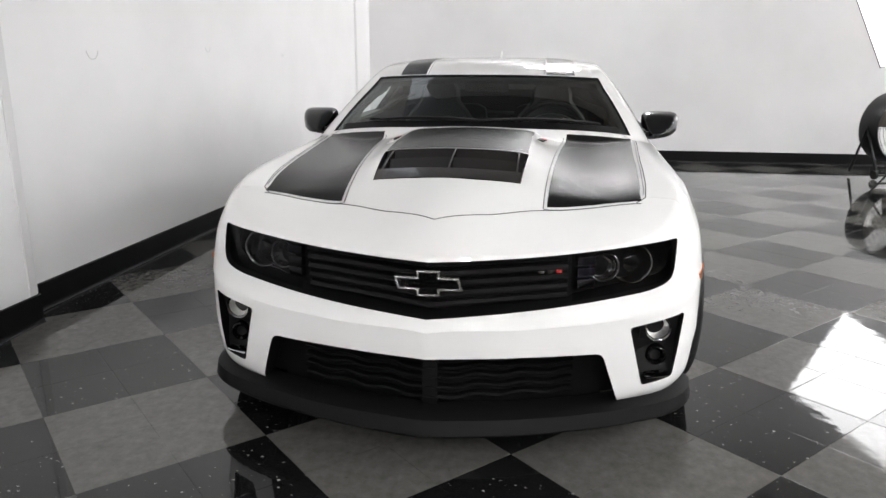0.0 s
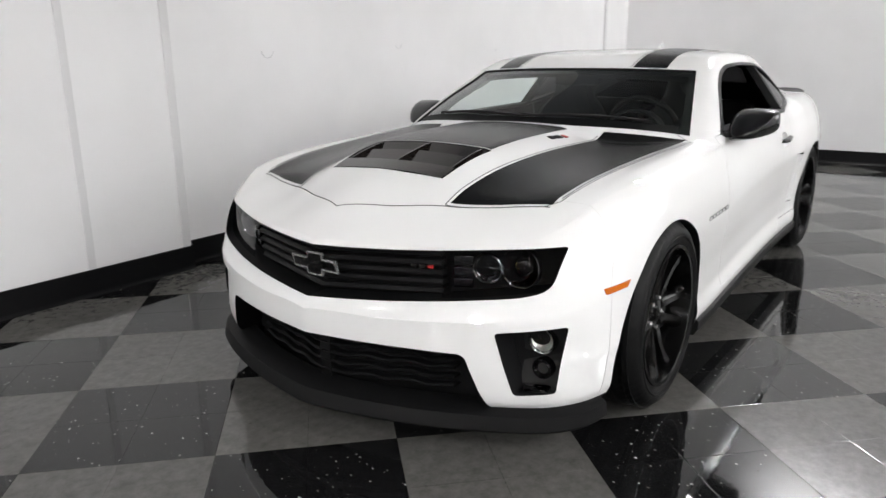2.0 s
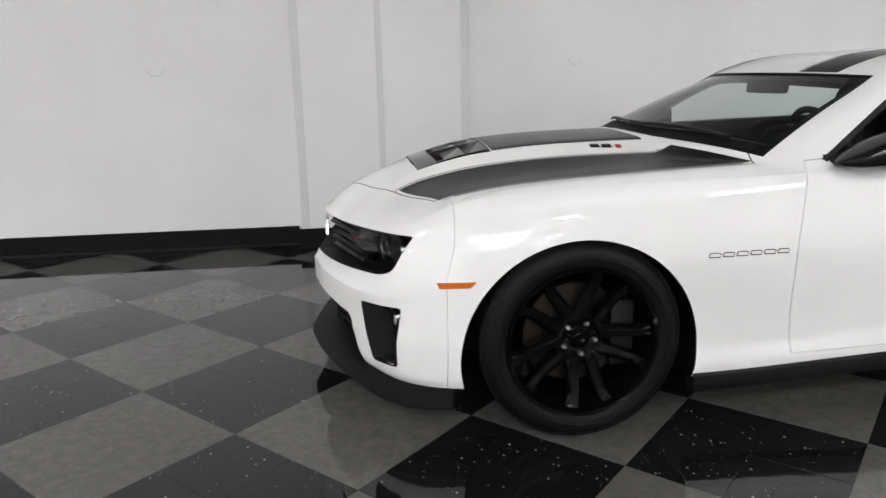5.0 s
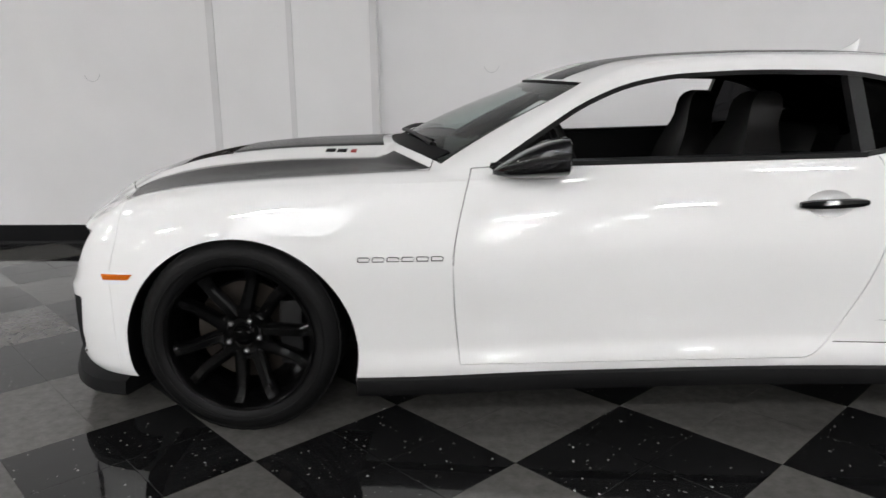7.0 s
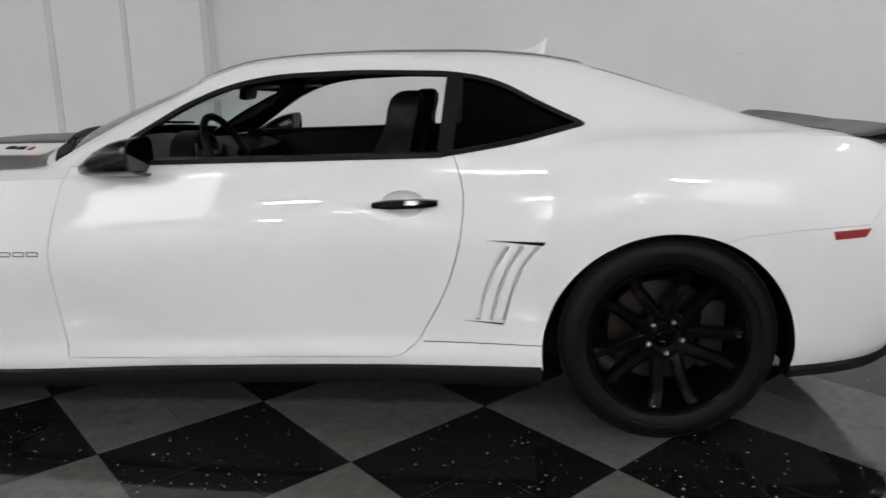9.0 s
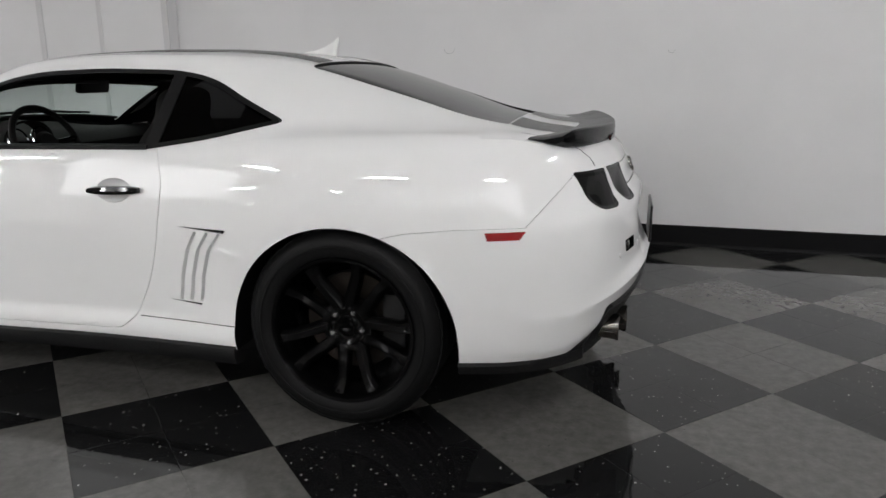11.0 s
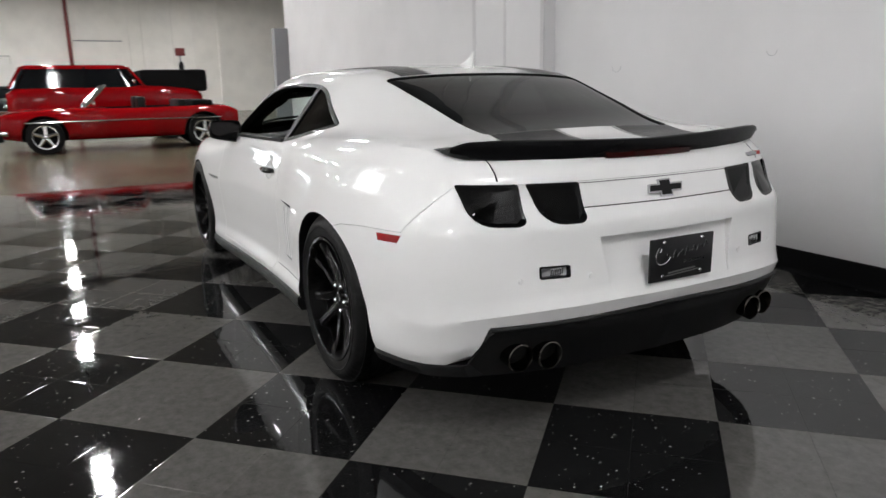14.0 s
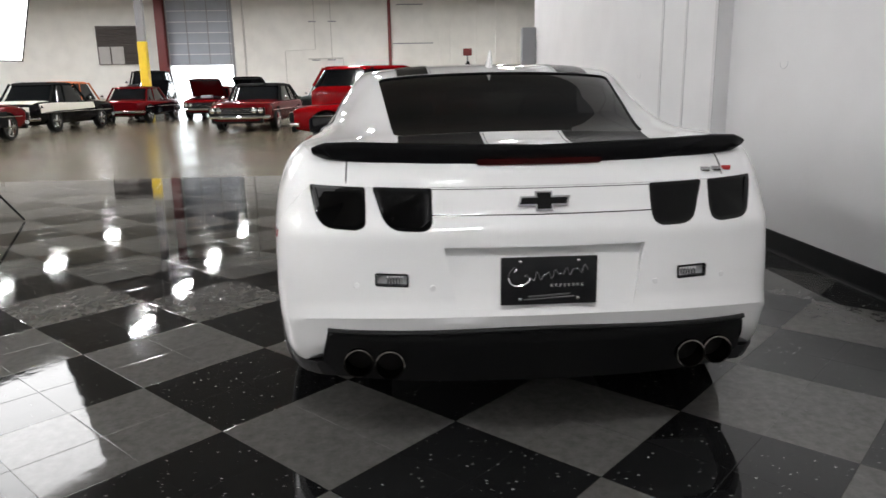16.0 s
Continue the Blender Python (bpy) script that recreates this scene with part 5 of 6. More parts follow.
for s in (-1, 1):
    hl = part("headlamp", sheet(lambda u, v: (-0.685 + 0.198 * u, s * (0.44 + 0.33 * u), 0.545 + 0.035 * u + (0.695 - 0.545 + 0.015 - 0.03 * u) * v), 8, 4, 0.005), DARKIN, nose, "dark headlamp with a round projector")
    lamp_at = pose(-0.588, s * 0.640, 0.632, 0, 0, -3 * s)
    ring = lathe([(0.058, 0.012), (0.063, -0.004), (0.066, -0.006), (0.069, -0.004), (0.071, 0.012)], 48, "X")
    part("lamp_ring", ring, RINGCHROME, hl, "dark chrome ring", at=lamp_at)
    part("lamp_bowl", lathe([(0.0, 0.035), (0.03, 0.034), (0.05, 0.02), (0.062, 0.0)], 48, "X"), SMOKEDCHROME, hl, at=lamp_at)
    part("lamp_lens", lathe([(0.0, -0.012), (0.015, -0.011), (0.028, -0.005), (0.036, 0.004), (0.036, 0.02)], 40, "X"), MIRRORBLK, hl, "dark projector lens", at=lamp_at @ pose(0.012, 0, 0))
    for k in range(3):
        part("turn_lamp", box(0, 0, 0, 0.02, 0.062, 0.030, 0.004), SMOKEDCHROME, hl, at=pose(-0.690 + 0.010, s * 0.485, 0.582 + 0.038 * k, 0, 0, -24 * s))
    inner_at = pose(-0.636, s * 0.548, 0.628, 0, 0, -12 * s)
    part("inner_ring", lathe([(0.040, 0.014), (0.045, -0.004), (0.048, -0.006), (0.051, -0.004), (0.052, 0.014)], 40, "X"), RINGCHROME, hl, "dark chrome ring", at=inner_at)
    part("inner_bowl", lathe([(0.0, 0.026), (0.018, 0.023), (0.032, 0.012), (0.041, 0.0)], 16, "X"), RINGCHROME, hl, "faceted chrome bowl", 1, at=inner_at)
    cover = part("lamp_cover", sheet(lambda u, v: (front_x(0.445 + 0.325 * u, 0.60 + 0.08 * v) + 0.030, s * (0.445 + 0.325 * u), 0.535 + 0.045 * u + (0.150 - 0.018 * u) * v), 14, 6), GLASS_LENS, hl, "clear headlamp cover")
    cover.visible_shadow = False
    # fog lamp pocket
    fog = part("fog_lamp_bezel", sheet(lambda u, v: (-0.640 + 0.45 * (0.69 + 0.10 * u - 0.69) + 0.03 * (1 - abs(2 * v - 1)), s * (0.672 + 0.125 * u + 0.010 * v), 0.252 + 0.215 * v), 6, 10, 0.004), SATIN, nose, "black fog lamp bezel")
    fa = pose(-0.612, s * 0.738, 0.418, 0, 0, -4 * s)
    part("fog_lamp", lathe([(0.0, 0.022), (0.012, 0.019), (0.024, 0.010), (0.031, 0.003), (0.037, -0.004)], 14, "X"), REFLECTOR, fog, "faceted round fog lamp", 1, at=fa)
    part("fog_lens", lathe([(0.0, -0.016), (0.022, -0.013), (0.036, -0.004), (0.038, 0.004)], 36, "X"), GLASS_FOG, fog, at=fa)
    part("fog_ring", lathe([(0.037, 0.02), (0.038, -0.008), (0.043, -0.010), (0.046, 0.02)], 36, "X"), DARKCHROME, fog, at=fa)
    part("brake_duct", lathe([(0.018, 0.0), (0.028, -0.012), (0.034, -0.008), (0.036, 0.02)], 30, "X"), GLOSSBLK, fog, at=pose(-0.606, s * 0.738, 0.320, 0, 0, 0))
    part("fog_sill", box(0, 0, 0, 0.034, 0.088, 0.006, 0.002), EMBLEM, fog, "glossy sill", at=pose(-0.640, s * 0.737, 0.262, 0, -22, -24 * s))

# lower grille slats
lg = part("lower_grille", sweep([[(-0.79 + 0.30 * abs(y) - 0.012, y, 0.15), (-0.79 + 0.30 * abs(y) - 0.012, y, 0.372), (-0.79 + 0.30 * abs(y) - 0.004, y, 0.372), (-0.79 + 0.30 * abs(y) - 0.004, y, 0.15)] for y in np.linspace(-0.56, 0.56, 15)]), DARKIN, nose, "black lower grille with wavy slats")
for k in range(5):
    part("slat", sweep([[(-0.835 + 0.30 * abs(y), y, z - 0.006), (-0.842 + 0.30 * abs(y), y, z), (-0.835 + 0.30 * abs(y), y, z + 0.006), (-0.80 + 0.30 * abs(y), y, z + 0.004), (-0.80 + 0.30 * abs(y), y, z - 0.004)]
                        for y in np.linspace(-0.46, 0.46, 60) for z in [0.215 + 0.034 * k + 0.005 * cos(y * 42)]]), DARKIN, lg)
part("slat_post", box(-0.82, 0, 0.28, 0.03, 0.05, 0.19, 0.004), DARKIN, lg)


# splitter, sills, rear skirt
def outline_station(i, out):
    p = PLAN_FINE
    t = p[min(i + 1, len(p) - 1)] - p[max(i - 1, 0)]
    n = np.array([-t[1], t[0]]) / np.linalg.norm(t)
    if i == 0:
        n = np.array([-1.0, 0.0])
    return p[i] + n * out


PLAN_FINE = plan_points(NS)
sp = []
last = int(np.argmin(np.abs(PLAN_FINE[:120, 0] + 0.415)))
for side in (1, -1):
    ids = range(last, -1, -2) if side > 0 else range(2, last + 1, 2)
    for i in ids:
        k = min(1.0, i / last)
        low = 0.130 - 0.006 * k
        tuck = 0.022 * max(0.0, (k - 0.86) / 0.14)
        ring = []
        for out, z in ((-0.10, low + 0.066), (-0.02, low + 0.062 + 0.004 * k), (0.008, low + 0.052), (0.028 - 0.016 * k, low + 0.020), (0.032 - 0.018 * k, low + 0.009), (0.024 - 0.018 * k, low), (-0.16, low - 0.002)):
            q = outline_station(i, out - tuck)
            ring.append((q[0], side * max(q[1], 0.0) if i else 0.0, z))
        sp.append(ring)
part("front_splitter", sweep(sp), CHIN, car, "dark grey chin splitter")
for s in (-1, 1):
    rings = []
    for x in np.linspace(0.405, 2.438, 50):
        zt = float(FOOT(x)) + 0.012
        y = skin_y(x, zt + 0.01)
        zb = zt - 0.074
        rings.append([(x, s * (y - 0.05), zt), (x, s * (y + 0.002), zt), (x, s * (y + 0.010), zt - 0.008), (x, s * (y + 0.012), zt - 0.040), (x, s * (y - 0.004), zb + 0.004), (x, s * (y - 0.05), zb)])
    part("side_sill", sweep(rings), SATIN, car, "dark grey side skirt")
    rings = []
    for x in np.linspace(3.262, 3.67, 20):
        zt = float(np.interp(x, [3.26, 3.42, 3.54, 3.67], [0.266, 0.274, 0.285, 0.305])) + 0.006
        y = skin_y(x, max(zt, float(FOOT(x)) + 0.005))
        zb = zt - 0.052
        rings.append([(x, s * (y - 0.08), zt + 0.004), (x, s * (y + 0.004), zt), (x, s * (y + 0.006), zt - 0.012), (x, s * (y - 0.012), zb + 0.006), (x, s * (y - 0.08), zb)])
    part("rear_skirt", sweep(rings), SATIN, car, "dark grey rear corner skirt")


def valance(u, v):
    y = (2 * u - 1) * 0.735
    a = abs(y)
    zt = float(np.interp(a, [0, 0.685, 0.70, 0.735], [0.486, 0.456, 0.440, 0.305]))
    zb = float(np.interp(a, [0, 0.42, 0.66, 0.735], [0.270, 0.262, 0.258, 0.252]))
    z = zt + (zb - zt) * v
    x = rear_x(y, max(z, 0.45)) + 0.004 - 0.50 * max(0.0, 0.435 - z) - 0.010 * (v < 0.01)
    return (x, y, z)


val = part("rear_valance", sheet(valance, 80, 14, 0.012), SATIN, car, "satin black rear diffuser panel")
part("valance_lip", sweep([[(rear_x(y, 0.48) + d, y, z + dz) for d, dz in ((0.0, 0.003), (0.008, 0.001), (0.011, -0.006), (0.006, -0.012), (0.0, -0.012))]
                           for y in np.linspace(-0.70, 0.70, 41) for z in [float(np.interp(abs(y), [0, 0.69], [0.486, 0.457]))]]), SATIN, val)
for s in (-1, 1):
    for y, x in ((0.602, 3.786), (0.500, 3.813)):
        ex = part("exhaust_tip", lathe([(0.036, -0.16), (0.046, -0.02), (0.049, -0.006), (0.049, 0.0), (0.045, 0.002), (0.042, -0.004), (0.040, -0.16)], 40, "X", closed=True), EXHAUST, car, "polished round exhaust tip", at=pose(x, s * y, 0.345))
        part("exhaust_core", lathe([(0.0, -0.09), (0.041, -0.09)], 30, "X"), DARKIN, ex)

# tail lamps
for s in (-1, 1):
    for o in (LAMP_OUT, LAMP_IN):
        c = [(a * s, b) for a, b in o]
        cy, cz = sum(q[0] for q in c) / len(c), sum(q[1] for q in c) / len(c)
        oo = shrunk(c, 0.005)
        tl = part("tail_lamp", prism(oo, lambda a, b, d: (rear_x(a, b) - 0.005 + d, a, b), -0.022, 0.0), SMOKED, tail, "smoked black tail lamp", 30)
        rim = shrunk(c, 0.002)
        part("lamp_bezel", sweep([[(rear_x(*p) - 0.020, *p), (rear_x(*p) - 0.002, *p), (rear_x(*q) - 0.003, *q), (rear_x(*q) - 0.020, *q)] for p, q in zip(rim, shrunk(c, 0.010))], closed=True), GLOSSBLK, tl)
        part("lamp_dish", sweep([[(rear_x(*p) - 0.012, *p), (rear_x(*p) - 0.0032, *p), (rear_x(*q) - 0.0047, *q), (rear_x(*q) - 0.012, *q)] for p, q in zip(shrunk(c, 0.0095), shrunk(c, 0.020))], closed=True), SMOKED, tl)
        part("lamp_reflector", box(0, 0, 0, 0.004, 0.05, 0.010, 0.002), DARKCHROME, tl, at=pose(rear_x(cy, cz - 0.03) - 0.006, cy + 0.03 * s * -1, cz - 0.042))
    rv = part("reverse_lamp", prism(shrunk([(a * s, b) for a, b in REVERSE], 0.004), lambda a, b, d: (rear_x(a, b) + d, a, b), -0.03, -0.012), CLEARLAMP, tail, "clear reversing lamp in a black bezel")
    part("lamp_rim", sweep([[(rear_x(*p) - 0.02, *p), (rear_x(*p) + 0.003, *p), (rear_x(*q) + 0.003, *q), (rear_x(*q) - 0.02, *q)] for p, q in zip([(a * s, b) for a, b in REVERSE], shrunk([(a * s, b) for a, b in REVERSE], 0.006))], closed=True), GLOSSBLK, rv)
    for k in range(6):
        part("lamp_flute", box(0, 0, 0, 0.006, 0.006, 0.026, 0.001), CHROME, rv, at=pose(rear_x(0.47, 0.63) - 0.010, s * (0.452 + 0.009 * k), 0.631))
    for y in (0.598, 0.356):
        part("parking_sensor", lathe([(0.0, 0.002), (0.0085, 0.002), (0.0095, 0.0), (0.0095, -0.004)], 20, "X"), WHITE, tail, at=pose(rear_x(y, 0.608) + 0.001, s * y, 0.608))

# plate with a dark dealer sign; its words are bars
plate = part("number_plate", box(0, 0, 0, 0.010, 0.300, 0.152, 0.004), PLATE, tail, "black dealer plate with silver lettering bars", at=pose(rear_x(0, 0.565) + 0.011, 0, 0.637))
# a flowing line and two rows of bars in place of the dealer's name
part("plate_swirl", tube([(0.006, -0.128 + 0.05 * t + 0.022 * cos(7.2 * t - 0.4), 0.030 + 0.022 * sin(7.2 * t) - 0.034 * t) for t in np.linspace(0, 1, 40)], 0.0016, 5), CHROME, plate)
part("plate_swirl", tube([(0.006, -0.075 + 0.195 * t, 0.008 + 0.030 * t + (1 - 0.3 * t) * (0.010 * sin(41 * t) + 0.007 * sin(67 * t + 1))) for t in np.linspace(0, 1, 160)], 0.0013, 5), DARKCHROME, plate)
for k in range(8):
    part("plate_bar", box(0, 0, 0, 0.002, 0.008, 0.010), CHROME, plate, at=pose(0.0058, 0.008 + 0.0135 * k, -0.014, 3))
for y, z, w, h, mat in ((0.0, -0.046, 0.13, 0.005, PINLINE), (0.0, -0.055, 0.16, 0.003, PINLINE)):
    part("plate_bar", box(0, 0, 0, 0.002, w, h), mat, plate, at=pose(0.0058, y, z, 3))
for y, z in ((-0.09, 0.062), (0.09, 0.062), (-0.09, -0.058), (0.09, -0.058)):
    part("plate_screw", lathe([(0.0, 0.004), (0.005, 0.003), (0.0065, 0.0)], 12, "X"), CHROME, plate, at=pose(0.005, y, z))

# spoiler along the boot's rear edge
rings = []
for y in np.linspace(-0.742, 0.742, 61):
    a = abs(y)
    e = float(np.interp(a, [0.0, 0.60, 0.70, 0.742], [1.0, 1.0, 0.88, 0.25]))
    xt = 3.722 - 0.24 * a**2 - 0.02 * (1 - e)
    xl = xt - 0.05 - 0.10 * e - 0.06 * (1 - e)
    zt = 1.040 + 0.014 * min(a, 0.6) / 0.6 - 0.028 * (1 - e)
    zb = 0.966 + 0.024 * (a / 0.7) ** 2 + 0.020 * (1 - e)
    zl = float(top(xl, y)) + 0.001
    rings.append([(xl, y, zl), (xl + 0.45 * (xt - xl), y, zl + 0.45 * (zt - zl) - 0.006), (xt - 0.006, y, zt), (xt + 0.002, y, zt - 0.004),
                  (xt + 0.004 * e, y, zt - 0.35 * (zt - zb)), (xt - 0.012, y, zb + 0.006), (xt - 0.026, y, zb), (xt - 0.05 - 0.03 * e, y, zb + 0.004)])
spoiler = part("spoiler", sweep(rings), SPOILERBLK, car, "gloss black boot spoiler")
part("brake_light", sweep([[(3.722 - 0.24 * y * y + d, y, z) for d, z in ((-0.006, 0.976), (0.003, 0.978), (0.0055, 0.996), (-0.004, 0.998))] for y in np.linspace(-0.20, 0.20, 15)]), DARKRED, spoiler, "dark red high brake light")

# aerial fin
part("aerial_fin", sweep([[(x, -w, float(top(x, 0)) - 0.004), (x, w, float(top(x, 0)) - 0.004), (x + dx, w * 0.35, float(top(x, 0)) + h), (x + dx, -w * 0.35, float(top(x, 0)) + h)]
                          for x, w, h, dx in ((2.33, 0.004, 0.002, 0.0), (2.37, 0.018, 0.012, 0.01), (2.41, 0.022, 0.030, 0.02), (2.44, 0.020, 0.056, 0.03), (2.465, 0.014, 0.078, 0.026), (2.48, 0.006, 0.074, 0.014))]), WHITE, car, "white shark-fin aerial")

# wipers
for y0, y1 in ((-0.60, -0.02), (-0.02, 0.52)):
    arm = part("wiper", tube([on_top(GLASS_FOOT(y) + 0.05 + 0.02 * sin(pi * (y - y0) / (y1 - y0)), y, 0.010) for y in np.linspace(y0, y1, 16)], [0.007] * 14 + [0.005, 0.003], 8), SATIN, car, "black wiper arm and blade")
    part("wiper_blade", tube([on_top(GLASS_FOOT(y) + 0.075, y, 0.003) for y in np.linspace(y0 + 0.04, y1 + 0.03, 16)], 0.006, 6), TYRE, arm)
part("cowl", sheet(lambda u, v: on_top(GLASS_FOOT((2 * v - 1) * 0.70) - 0.010 + 0.075 * u, (2 * v - 1) * 0.70, -0.004), 6, 40, 0.01), DARKIN, car, "black cowl panel under the windscreen")


# ---------------------------------------------------------------- the car: inside
def seat(y):
    back = sweep([[(x + k * dx, y + w * c, z) for c, dx in ((-1, -0.02), (-0.85, -0.085), (-0.6, -0.05), (0, -0.035), (0.6, -0.05), (0.85, -0.085), (1, -0.02), (0.9, 0.07), (0, 0.08), (-0.9, 0.07))]
                  for x, z, w, k in ((1.78, 0.50, 0.24, 1), (1.81, 0.62, 0.25, 1), (1.85, 0.80, 0.255, 1), (1.88, 0.90, 0.245, 0.95), (1.90, 0.97, 0.21, 0.85), (1.912, 1.02, 0.165, 0.75), (1.92, 1.06, 0.135, 0.72),
                                     (1.93, 1.11, 0.130, 0.75), (1.937, 1.145, 0.120, 0.70), (1.942, 1.166, 0.10, 0.52), (1.944, 1.176, 0.07, 0.30))])
    st = part("front_seat", back, LEATHER, car, "black leather bucket seat with built-in headrest", 50)
    part("seat_cushion", box(1.56, y, 0.46, 0.52, 0.50, 0.16, 0.05), LEATHER, st)


for y in (-0.37, 0.37):
    seat(y)
    part("rear_seat_back", sweep([[(x, y + w * c, z) for c, x, z in ((-1, x0, z0), (-1, x0 + 0.10, z0), (1, x0 + 0.10, z0), (1, x0, z0))] for x0, z0, w in ((2.22, 0.45, 0.30), (2.34, 0.80, 0.29), (2.41, 0.98, 0.26), (2.43, 1.01, 0.2))]), LEATHER, car, "black leather rear seat back")
part("parcel_shelf", box(2.74, 0, 0.92, 0.50, 1.25, 0.03, 0.01), DARKIN, car)
dash = part("dashboard", sweep([[(0.60, y, 0.60), (0.70, y, float(top(0.62, y)) - 0.075), (0.84, y, 0.955 - 0.03 * abs(y)), (1.02, y, 0.940 - 0.03 * abs(y)), (1.09, y, 0.89), (1.06, y, 0.70), (0.98, y, 0.55)] for y in np.linspace(-0.79, 0.79, 25)]), LEATHER, car, "black moulded dashboard")
part("gauge_hood", sweep([[(1.01 + 0.09 * t, -0.37 + r * cos(a), 0.935 + 0.62 * r * max(0, sin(a))) for r in (0.145, 0.13) for a in ([pi * k / 12 for k in range(13)] if r > 0.14 else [pi - pi * k / 12 for k in range(13)])] for t in (0, 1)]), LEATHER, dash)
for y in (-0.44, -0.30):
    part("gauge_ring", lathe([(0.050, 0.0), (0.056, 0.004), (0.060, 0.0), (0.058, -0.01)], 30, "X"), CHROME, dash, at=pose(1.105, y, 0.935, 0, -15, 0))
sw_at = pose(1.20, -0.37, 0.915, 0, -24, 0)
wheel_rim = lathe([(0.180 + 0.015 * cos(2 * pi * k / 10), 0.015 * sin(2 * pi * k / 10)) for k in range(10)], 48, "X", closed=True)
sw = part("steering_wheel", wheel_rim, LEATHER, car, "black leather steering wheel", at=sw_at)
part("wheel_hub", lathe([(0.0, 0.018), (0.05, 0.014), (0.065, 0.0), (0.0, -0.02)], 24, "X"), LEATHER, sw)
for a in (0.1, pi - 0.1, -pi / 2):
    part("wheel_spoke", tube([(0, 0.05 * cos(a), 0.05 * sin(a)), (0, 0.175 * cos(a), 0.175 * sin(a))], 0.014, 8), DARKCHROME, sw)
part("steering_column", tube([(1.0, -0.37, 0.83), (1.185, -0.37, 0.908)], 0.04, 16), LEATHER, car)
part("centre_console", box(1.45, 0, 0.48, 1.0, 0.22, 0.20, 0.03), LEATHER, car)
mirror = part("rear_view_mirror", box(0, 0, 0, 0.035, 0.25, 0.07, 0.015), DARKIN, car, "black rear-view mirror", at=pose(1.165, 0.0, 1.172, 0, 10, 8))
part("mirror_stem", tube([(-0.02, 0, 0.01), (-0.075, 0, 0.055)], 0.009, 8), DARKIN, mirror)
for y in (-0.38, 0.38):
    part("sun_visor", box(1.29, y, 1.195, 0.16, 0.36, 0.015, 0.006), LEATHER, car)


# ---------------------------------------------------------------- studio lights and fan beside the car
softbox(4.60, -3.80, 1.45, 1.25, 1.10, 43, -14, SOFTBOX_POWER[1], "black fabric studio softbox tilted on its stand, glowing white", 20)
softbox(-0.70, -4.10, 1.48, 1.12, 1.18, -29, -21, SOFTBOX_POWER[0], "black fabric studio softbox glowing white on a stand")


def drum_fan(at):
    t = thing("drum_fan", "large dark industrial drum fan on a wheeled frame", "fan", at=at)
    part("drum", lathe([(0.40, -0.14), (0.42, -0.15), (0.425, -0.13), (0.425, 0.13), (0.42, 0.15), (0.40, 0.14), (0.40, -0.14)], 48, "X"), SATIN, t, at=pose(0, 0, 0.60))
    for r in (0.10, 0.16, 0.22, 0.28, 0.34, 0.39):
        part("grille_ring", lathe([(r + 0.003 * cos(2 * pi * k / 6), -0.15 + 0.003 * sin(2 * pi * k / 6)) for k in range(6)], 40, "X", closed=True), STEEL, t, at=pose(0, 0, 0.60))
    for k in range(12):
        a = 2 * pi * k / 12
        part("grille_wire", tube([(-0.152, 0.05 * cos(a), 0.60 + 0.05 * sin(a)), (-0.150, 0.41 * cos(a), 0.60 + 0.41 * sin(a))], 0.003, 5), STEEL, t)
    for k in range(3):
        a = 2 * pi * k / 3 + 0.4
        part("blade", sheet(lambda u, v: (-0.04 + 0.09 * (v - 0.5), (0.06 + 0.31 * u) * cos(a + 0.7 * (v - 0.5)), 0.60 + (0.06 + 0.31 * u) * sin(a + 0.7 * (v - 0.5))), 6, 5, 0.004), STEEL, t)
    part("motor", lathe([(0.0, -0.06), (0.07, -0.05), (0.08, 0.10), (0.0, 0.11)], 24, "X"), SATIN, t, at=pose(0, 0, 0.60))
    for sy in (-1, 1):
        part("stand_bar", tube([(-0.22, sy * 0.40, 0.05), (0.0, sy * 0.43, 0.60), (0.22, sy * 0.40, 0.05)], 0.018, 10), SATIN, t)
        part("castor", lathe([(0.0, -0.02), (0.05, -0.018), (0.055, 0.0), (0.05, 0.018), (0.0, 0.02)], 24), TYRE, t, at=pose(-0.22, sy * 0.44, 0.055))
    part("cross_bar", tube([(-0.22, -0.40, 0.05), (-0.22, 0.40, 0.05)], 0.015, 8), SATIN, t)
    return t


drum_fan(pose(6.55, -4.60, 0, 0, 0, 20))

# ---------------------------------------------------------------- warehouse wall furniture
PIPE_RED = plain("red_pipe_paint", (0.16, 0.018, 0.016), 0.45, vary=0.2, vscale=3)
YELLOW = plain("yellow_paint", (0.75, 0.52, 0.02), 0.45, vary=0.15, vscale=6)
GREYMETAL = plain("grey_metal", (0.30, 0.30, 0.31), 0.5, vary=0.15, vscale=3)
DOORSKIN = plain("bay_door_skin", (0.40, 0.43, 0.48), 0.7, vary=0.08, vscale=2)
DOORRIB = plain("bay_door_rib", (0.75, 0.75, 0.75), 0.7, spec=0.1)
PALEPIPE = plain("pale_conduit", (0.58, 0.56, 0.52), 0.5, vary=0.1, vscale=5)
COVERSHEET = plain("cover_sheet", (0.42, 0.40, 0.38), 0.6, vary=0.12, vscale=2)
LOUVRE = plain("louvre_metal", (0.10, 0.085, 0.08), 0.6, vary=0.2, vscale=4)
wx = FAR_X + 0.02
bay = thing("bay_door", "raised grey sectional loading bay door with daylight below", "bay door")
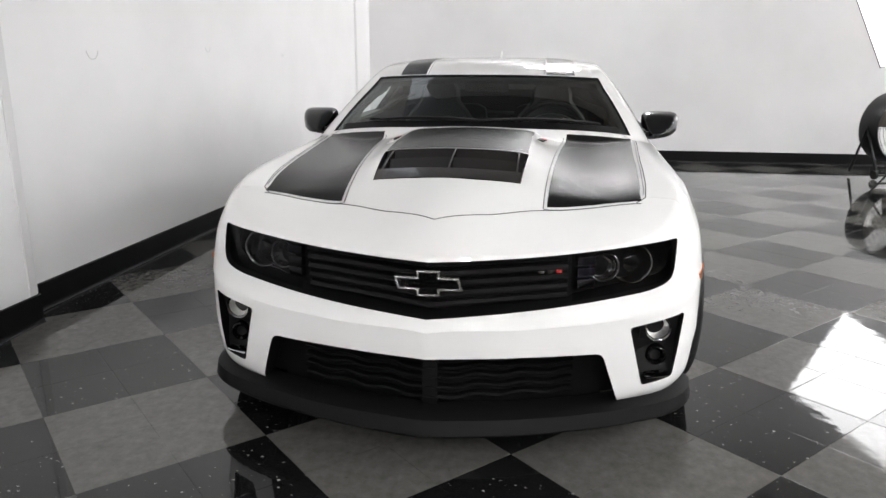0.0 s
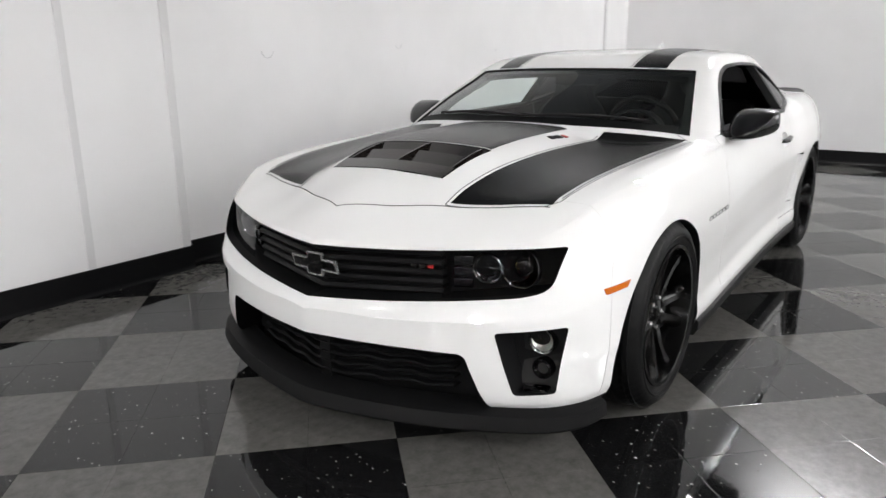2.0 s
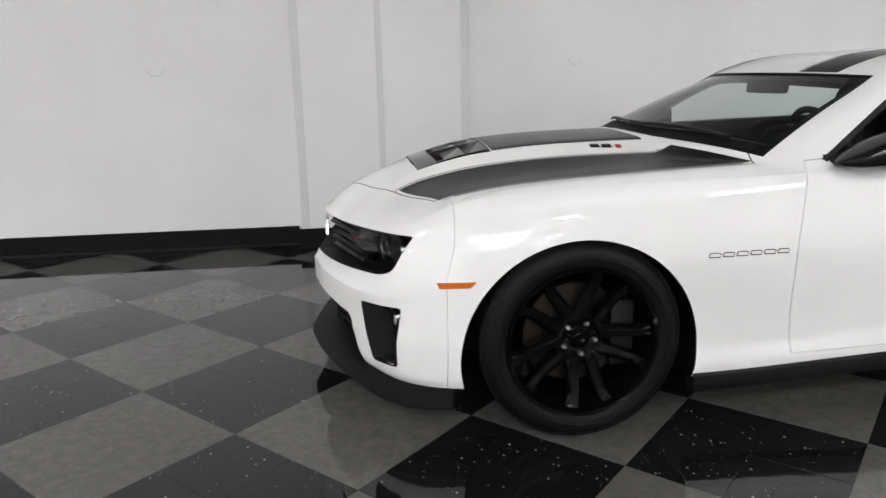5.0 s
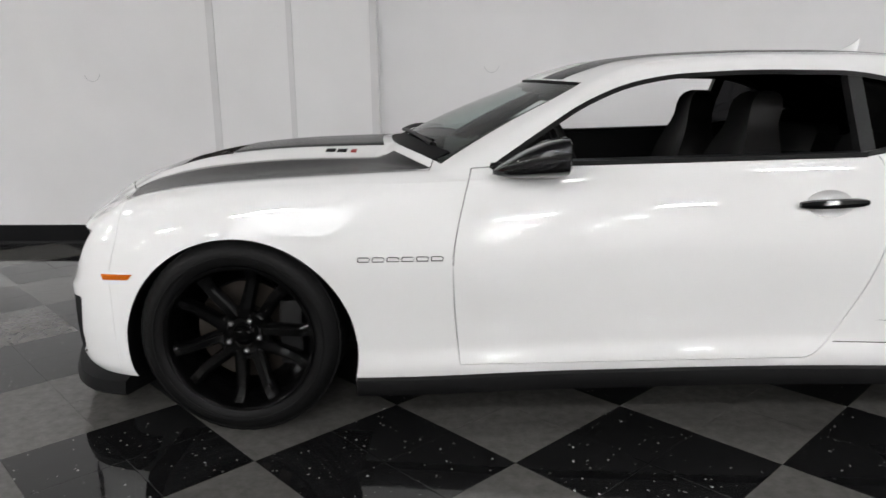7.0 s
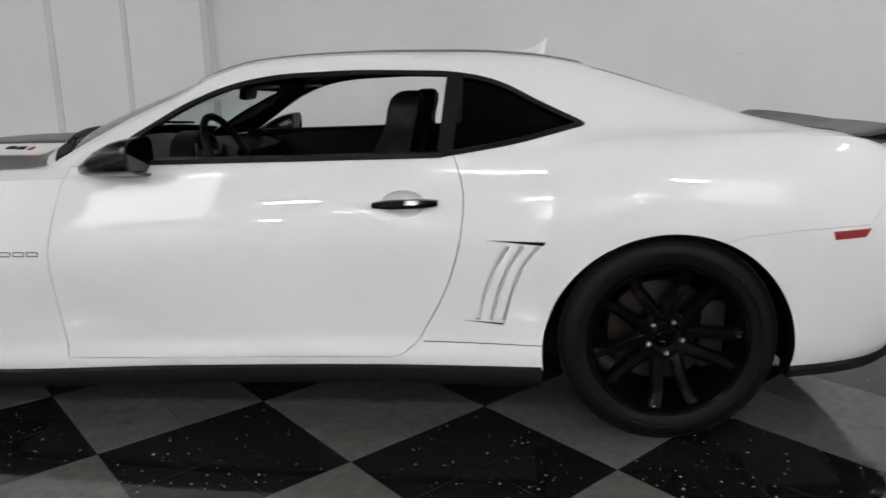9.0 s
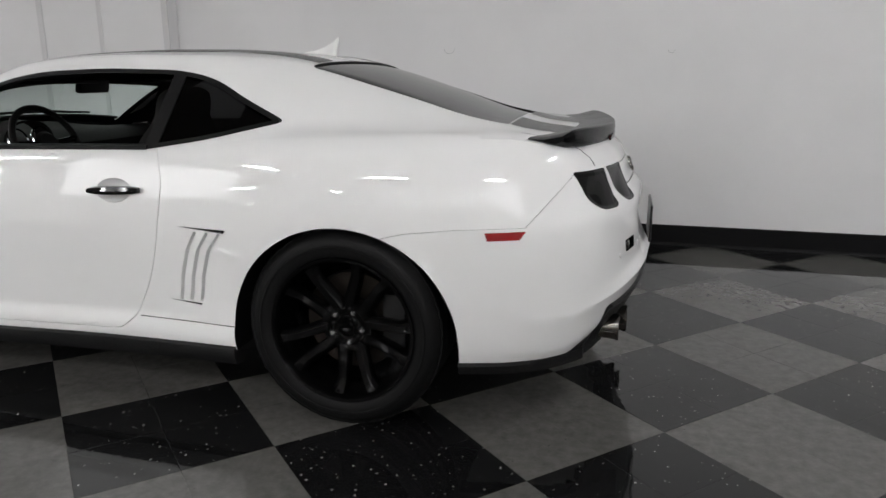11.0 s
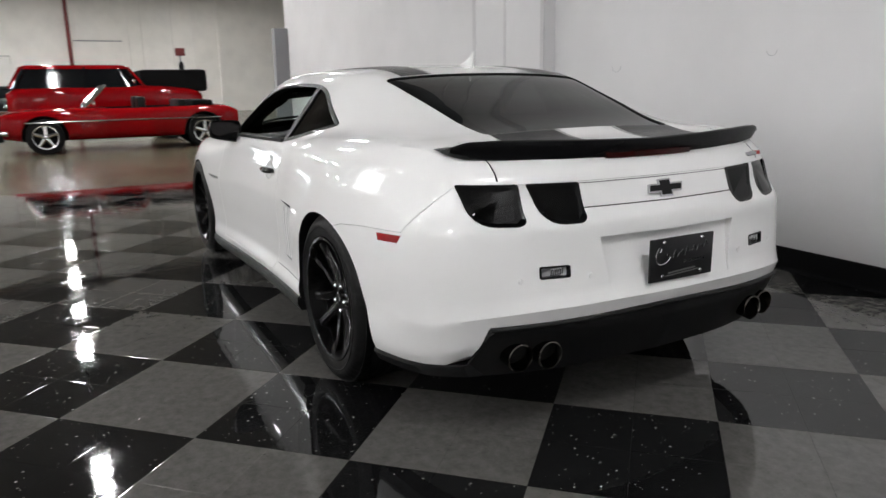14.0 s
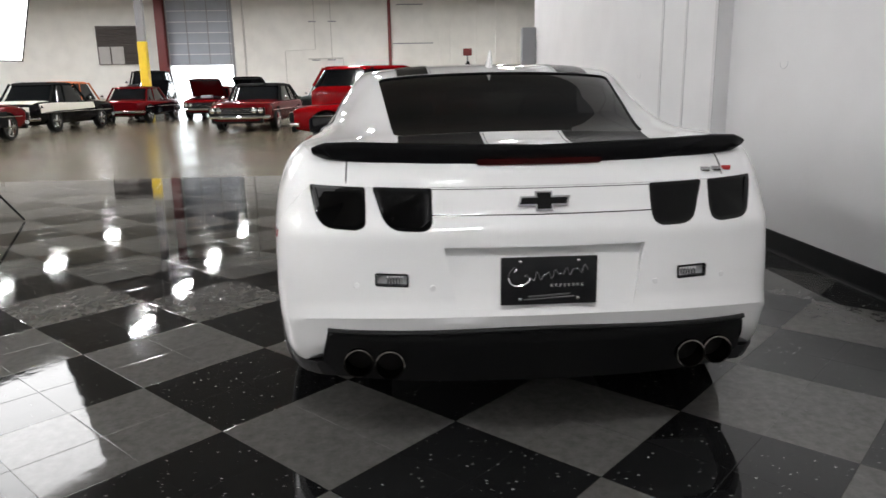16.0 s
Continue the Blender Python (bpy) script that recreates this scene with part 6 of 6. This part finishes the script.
for k in range(7):
    z0 = DOOR_Z + k * 0.54
    part("door_panel", box(FAR_X - 0.10, (DOOR_Y0 + DOOR_Y1) / 2, z0 + 0.268, 0.05, DOOR_Y1 - DOOR_Y0, 0.530, 0.008), DOORSKIN, bay)
    part("panel_rib", box(FAR_X - 0.06, (DOOR_Y0 + DOOR_Y1) / 2, z0 + 0.004, 0.04, DOOR_Y1 - DOOR_Y0, 0.045), DOORRIB, bay)
for k in range(3):
    y = DOOR_Y0 + (k + 1) * (DOOR_Y1 - DOOR_Y0) / 3 - 0.1
    part("stile", box(FAR_X - 0.05, y, DOOR_Z + 1.9, 0.03, 0.05, 3.78), GREYMETAL, bay)
for y in (DOOR_Y0 - 0.06, DOOR_Y1 + 0.06):
    part("door_track", box(FAR_X + 0.03, y, 3.1, 0.06, 0.12, 6.2), GREYMETAL, bay)
daylight = setting("backdrop_daylight", box(FAR_X - 1.2, (DOOR_Y0 + DOOR_Y1) / 2, 1.5, 0.05, 8.0, 5.0), glow("daylight_glow", (0.90, 0.96, 1.0), DAY_POWER), "bright daylight outside the bay door", "backdrop")
col = thing("steel_column", "dark red painted steel column against the wall", "column")
part("web", box(FAR_X + 0.3, -12.38, 4.0, 0.30, 0.05, 8.0), PIPE_RED, col)
for dx in (-0.15, 0.15):
    part("flange", box(FAR_X + 0.3 + dx, -12.38, 4.0, 0.03, 0.42, 8.0), PIPE_RED, col)
post = thing("column_post", "grey steel column with a yellow painted lower half", "column")
part("shaft", box(-25.0, -10.80, 5.6, 0.30, 0.30, 4.8, 0.02), GREYMETAL, post)
part("guard", box(-25.0, -10.80, 1.60, 0.33, 0.33, 3.20, 0.02), YELLOW, post, "yellow guard")
riser = thing("sprinkler_riser", "dark red vertical sprinkler pipe on the wall", "pipe")
part("pipe", tube([(FAR_X + 0.2, -0.72, 0), (FAR_X + 0.2, -0.72, 8.0)], 0.085, 14), PIPE_RED, riser)
lou = thing("wall_louvre", "dark louvred vent panel on the warehouse wall", "vent")
part("frame", box(FAR_X + 0.05, -14.50, 3.54, 0.08, 2.46, 1.92, 0.01), LOUVRE, lou)
for k in range(22):
    part("blade", box(0, 0, 0, 0.09, 2.36, 0.02), LOUVRE, lou, at=pose(FAR_X + 0.10, -14.50, 2.65 + 0.083 * k, 0, 30, 0))
for y, w in ((-15.36, 0.55), (-14.70, 0.62)):
    part("cover_sheet", box(FAR_X + 0.16, y, 3.04, 0.02, w, 0.86), COVERSHEET, lou)


def conduit(points, r, label):
    t = thing("conduit", label, "pipe", "wall conduits")
    part("pipe", tube(points, r, 8), PALEPIPE, t)


conduit([(wx + 0.05, -6.19, 0.0), (wx + 0.05, -6.19, 3.15), (wx + 0.05, -4.62, 3.20), (wx + 0.05, -4.62, 7.9)], 0.022, "thin grey conduit running up the cream wall")
conduit([(wx + 0.05, -5.0, 2.72), (wx + 0.05, -3.2, 2.75), (wx + 0.05, -3.2, 2.4)], 0.03, "thin grey conduit branching along the wall")
conduit([(wx + 0.05, -3.77, 2.75), (wx + 0.05, -3.77, 7.9)], 0.022, "thin grey conduit running up the cream wall")
conduit([(wx + 0.05, -8.26, 0.0), (wx + 0.05, -8.26, 7.9)], 0.05, "yellowed vertical pipe beside the bay door")
for y, z in ((-4.72, 4.60), (-3.70, 4.60), (-4.6, 2.66), (-3.8, 2.66)):
    b = thing("pipe_bracket", "small dark bracket holding wall conduit", "bracket", "pipe brackets")
    part("plate", box(wx + 0.04, y, z, 0.06, 0.42, 0.05, 0.008), GREYMETAL, b)
for y0, y1, z0, z1 in ((-0.35, 1.05, 3.5, 5.4), (-0.55, 1.55, 2.1, 3.45)):
    p = thing("wall_panel", "flush pale access panel on the warehouse wall", "panel", "wall panels")
    part("sheet_metal", box(FAR_X + 0.03, (y0 + y1) / 2, (z0 + z1) / 2, 0.06, y1 - y0, z1 - z0, 0.01), FARWALL, p)
    part("edge", box(FAR_X + 0.07, (y0 + y1) / 2, z1, 0.03, y1 - y0, 0.05), GREYMETAL, p)
for y in (1.95, 2.55, 3.95, 4.95, 6.15):
    setting("wall_rib", box(FAR_X + 0.06, y, 4.0, 0.12, 0.16, 8.0), FARWALL, "cream pilaster rib on the warehouse wall", "wall")
sg = thing("hose_sign", "small red fire sign on a slim post", "sign")
part("board", box(-19.42, 2.05, 2.36, 0.02, 0.30, 0.24, 0.004), PIPE_RED, sg)
part("post", tube([(-19.45, 2.05, 0.0), (-19.45, 2.05, 2.25)], 0.025, 8), GREYMETAL, sg)
part("extinguisher", lathe([(0.0, 1.62), (0.07, 1.62), (0.08, 1.70), (0.08, 1.95), (0.04, 2.05), (0.0, 2.06)], 16, "Z"), DARKIN, sg, at=pose(-19.36, 2.05, 0))


# ---------------------------------------------------------------- parked cars
CAR_RED = plain("red_car_paint", (0.22, 0.002, 0.004), 0.35, coat=0.6, spec=0.0)
CAR_MAROON = plain("maroon_car_paint", (0.085, 0.0025, 0.004), 0.35, coat=0.45, spec=0.0)
CAR_BLACK = plain("black_car_paint", (0.003, 0.003, 0.004), 0.35, coat=0.35, spec=0.0)
CAR_CREAM = plain("cream_car_paint", (0.66, 0.63, 0.55), 0.4, coat=0.5, spec=0.1)
CAR_ORANGE = plain("orange_cloth", (0.55, 0.13, 0.03), 0.6)
CAR_GREEN = plain("dark_green_paint", (0.012, 0.017, 0.017), 0.4, coat=0.3, spec=0.1)
CLOTH = plain("black_cloth_top", (0.005, 0.005, 0.005), 0.85, spec=0.1, grain=0.4, scale=300)
GLASS_DARK = plain("dark_window_glass", (0.006, 0.007, 0.008), 0.06, spec=0.3)


def old_wheel(parent, x, y, r, rim_mat):
    out = -1 if y < 0 else 1
    w = new("wheel")
    w.parent = parent
    w.matrix_basis = pose(x, y, r, 0, 0, 0 if out < 0 else 180)
    part("tyre", lathe([(r * 0.66, -0.09), (r * 0.72, -0.105), (r * 0.93, -0.105), (r, -0.08), (r, 0.08), (r * 0.93, 0.10), (r * 0.66, 0.09)], 40, closed=True), TYRE, w)
    part("rim", lathe([(r * 0.67, -0.09), (r * 0.68, -0.10), (r * 0.62, -0.098), (r * 0.58, -0.06), (r * 0.58, 0.05), (r * 0.66, 0.08)], 40, closed=True), rim_mat, w)
    for k in range(5):
        a = 2 * pi * k / 5 + 0.3
        part("spoke", tube([(0.05 * cos(a), -0.075, 0.05 * sin(a)), (r * 0.60 * cos(a), -0.085, r * 0.60 * sin(a))], [0.05, 0.035], 8), rim_mat, w)
    part("hub", lathe([(0.0, -0.10), (0.04, -0.095), (0.06, -0.07), (0.0, -0.05)], 20), rim_mat, w)
    part("brake_drum", lathe([(0.0, -0.03), (r * 0.52, -0.03), (r * 0.52, 0.05)], 24), DARKIN, w)


def parked_car(label, at, paint, L=4.8, W=1.82, belt=0.90, height=1.36, roof="hard", roof_mat=None, hood_open=False, hood_mat=None, lift=0.0, lamps=2, lower=None, upper_tone=None, r=0.33, rim=None, wb=2.75):
    t = thing("parked_car", label, "car", "parked cars", at)
    roof_mat, rim = roof_mat or paint, rim or CHROME
    h0 = 0.24 + lift
    width = curve((-0.5, 0.40), (-0.47, 0.455), (-0.38, 0.485), (-0.1, 0.5), (0.2, 0.495), (0.38, 0.475), (0.47, 0.445), (0.5, 0.40))
    upper = curve((-0.5, 0.86), (-0.44, 0.97), (-0.28, 1.0), (-0.05, 0.985), (0.18, 0.985), (0.36, 0.955), (0.46, 0.90), (0.5, 0.80))
    rings = []
    for f in np.linspace(-0.5, 0.5, 41):
        w, zt, zb = W * float(width(f)), lift + belt * float(upper(f)), h0 + 0.08 * max(0, abs(f) - 0.40) * 10
        ring = []
        for k in range(28):
            a = 2 * pi * (k + 0.5) / 28
            c, s_ = cos(a), sin(a)
            e = 0.34
            z = (zt + zb) / 2 + (zt - zb) / 2 * (abs(s_) ** e) * (1 if s_ > 0 else -1)
            high = (z - zb) / (zt - zb)
            ring.append((f * L, w * (abs(c) ** e) * (1 if c > 0 else -1) * (0.90 + 0.10 * min(1, high / 0.45) - 0.05 * max(0, high - 0.6)), z))
        rings.append(ring)
    me = mesh_of(sweep(rings), "car_body", [paint, DARKIN], 40)
    axles = (-wb / 2 - 0.05, wb / 2 - 0.02)
    wells = []
    for x in axles:
        wells += [disc_prism(x, r + lift * 0.6, r + 0.07, W / 2 - 0.30, W / 2 + 0.2, 32), disc_prism(x, r + lift * 0.6, r + 0.07, -W / 2 - 0.2, -W / 2 + 0.30, 32)]
    me = boolean(me, cutter_mesh(wells), "DIFFERENCE")
    if roof == "open":
        me = boolean(me, cutter_mesh([box(-0.55, 0, lift + belt, 1.75, W - 0.28, 0.55)]), "DIFFERENCE")
    me.polygons.foreach_set("use_smooth", [True] * len(me.polygons))
    me.set_sharp_from_angle(angle=radians(35))
    ob = new("car_body", me)
    ob.parent = t
    for x in axles:
        for s in (-1, 1):
            old_wheel(t, x, s * (W / 2 - 0.13), r if not lift else r + lift * 0.5, rim)
    zb = lift + belt - 0.02
    zr = lift + height
    x0, x1, x2, x3 = (-1.60, -1.10, 0.12, 0.66) if roof != "wagon" else (-2.10, -1.80, 0.45, 0.80)

    def cabin(k, z, hw):
        """A rounded outline of the cabin, k of the way up its slanting ends."""
        xa, xb = x0 + (x1 - x0) * k, x3 + (x2 - x3) * k
        e = 0.30
        return [((xa + xb) / 2 + (xb - xa) / 2 * abs(cos(a)) ** e * (1 if cos(a) > 0 else -1), hw * abs(sin(a)) ** e * (1 if sin(a) > 0 else -1), z)
                for a in (2 * pi * (j + 0.5) / 36 for j in range(36))]
    if roof in ("hard", "wagon"):
        part("window_glass", sweep([cabin(k, zb - 0.06 + (zr - zb) * k, W * (0.445 - 0.07 * k - 0.02 * k * (1 - k))) for k in (0, 0.35, 0.7, 0.97)]), GLASS_DARK, t, smooth=40)
        part("roof", sweep([cabin(k, zr - d, W * hw) for k, d, hw in ((0.86, 0.10, 0.390), (0.90, 0.06, 0.388), (1.0, 0.03, 0.365), (1.12, 0.010, 0.32), (1.3, 0.0, 0.24))]), roof_mat, t, smooth=50)
        for s in (-1, 1):
            for xa, xb in ((x0, x1), (x3, x2)) + (((-0.55, -0.50),) if roof == "wagon" else ((-0.75, -0.62),)):
                part("pillar", tube([(xa * 0.99, s * W * 0.435, zb - 0.05), (xb, s * W * 0.372, zr - 0.06)], 0.036, 8), GLASS_DARK if xa == -0.55 else roof_mat, t)
    else:
        for s in (-1, 1):
            part("screen_post", tube([(0.72, s * W * 0.42, zb), (0.30, s * W * 0.37, zr - 0.06)], 0.034, 8), CHROME, t)
        part("screen_header", tube([(0.30, -W * 0.37, zr - 0.06), (0.30, W * 0.37, zr - 0.06)], 0.022, 8), CHROME, t)
        part("windscreen", sheet(lambda u, v: (0.72 - 0.42 * u, (2 * v - 1) * W * (0.42 - 0.05 * u), zb + (zr - 0.06 - zb) * u), 2, 2), GLASS_LENS, t)
        for y in (-0.38, 0.38):
            part("seat", box(-0.35, y, zb - 0.02, 0.16, 0.55, 0.42, 0.05), LEATHER, t)
        part("rear_bench", box(-1.15, 0, zb - 0.06, 0.18, 1.2, 0.36, 0.05), LEATHER, t)
        part("folded_top", box(-1.55, 0, zb + 0.03, 0.42, W * 0.8, 0.14, 0.05), CLOTH, t)
    # bright work
    xf, xr = L / 2, -L / 2
    for x, s in ((xf, 1), (xr, -1)):
        part("bumper", tube([(x - 0.22 * s, -W * 0.46, lift + 0.44), (x - 0.02 * s, -W * 0.40, lift + 0.44), (x + 0.05 * s, -W * 0.2, lift + 0.44), (x + 0.05 * s, W * 0.2, lift + 0.44), (x - 0.02 * s, W * 0.40, lift + 0.44), (x - 0.22 * s, W * 0.46, lift + 0.44)], 0.055, 10), CHROME, t)
    part("grille", box(xf - 0.03, 0, lift + 0.60, 0.10, W * 0.86, 0.22, 0.02), DARKIN, t)
    part("lower_valance", box(xf - 0.06, 0, lift + 0.34, 0.10, W * 0.80, 0.16, 0.02), DARKIN, t)
    for k in range(3):
        part("grille_bar", box(xf + 0.018, 0, lift + 0.55 + 0.05 * k, 0.016, W * 0.5, 0.006), CHROME, t)
    for s in (-1, 1):
        for k in range(lamps // 2 if lamps > 2 else 1):
            part("headlamp", lathe([(0.0, 0.02), (0.06, 0.012), (0.085, -0.005), (0.095, -0.005), (0.10, -0.12)], 24, "X"), CHROME, t, at=pose(xf + 0.02, s * (W * 0.37 - 0.19 * k), lift + 0.62))
        part("side_trim", tube([(xf - 0.5, s * (W * 0.494), lift + 0.62), (0, s * (W * 0.5 + 0.004), lift + 0.63), (xr + 0.4, s * (W * 0.488), lift + 0.62)], 0.012, 6), CHROME, t)
        part("door_mirror", ellipsoid(0.55, s * (W * 0.5 + 0.05), lift + belt + 0.06, 0.03, 0.06, 0.05), CHROME, t)
    if lower:
        for s in (-1, 1):
            part("colour_panel", sheet(lambda u, v: (xr + 0.35 + (L - 1.5) * u, s * (W * float(width((xr + 0.35 + (L - 1.5) * u) / L)) + 0.006), lift + 0.36 + 0.30 * v + 0.1 * u * v), 16, 2, 0.004), lower, t)
    if upper_tone:
        zt = lambda x: lift + belt * float(upper(x / L))
        part("trunk_lid", sheet(lambda u, v: (xr + 0.12 + (x0 - xr - 0.14) * u, (2 * v - 1) * W * 0.40 * (1 + 0.05 * u), zt(xr + 0.12 + (x0 - xr - 0.14) * u) + 0.008 - 0.02 * (2 * v - 1) ** 4), 10, 12, 0.004), upper_tone, t, "cream trunk lid")
        part("tail_panel", box(xr - 0.004, 0, lift + 0.655, 0.02, W * 0.74, 0.30, 0.006), upper_tone, t, "cream tail panel")
        for s in (-1, 1):
            part("colour_panel", sheet(lambda u, v: (xr + 0.30 + (L * 0.62) * u, s * (W * float(width((xr + 0.30 + L * 0.62 * u) / L)) + 0.006 - 0.05 * v * v), zt(xr + 0.30 + L * 0.62 * u) - 0.33 + 0.27 * v + 0.07 * u * (1 - v)), 16, 6, 0.004), upper_tone, t, "cream side band")
            part("tail_lamp", lathe([(0.0, -0.03), (0.05, -0.022), (0.07, 0.0), (0.075, 0.06)], 20, "X"), CHROME, t, at=pose(xr - 0.01, s * W * 0.34, lift + 0.60))
    if hood_open:
        hinge = pose(0.80, 0, lift + belt + 0.03) @ pose(0, 0, 0, 0, -40, 0)
        lid = part("open_hood", sheet(lambda u, v: (1.12 * u, (2 * v - 1) * W * (0.40 - 0.05 * u), 0.05 * (1 - (2 * v - 1) ** 4) + 0.03 * u * (1 - u)), 10, 12, 0.012), hood_mat or paint, t, "raised hood", at=hinge)
        part("hood_frame", tube([(0.08, -W * 0.36, -0.02), (1.06, -W * 0.32, -0.02), (1.06, W * 0.32, -0.02), (0.08, W * 0.36, -0.02)], 0.022, 6), DARKIN, lid)
        part("engine_bay", box(1.42, 0, lift + belt * 0.96 + 0.004, 1.1, W * 0.72, 0.02), DARKIN, t)
        part("engine", box(1.40, 0, lift + belt * 0.96 + 0.06, 0.5, 0.42, 0.12, 0.03), GREYMETAL, t)
    return t


parked_car("red classic convertible with its top down and chrome wheels", pose(-11.05, -0.56, 0, 0, 0, -90), CAR_RED, 4.55, 1.78, 0.90, 1.36, "open", wb=2.95, r=0.34)
suv = parked_car("red classic wagon with a black cloth cover over its hood", pose(-14.3, -0.57, 0, 0, 0, 90), CAR_RED, 4.3, 1.85, 1.27, 1.72, "wagon", lift=0.08, r=0.36)
cover = part("hood_cover", box(1.50, 0, 1.41, 1.60, 1.50, 0.54, 0.10), CLOTH, suv, "black cloth cover")
part("cover_window", ellipsoid(1.75, 0.75, 1.42, 0.22, 0.02, 0.17), FARWALL, cover, "pale clear panel")
parked_car("dark red classic coupe with black vinyl roof and chrome bumper", pose(-17.65, -4.85, 0, 0, 0, -5), CAR_MAROON, 5.0, 1.90, 0.92, 1.42, "hard", CLOTH, lamps=4)
parked_car("two-tone cream and black fifties sedan with black cloth top", pose(-19.0, -11.92, 0, 0, 0, 175), CAR_BLACK, 5.1, 1.88, 0.98, 1.56, "hard", CLOTH, upper_tone=CAR_CREAM, wb=2.85)
parked_car("dark red custom classic with chrome wheels", pose(-12.55, -11.72, 0, 0, 0, 175), CAR_MAROON, 4.8, 1.85, 0.97, 1.50, "hard", lower=CAR_BLACK)
parked_car("red classic coupe with raised black hood by the yellow post", pose(-25.0, -11.05, 0, 0, 0, 177), CAR_MAROON, 4.5, 1.8, 0.92, 1.42, "hard", lower=CAR_BLACK, hood_open=True, hood_mat=CAR_BLACK)
parked_car("lifted dark green off-road truck near the bay door", pose(-30.1, -12.30, 0, 0, 0, 10), CAR_GREEN, 4.2, 1.90, 1.02, 1.62, "wagon", CLOTH, lift=0.56, r=0.45, rim=DARKCHROME)
parked_car("dark red classic with its hood raised", pose(-27.3, -8.66, 0, 0, 0, 2), CAR_MAROON, 4.8, 1.85, 0.92, 1.40, "hard", hood_open=True, lamps=4)
parked_car("black classic coupe with its hood raised", pose(-25.2, -6.0, 0, 0, 0, -14), CAR_BLACK, 4.8, 1.85, 0.94, 1.40, "hard", hood_open=True)
parked_car("cream classic with an orange top behind the sedan", pose(-24.0, -13.45, 0, 0, 0, 175), CAR_CREAM, 4.6, 1.80, 0.98, 1.64, "hard", CAR_ORANGE)
parked_car("dark green classic coupe near the cream wall", pose(-28.5, -3.6, 0, 0, 0, -10), CAR_GREEN, 4.7, 1.85, 0.95, 1.4, "hard")


# ---------------------------------------------------------------- the checkered floor, laid last
floor = setting("floor", box((EDGE_X + REAR_X) / 2, (WALL_Y - 9.0) / 2, -0.012, REAR_X - EDGE_X, WALL_Y + 9.0, 0.016), DARKIN, "glossy floor of large grey and speckled black vinyl tiles", "floor")


def clipped_tile(cx, cy):
    """A tile cut off by the edges of the laid floor."""
    h = U * S2 - 0.0006
    pts = [(cx - h, cy), (cx, cy - h), (cx + h, cy), (cx, cy + h)]
    for axis, limit, keep in ((0, EDGE_X, 1), (0, REAR_X, -1), (1, WALL_Y, -1), (1, -9.0, 1)):
        out = []
        for i in range(len(pts)):
            p, q = pts[i], pts[(i + 1) % len(pts)]
            dp, dq = keep * (p[axis] - limit), keep * (q[axis] - limit)
            if dp >= 0:
                out.append(p)
            if dp * dq < 0:
                t = dp / (dp - dq)
                out.append((p[0] + t * (q[0] - p[0]), p[1] + t * (q[1] - p[1])))
        pts = out
        if len(pts) < 3:
            return []
    return pts


tile_bm = bmesh.new()
# each check is laid from four small tiles with hairline joints
for qx in (-1, 1):
    for qy in (-1, 1):
        x0, y0, hq = qx * U / 4, qy * U / 4, U / 4 - 0.00015
        # worn edges: two narrow facets that roll down into the joint
        rings = [[tile_bm.verts.new((x0 + sx * (hq - d), y0 + sy * (hq - d), z)) for sx, sy in ((-1, -1), (1, -1), (1, 1), (-1, 1))]
                 for d, z in ((0.0, -0.003), (0.0003, -0.00020), (0.0014, -0.00006), (0.0034, 0.0))]
        tile_bm.faces.new(rings[3])
        for va, vb in zip(rings, rings[1:]):
            for i in range(4):
                tile_bm.faces.new((va[i], va[(i + 1) % 4], vb[(i + 1) % 4], vb[i]))
tile_mesh = {}
for key, mat in (("dark", TILE_DARK), ("light", TILE_LIGHT)):
    me = bpy.data.meshes.new("tile_" + key)
    tile_bm.to_mesh(me)
    me.materials.append(mat)
    tile_mesh[key] = me
tile_bm.free()
rest = {"dark": bmesh.new(), "light": bmesh.new()}
spots = []
for i in range(-40, 60):
    for j in range(-40, 60):
        x, y = grid_place(i + 0.5, j + 0.5)
        if EDGE_X - 0.42 < x < REAR_X + 0.42 and -9.4 < y < WALL_Y + 0.42:
            spots.append((max(abs(x - 1.4) - 2.4, 0) + max(abs(y + 0.4) - 1.6, 0), x, y, "dark" if (i + j) % 2 == 0 else "light"))
spots.sort()
count = 0
laid = random.Random(11)   # no tile lies quite level
for far, x, y, key in spots:
    whole = EDGE_X < x - U * S2 and x + U * S2 < REAR_X and y + U * S2 < WALL_Y and y - U * S2 > -9.0
    if whole and count < 300:
        ob = new("tile", tile_mesh[key])
        ob.matrix_basis = pose(x, y, 0, laid.gauss(0, 0.045), laid.gauss(0, 0.045), 45)
        ob.parent = floor
        count += 1
    else:
        p = clipped_tile(x, y)
        if len(p) > 2:
            ta, tb = laid.gauss(0, 0.0008), laid.gauss(0, 0.0008)
            rest[key].faces.new([rest[key].verts.new((a, b, ta * (a - x) + tb * (b - y))) for a, b in p])
for key, mat in (("dark", TILE_DARK), ("light", TILE_LIGHT)):
    ob = part("tile_field", rest[key], mat, floor, smooth=0)
    ob["kind"] = "stuff"
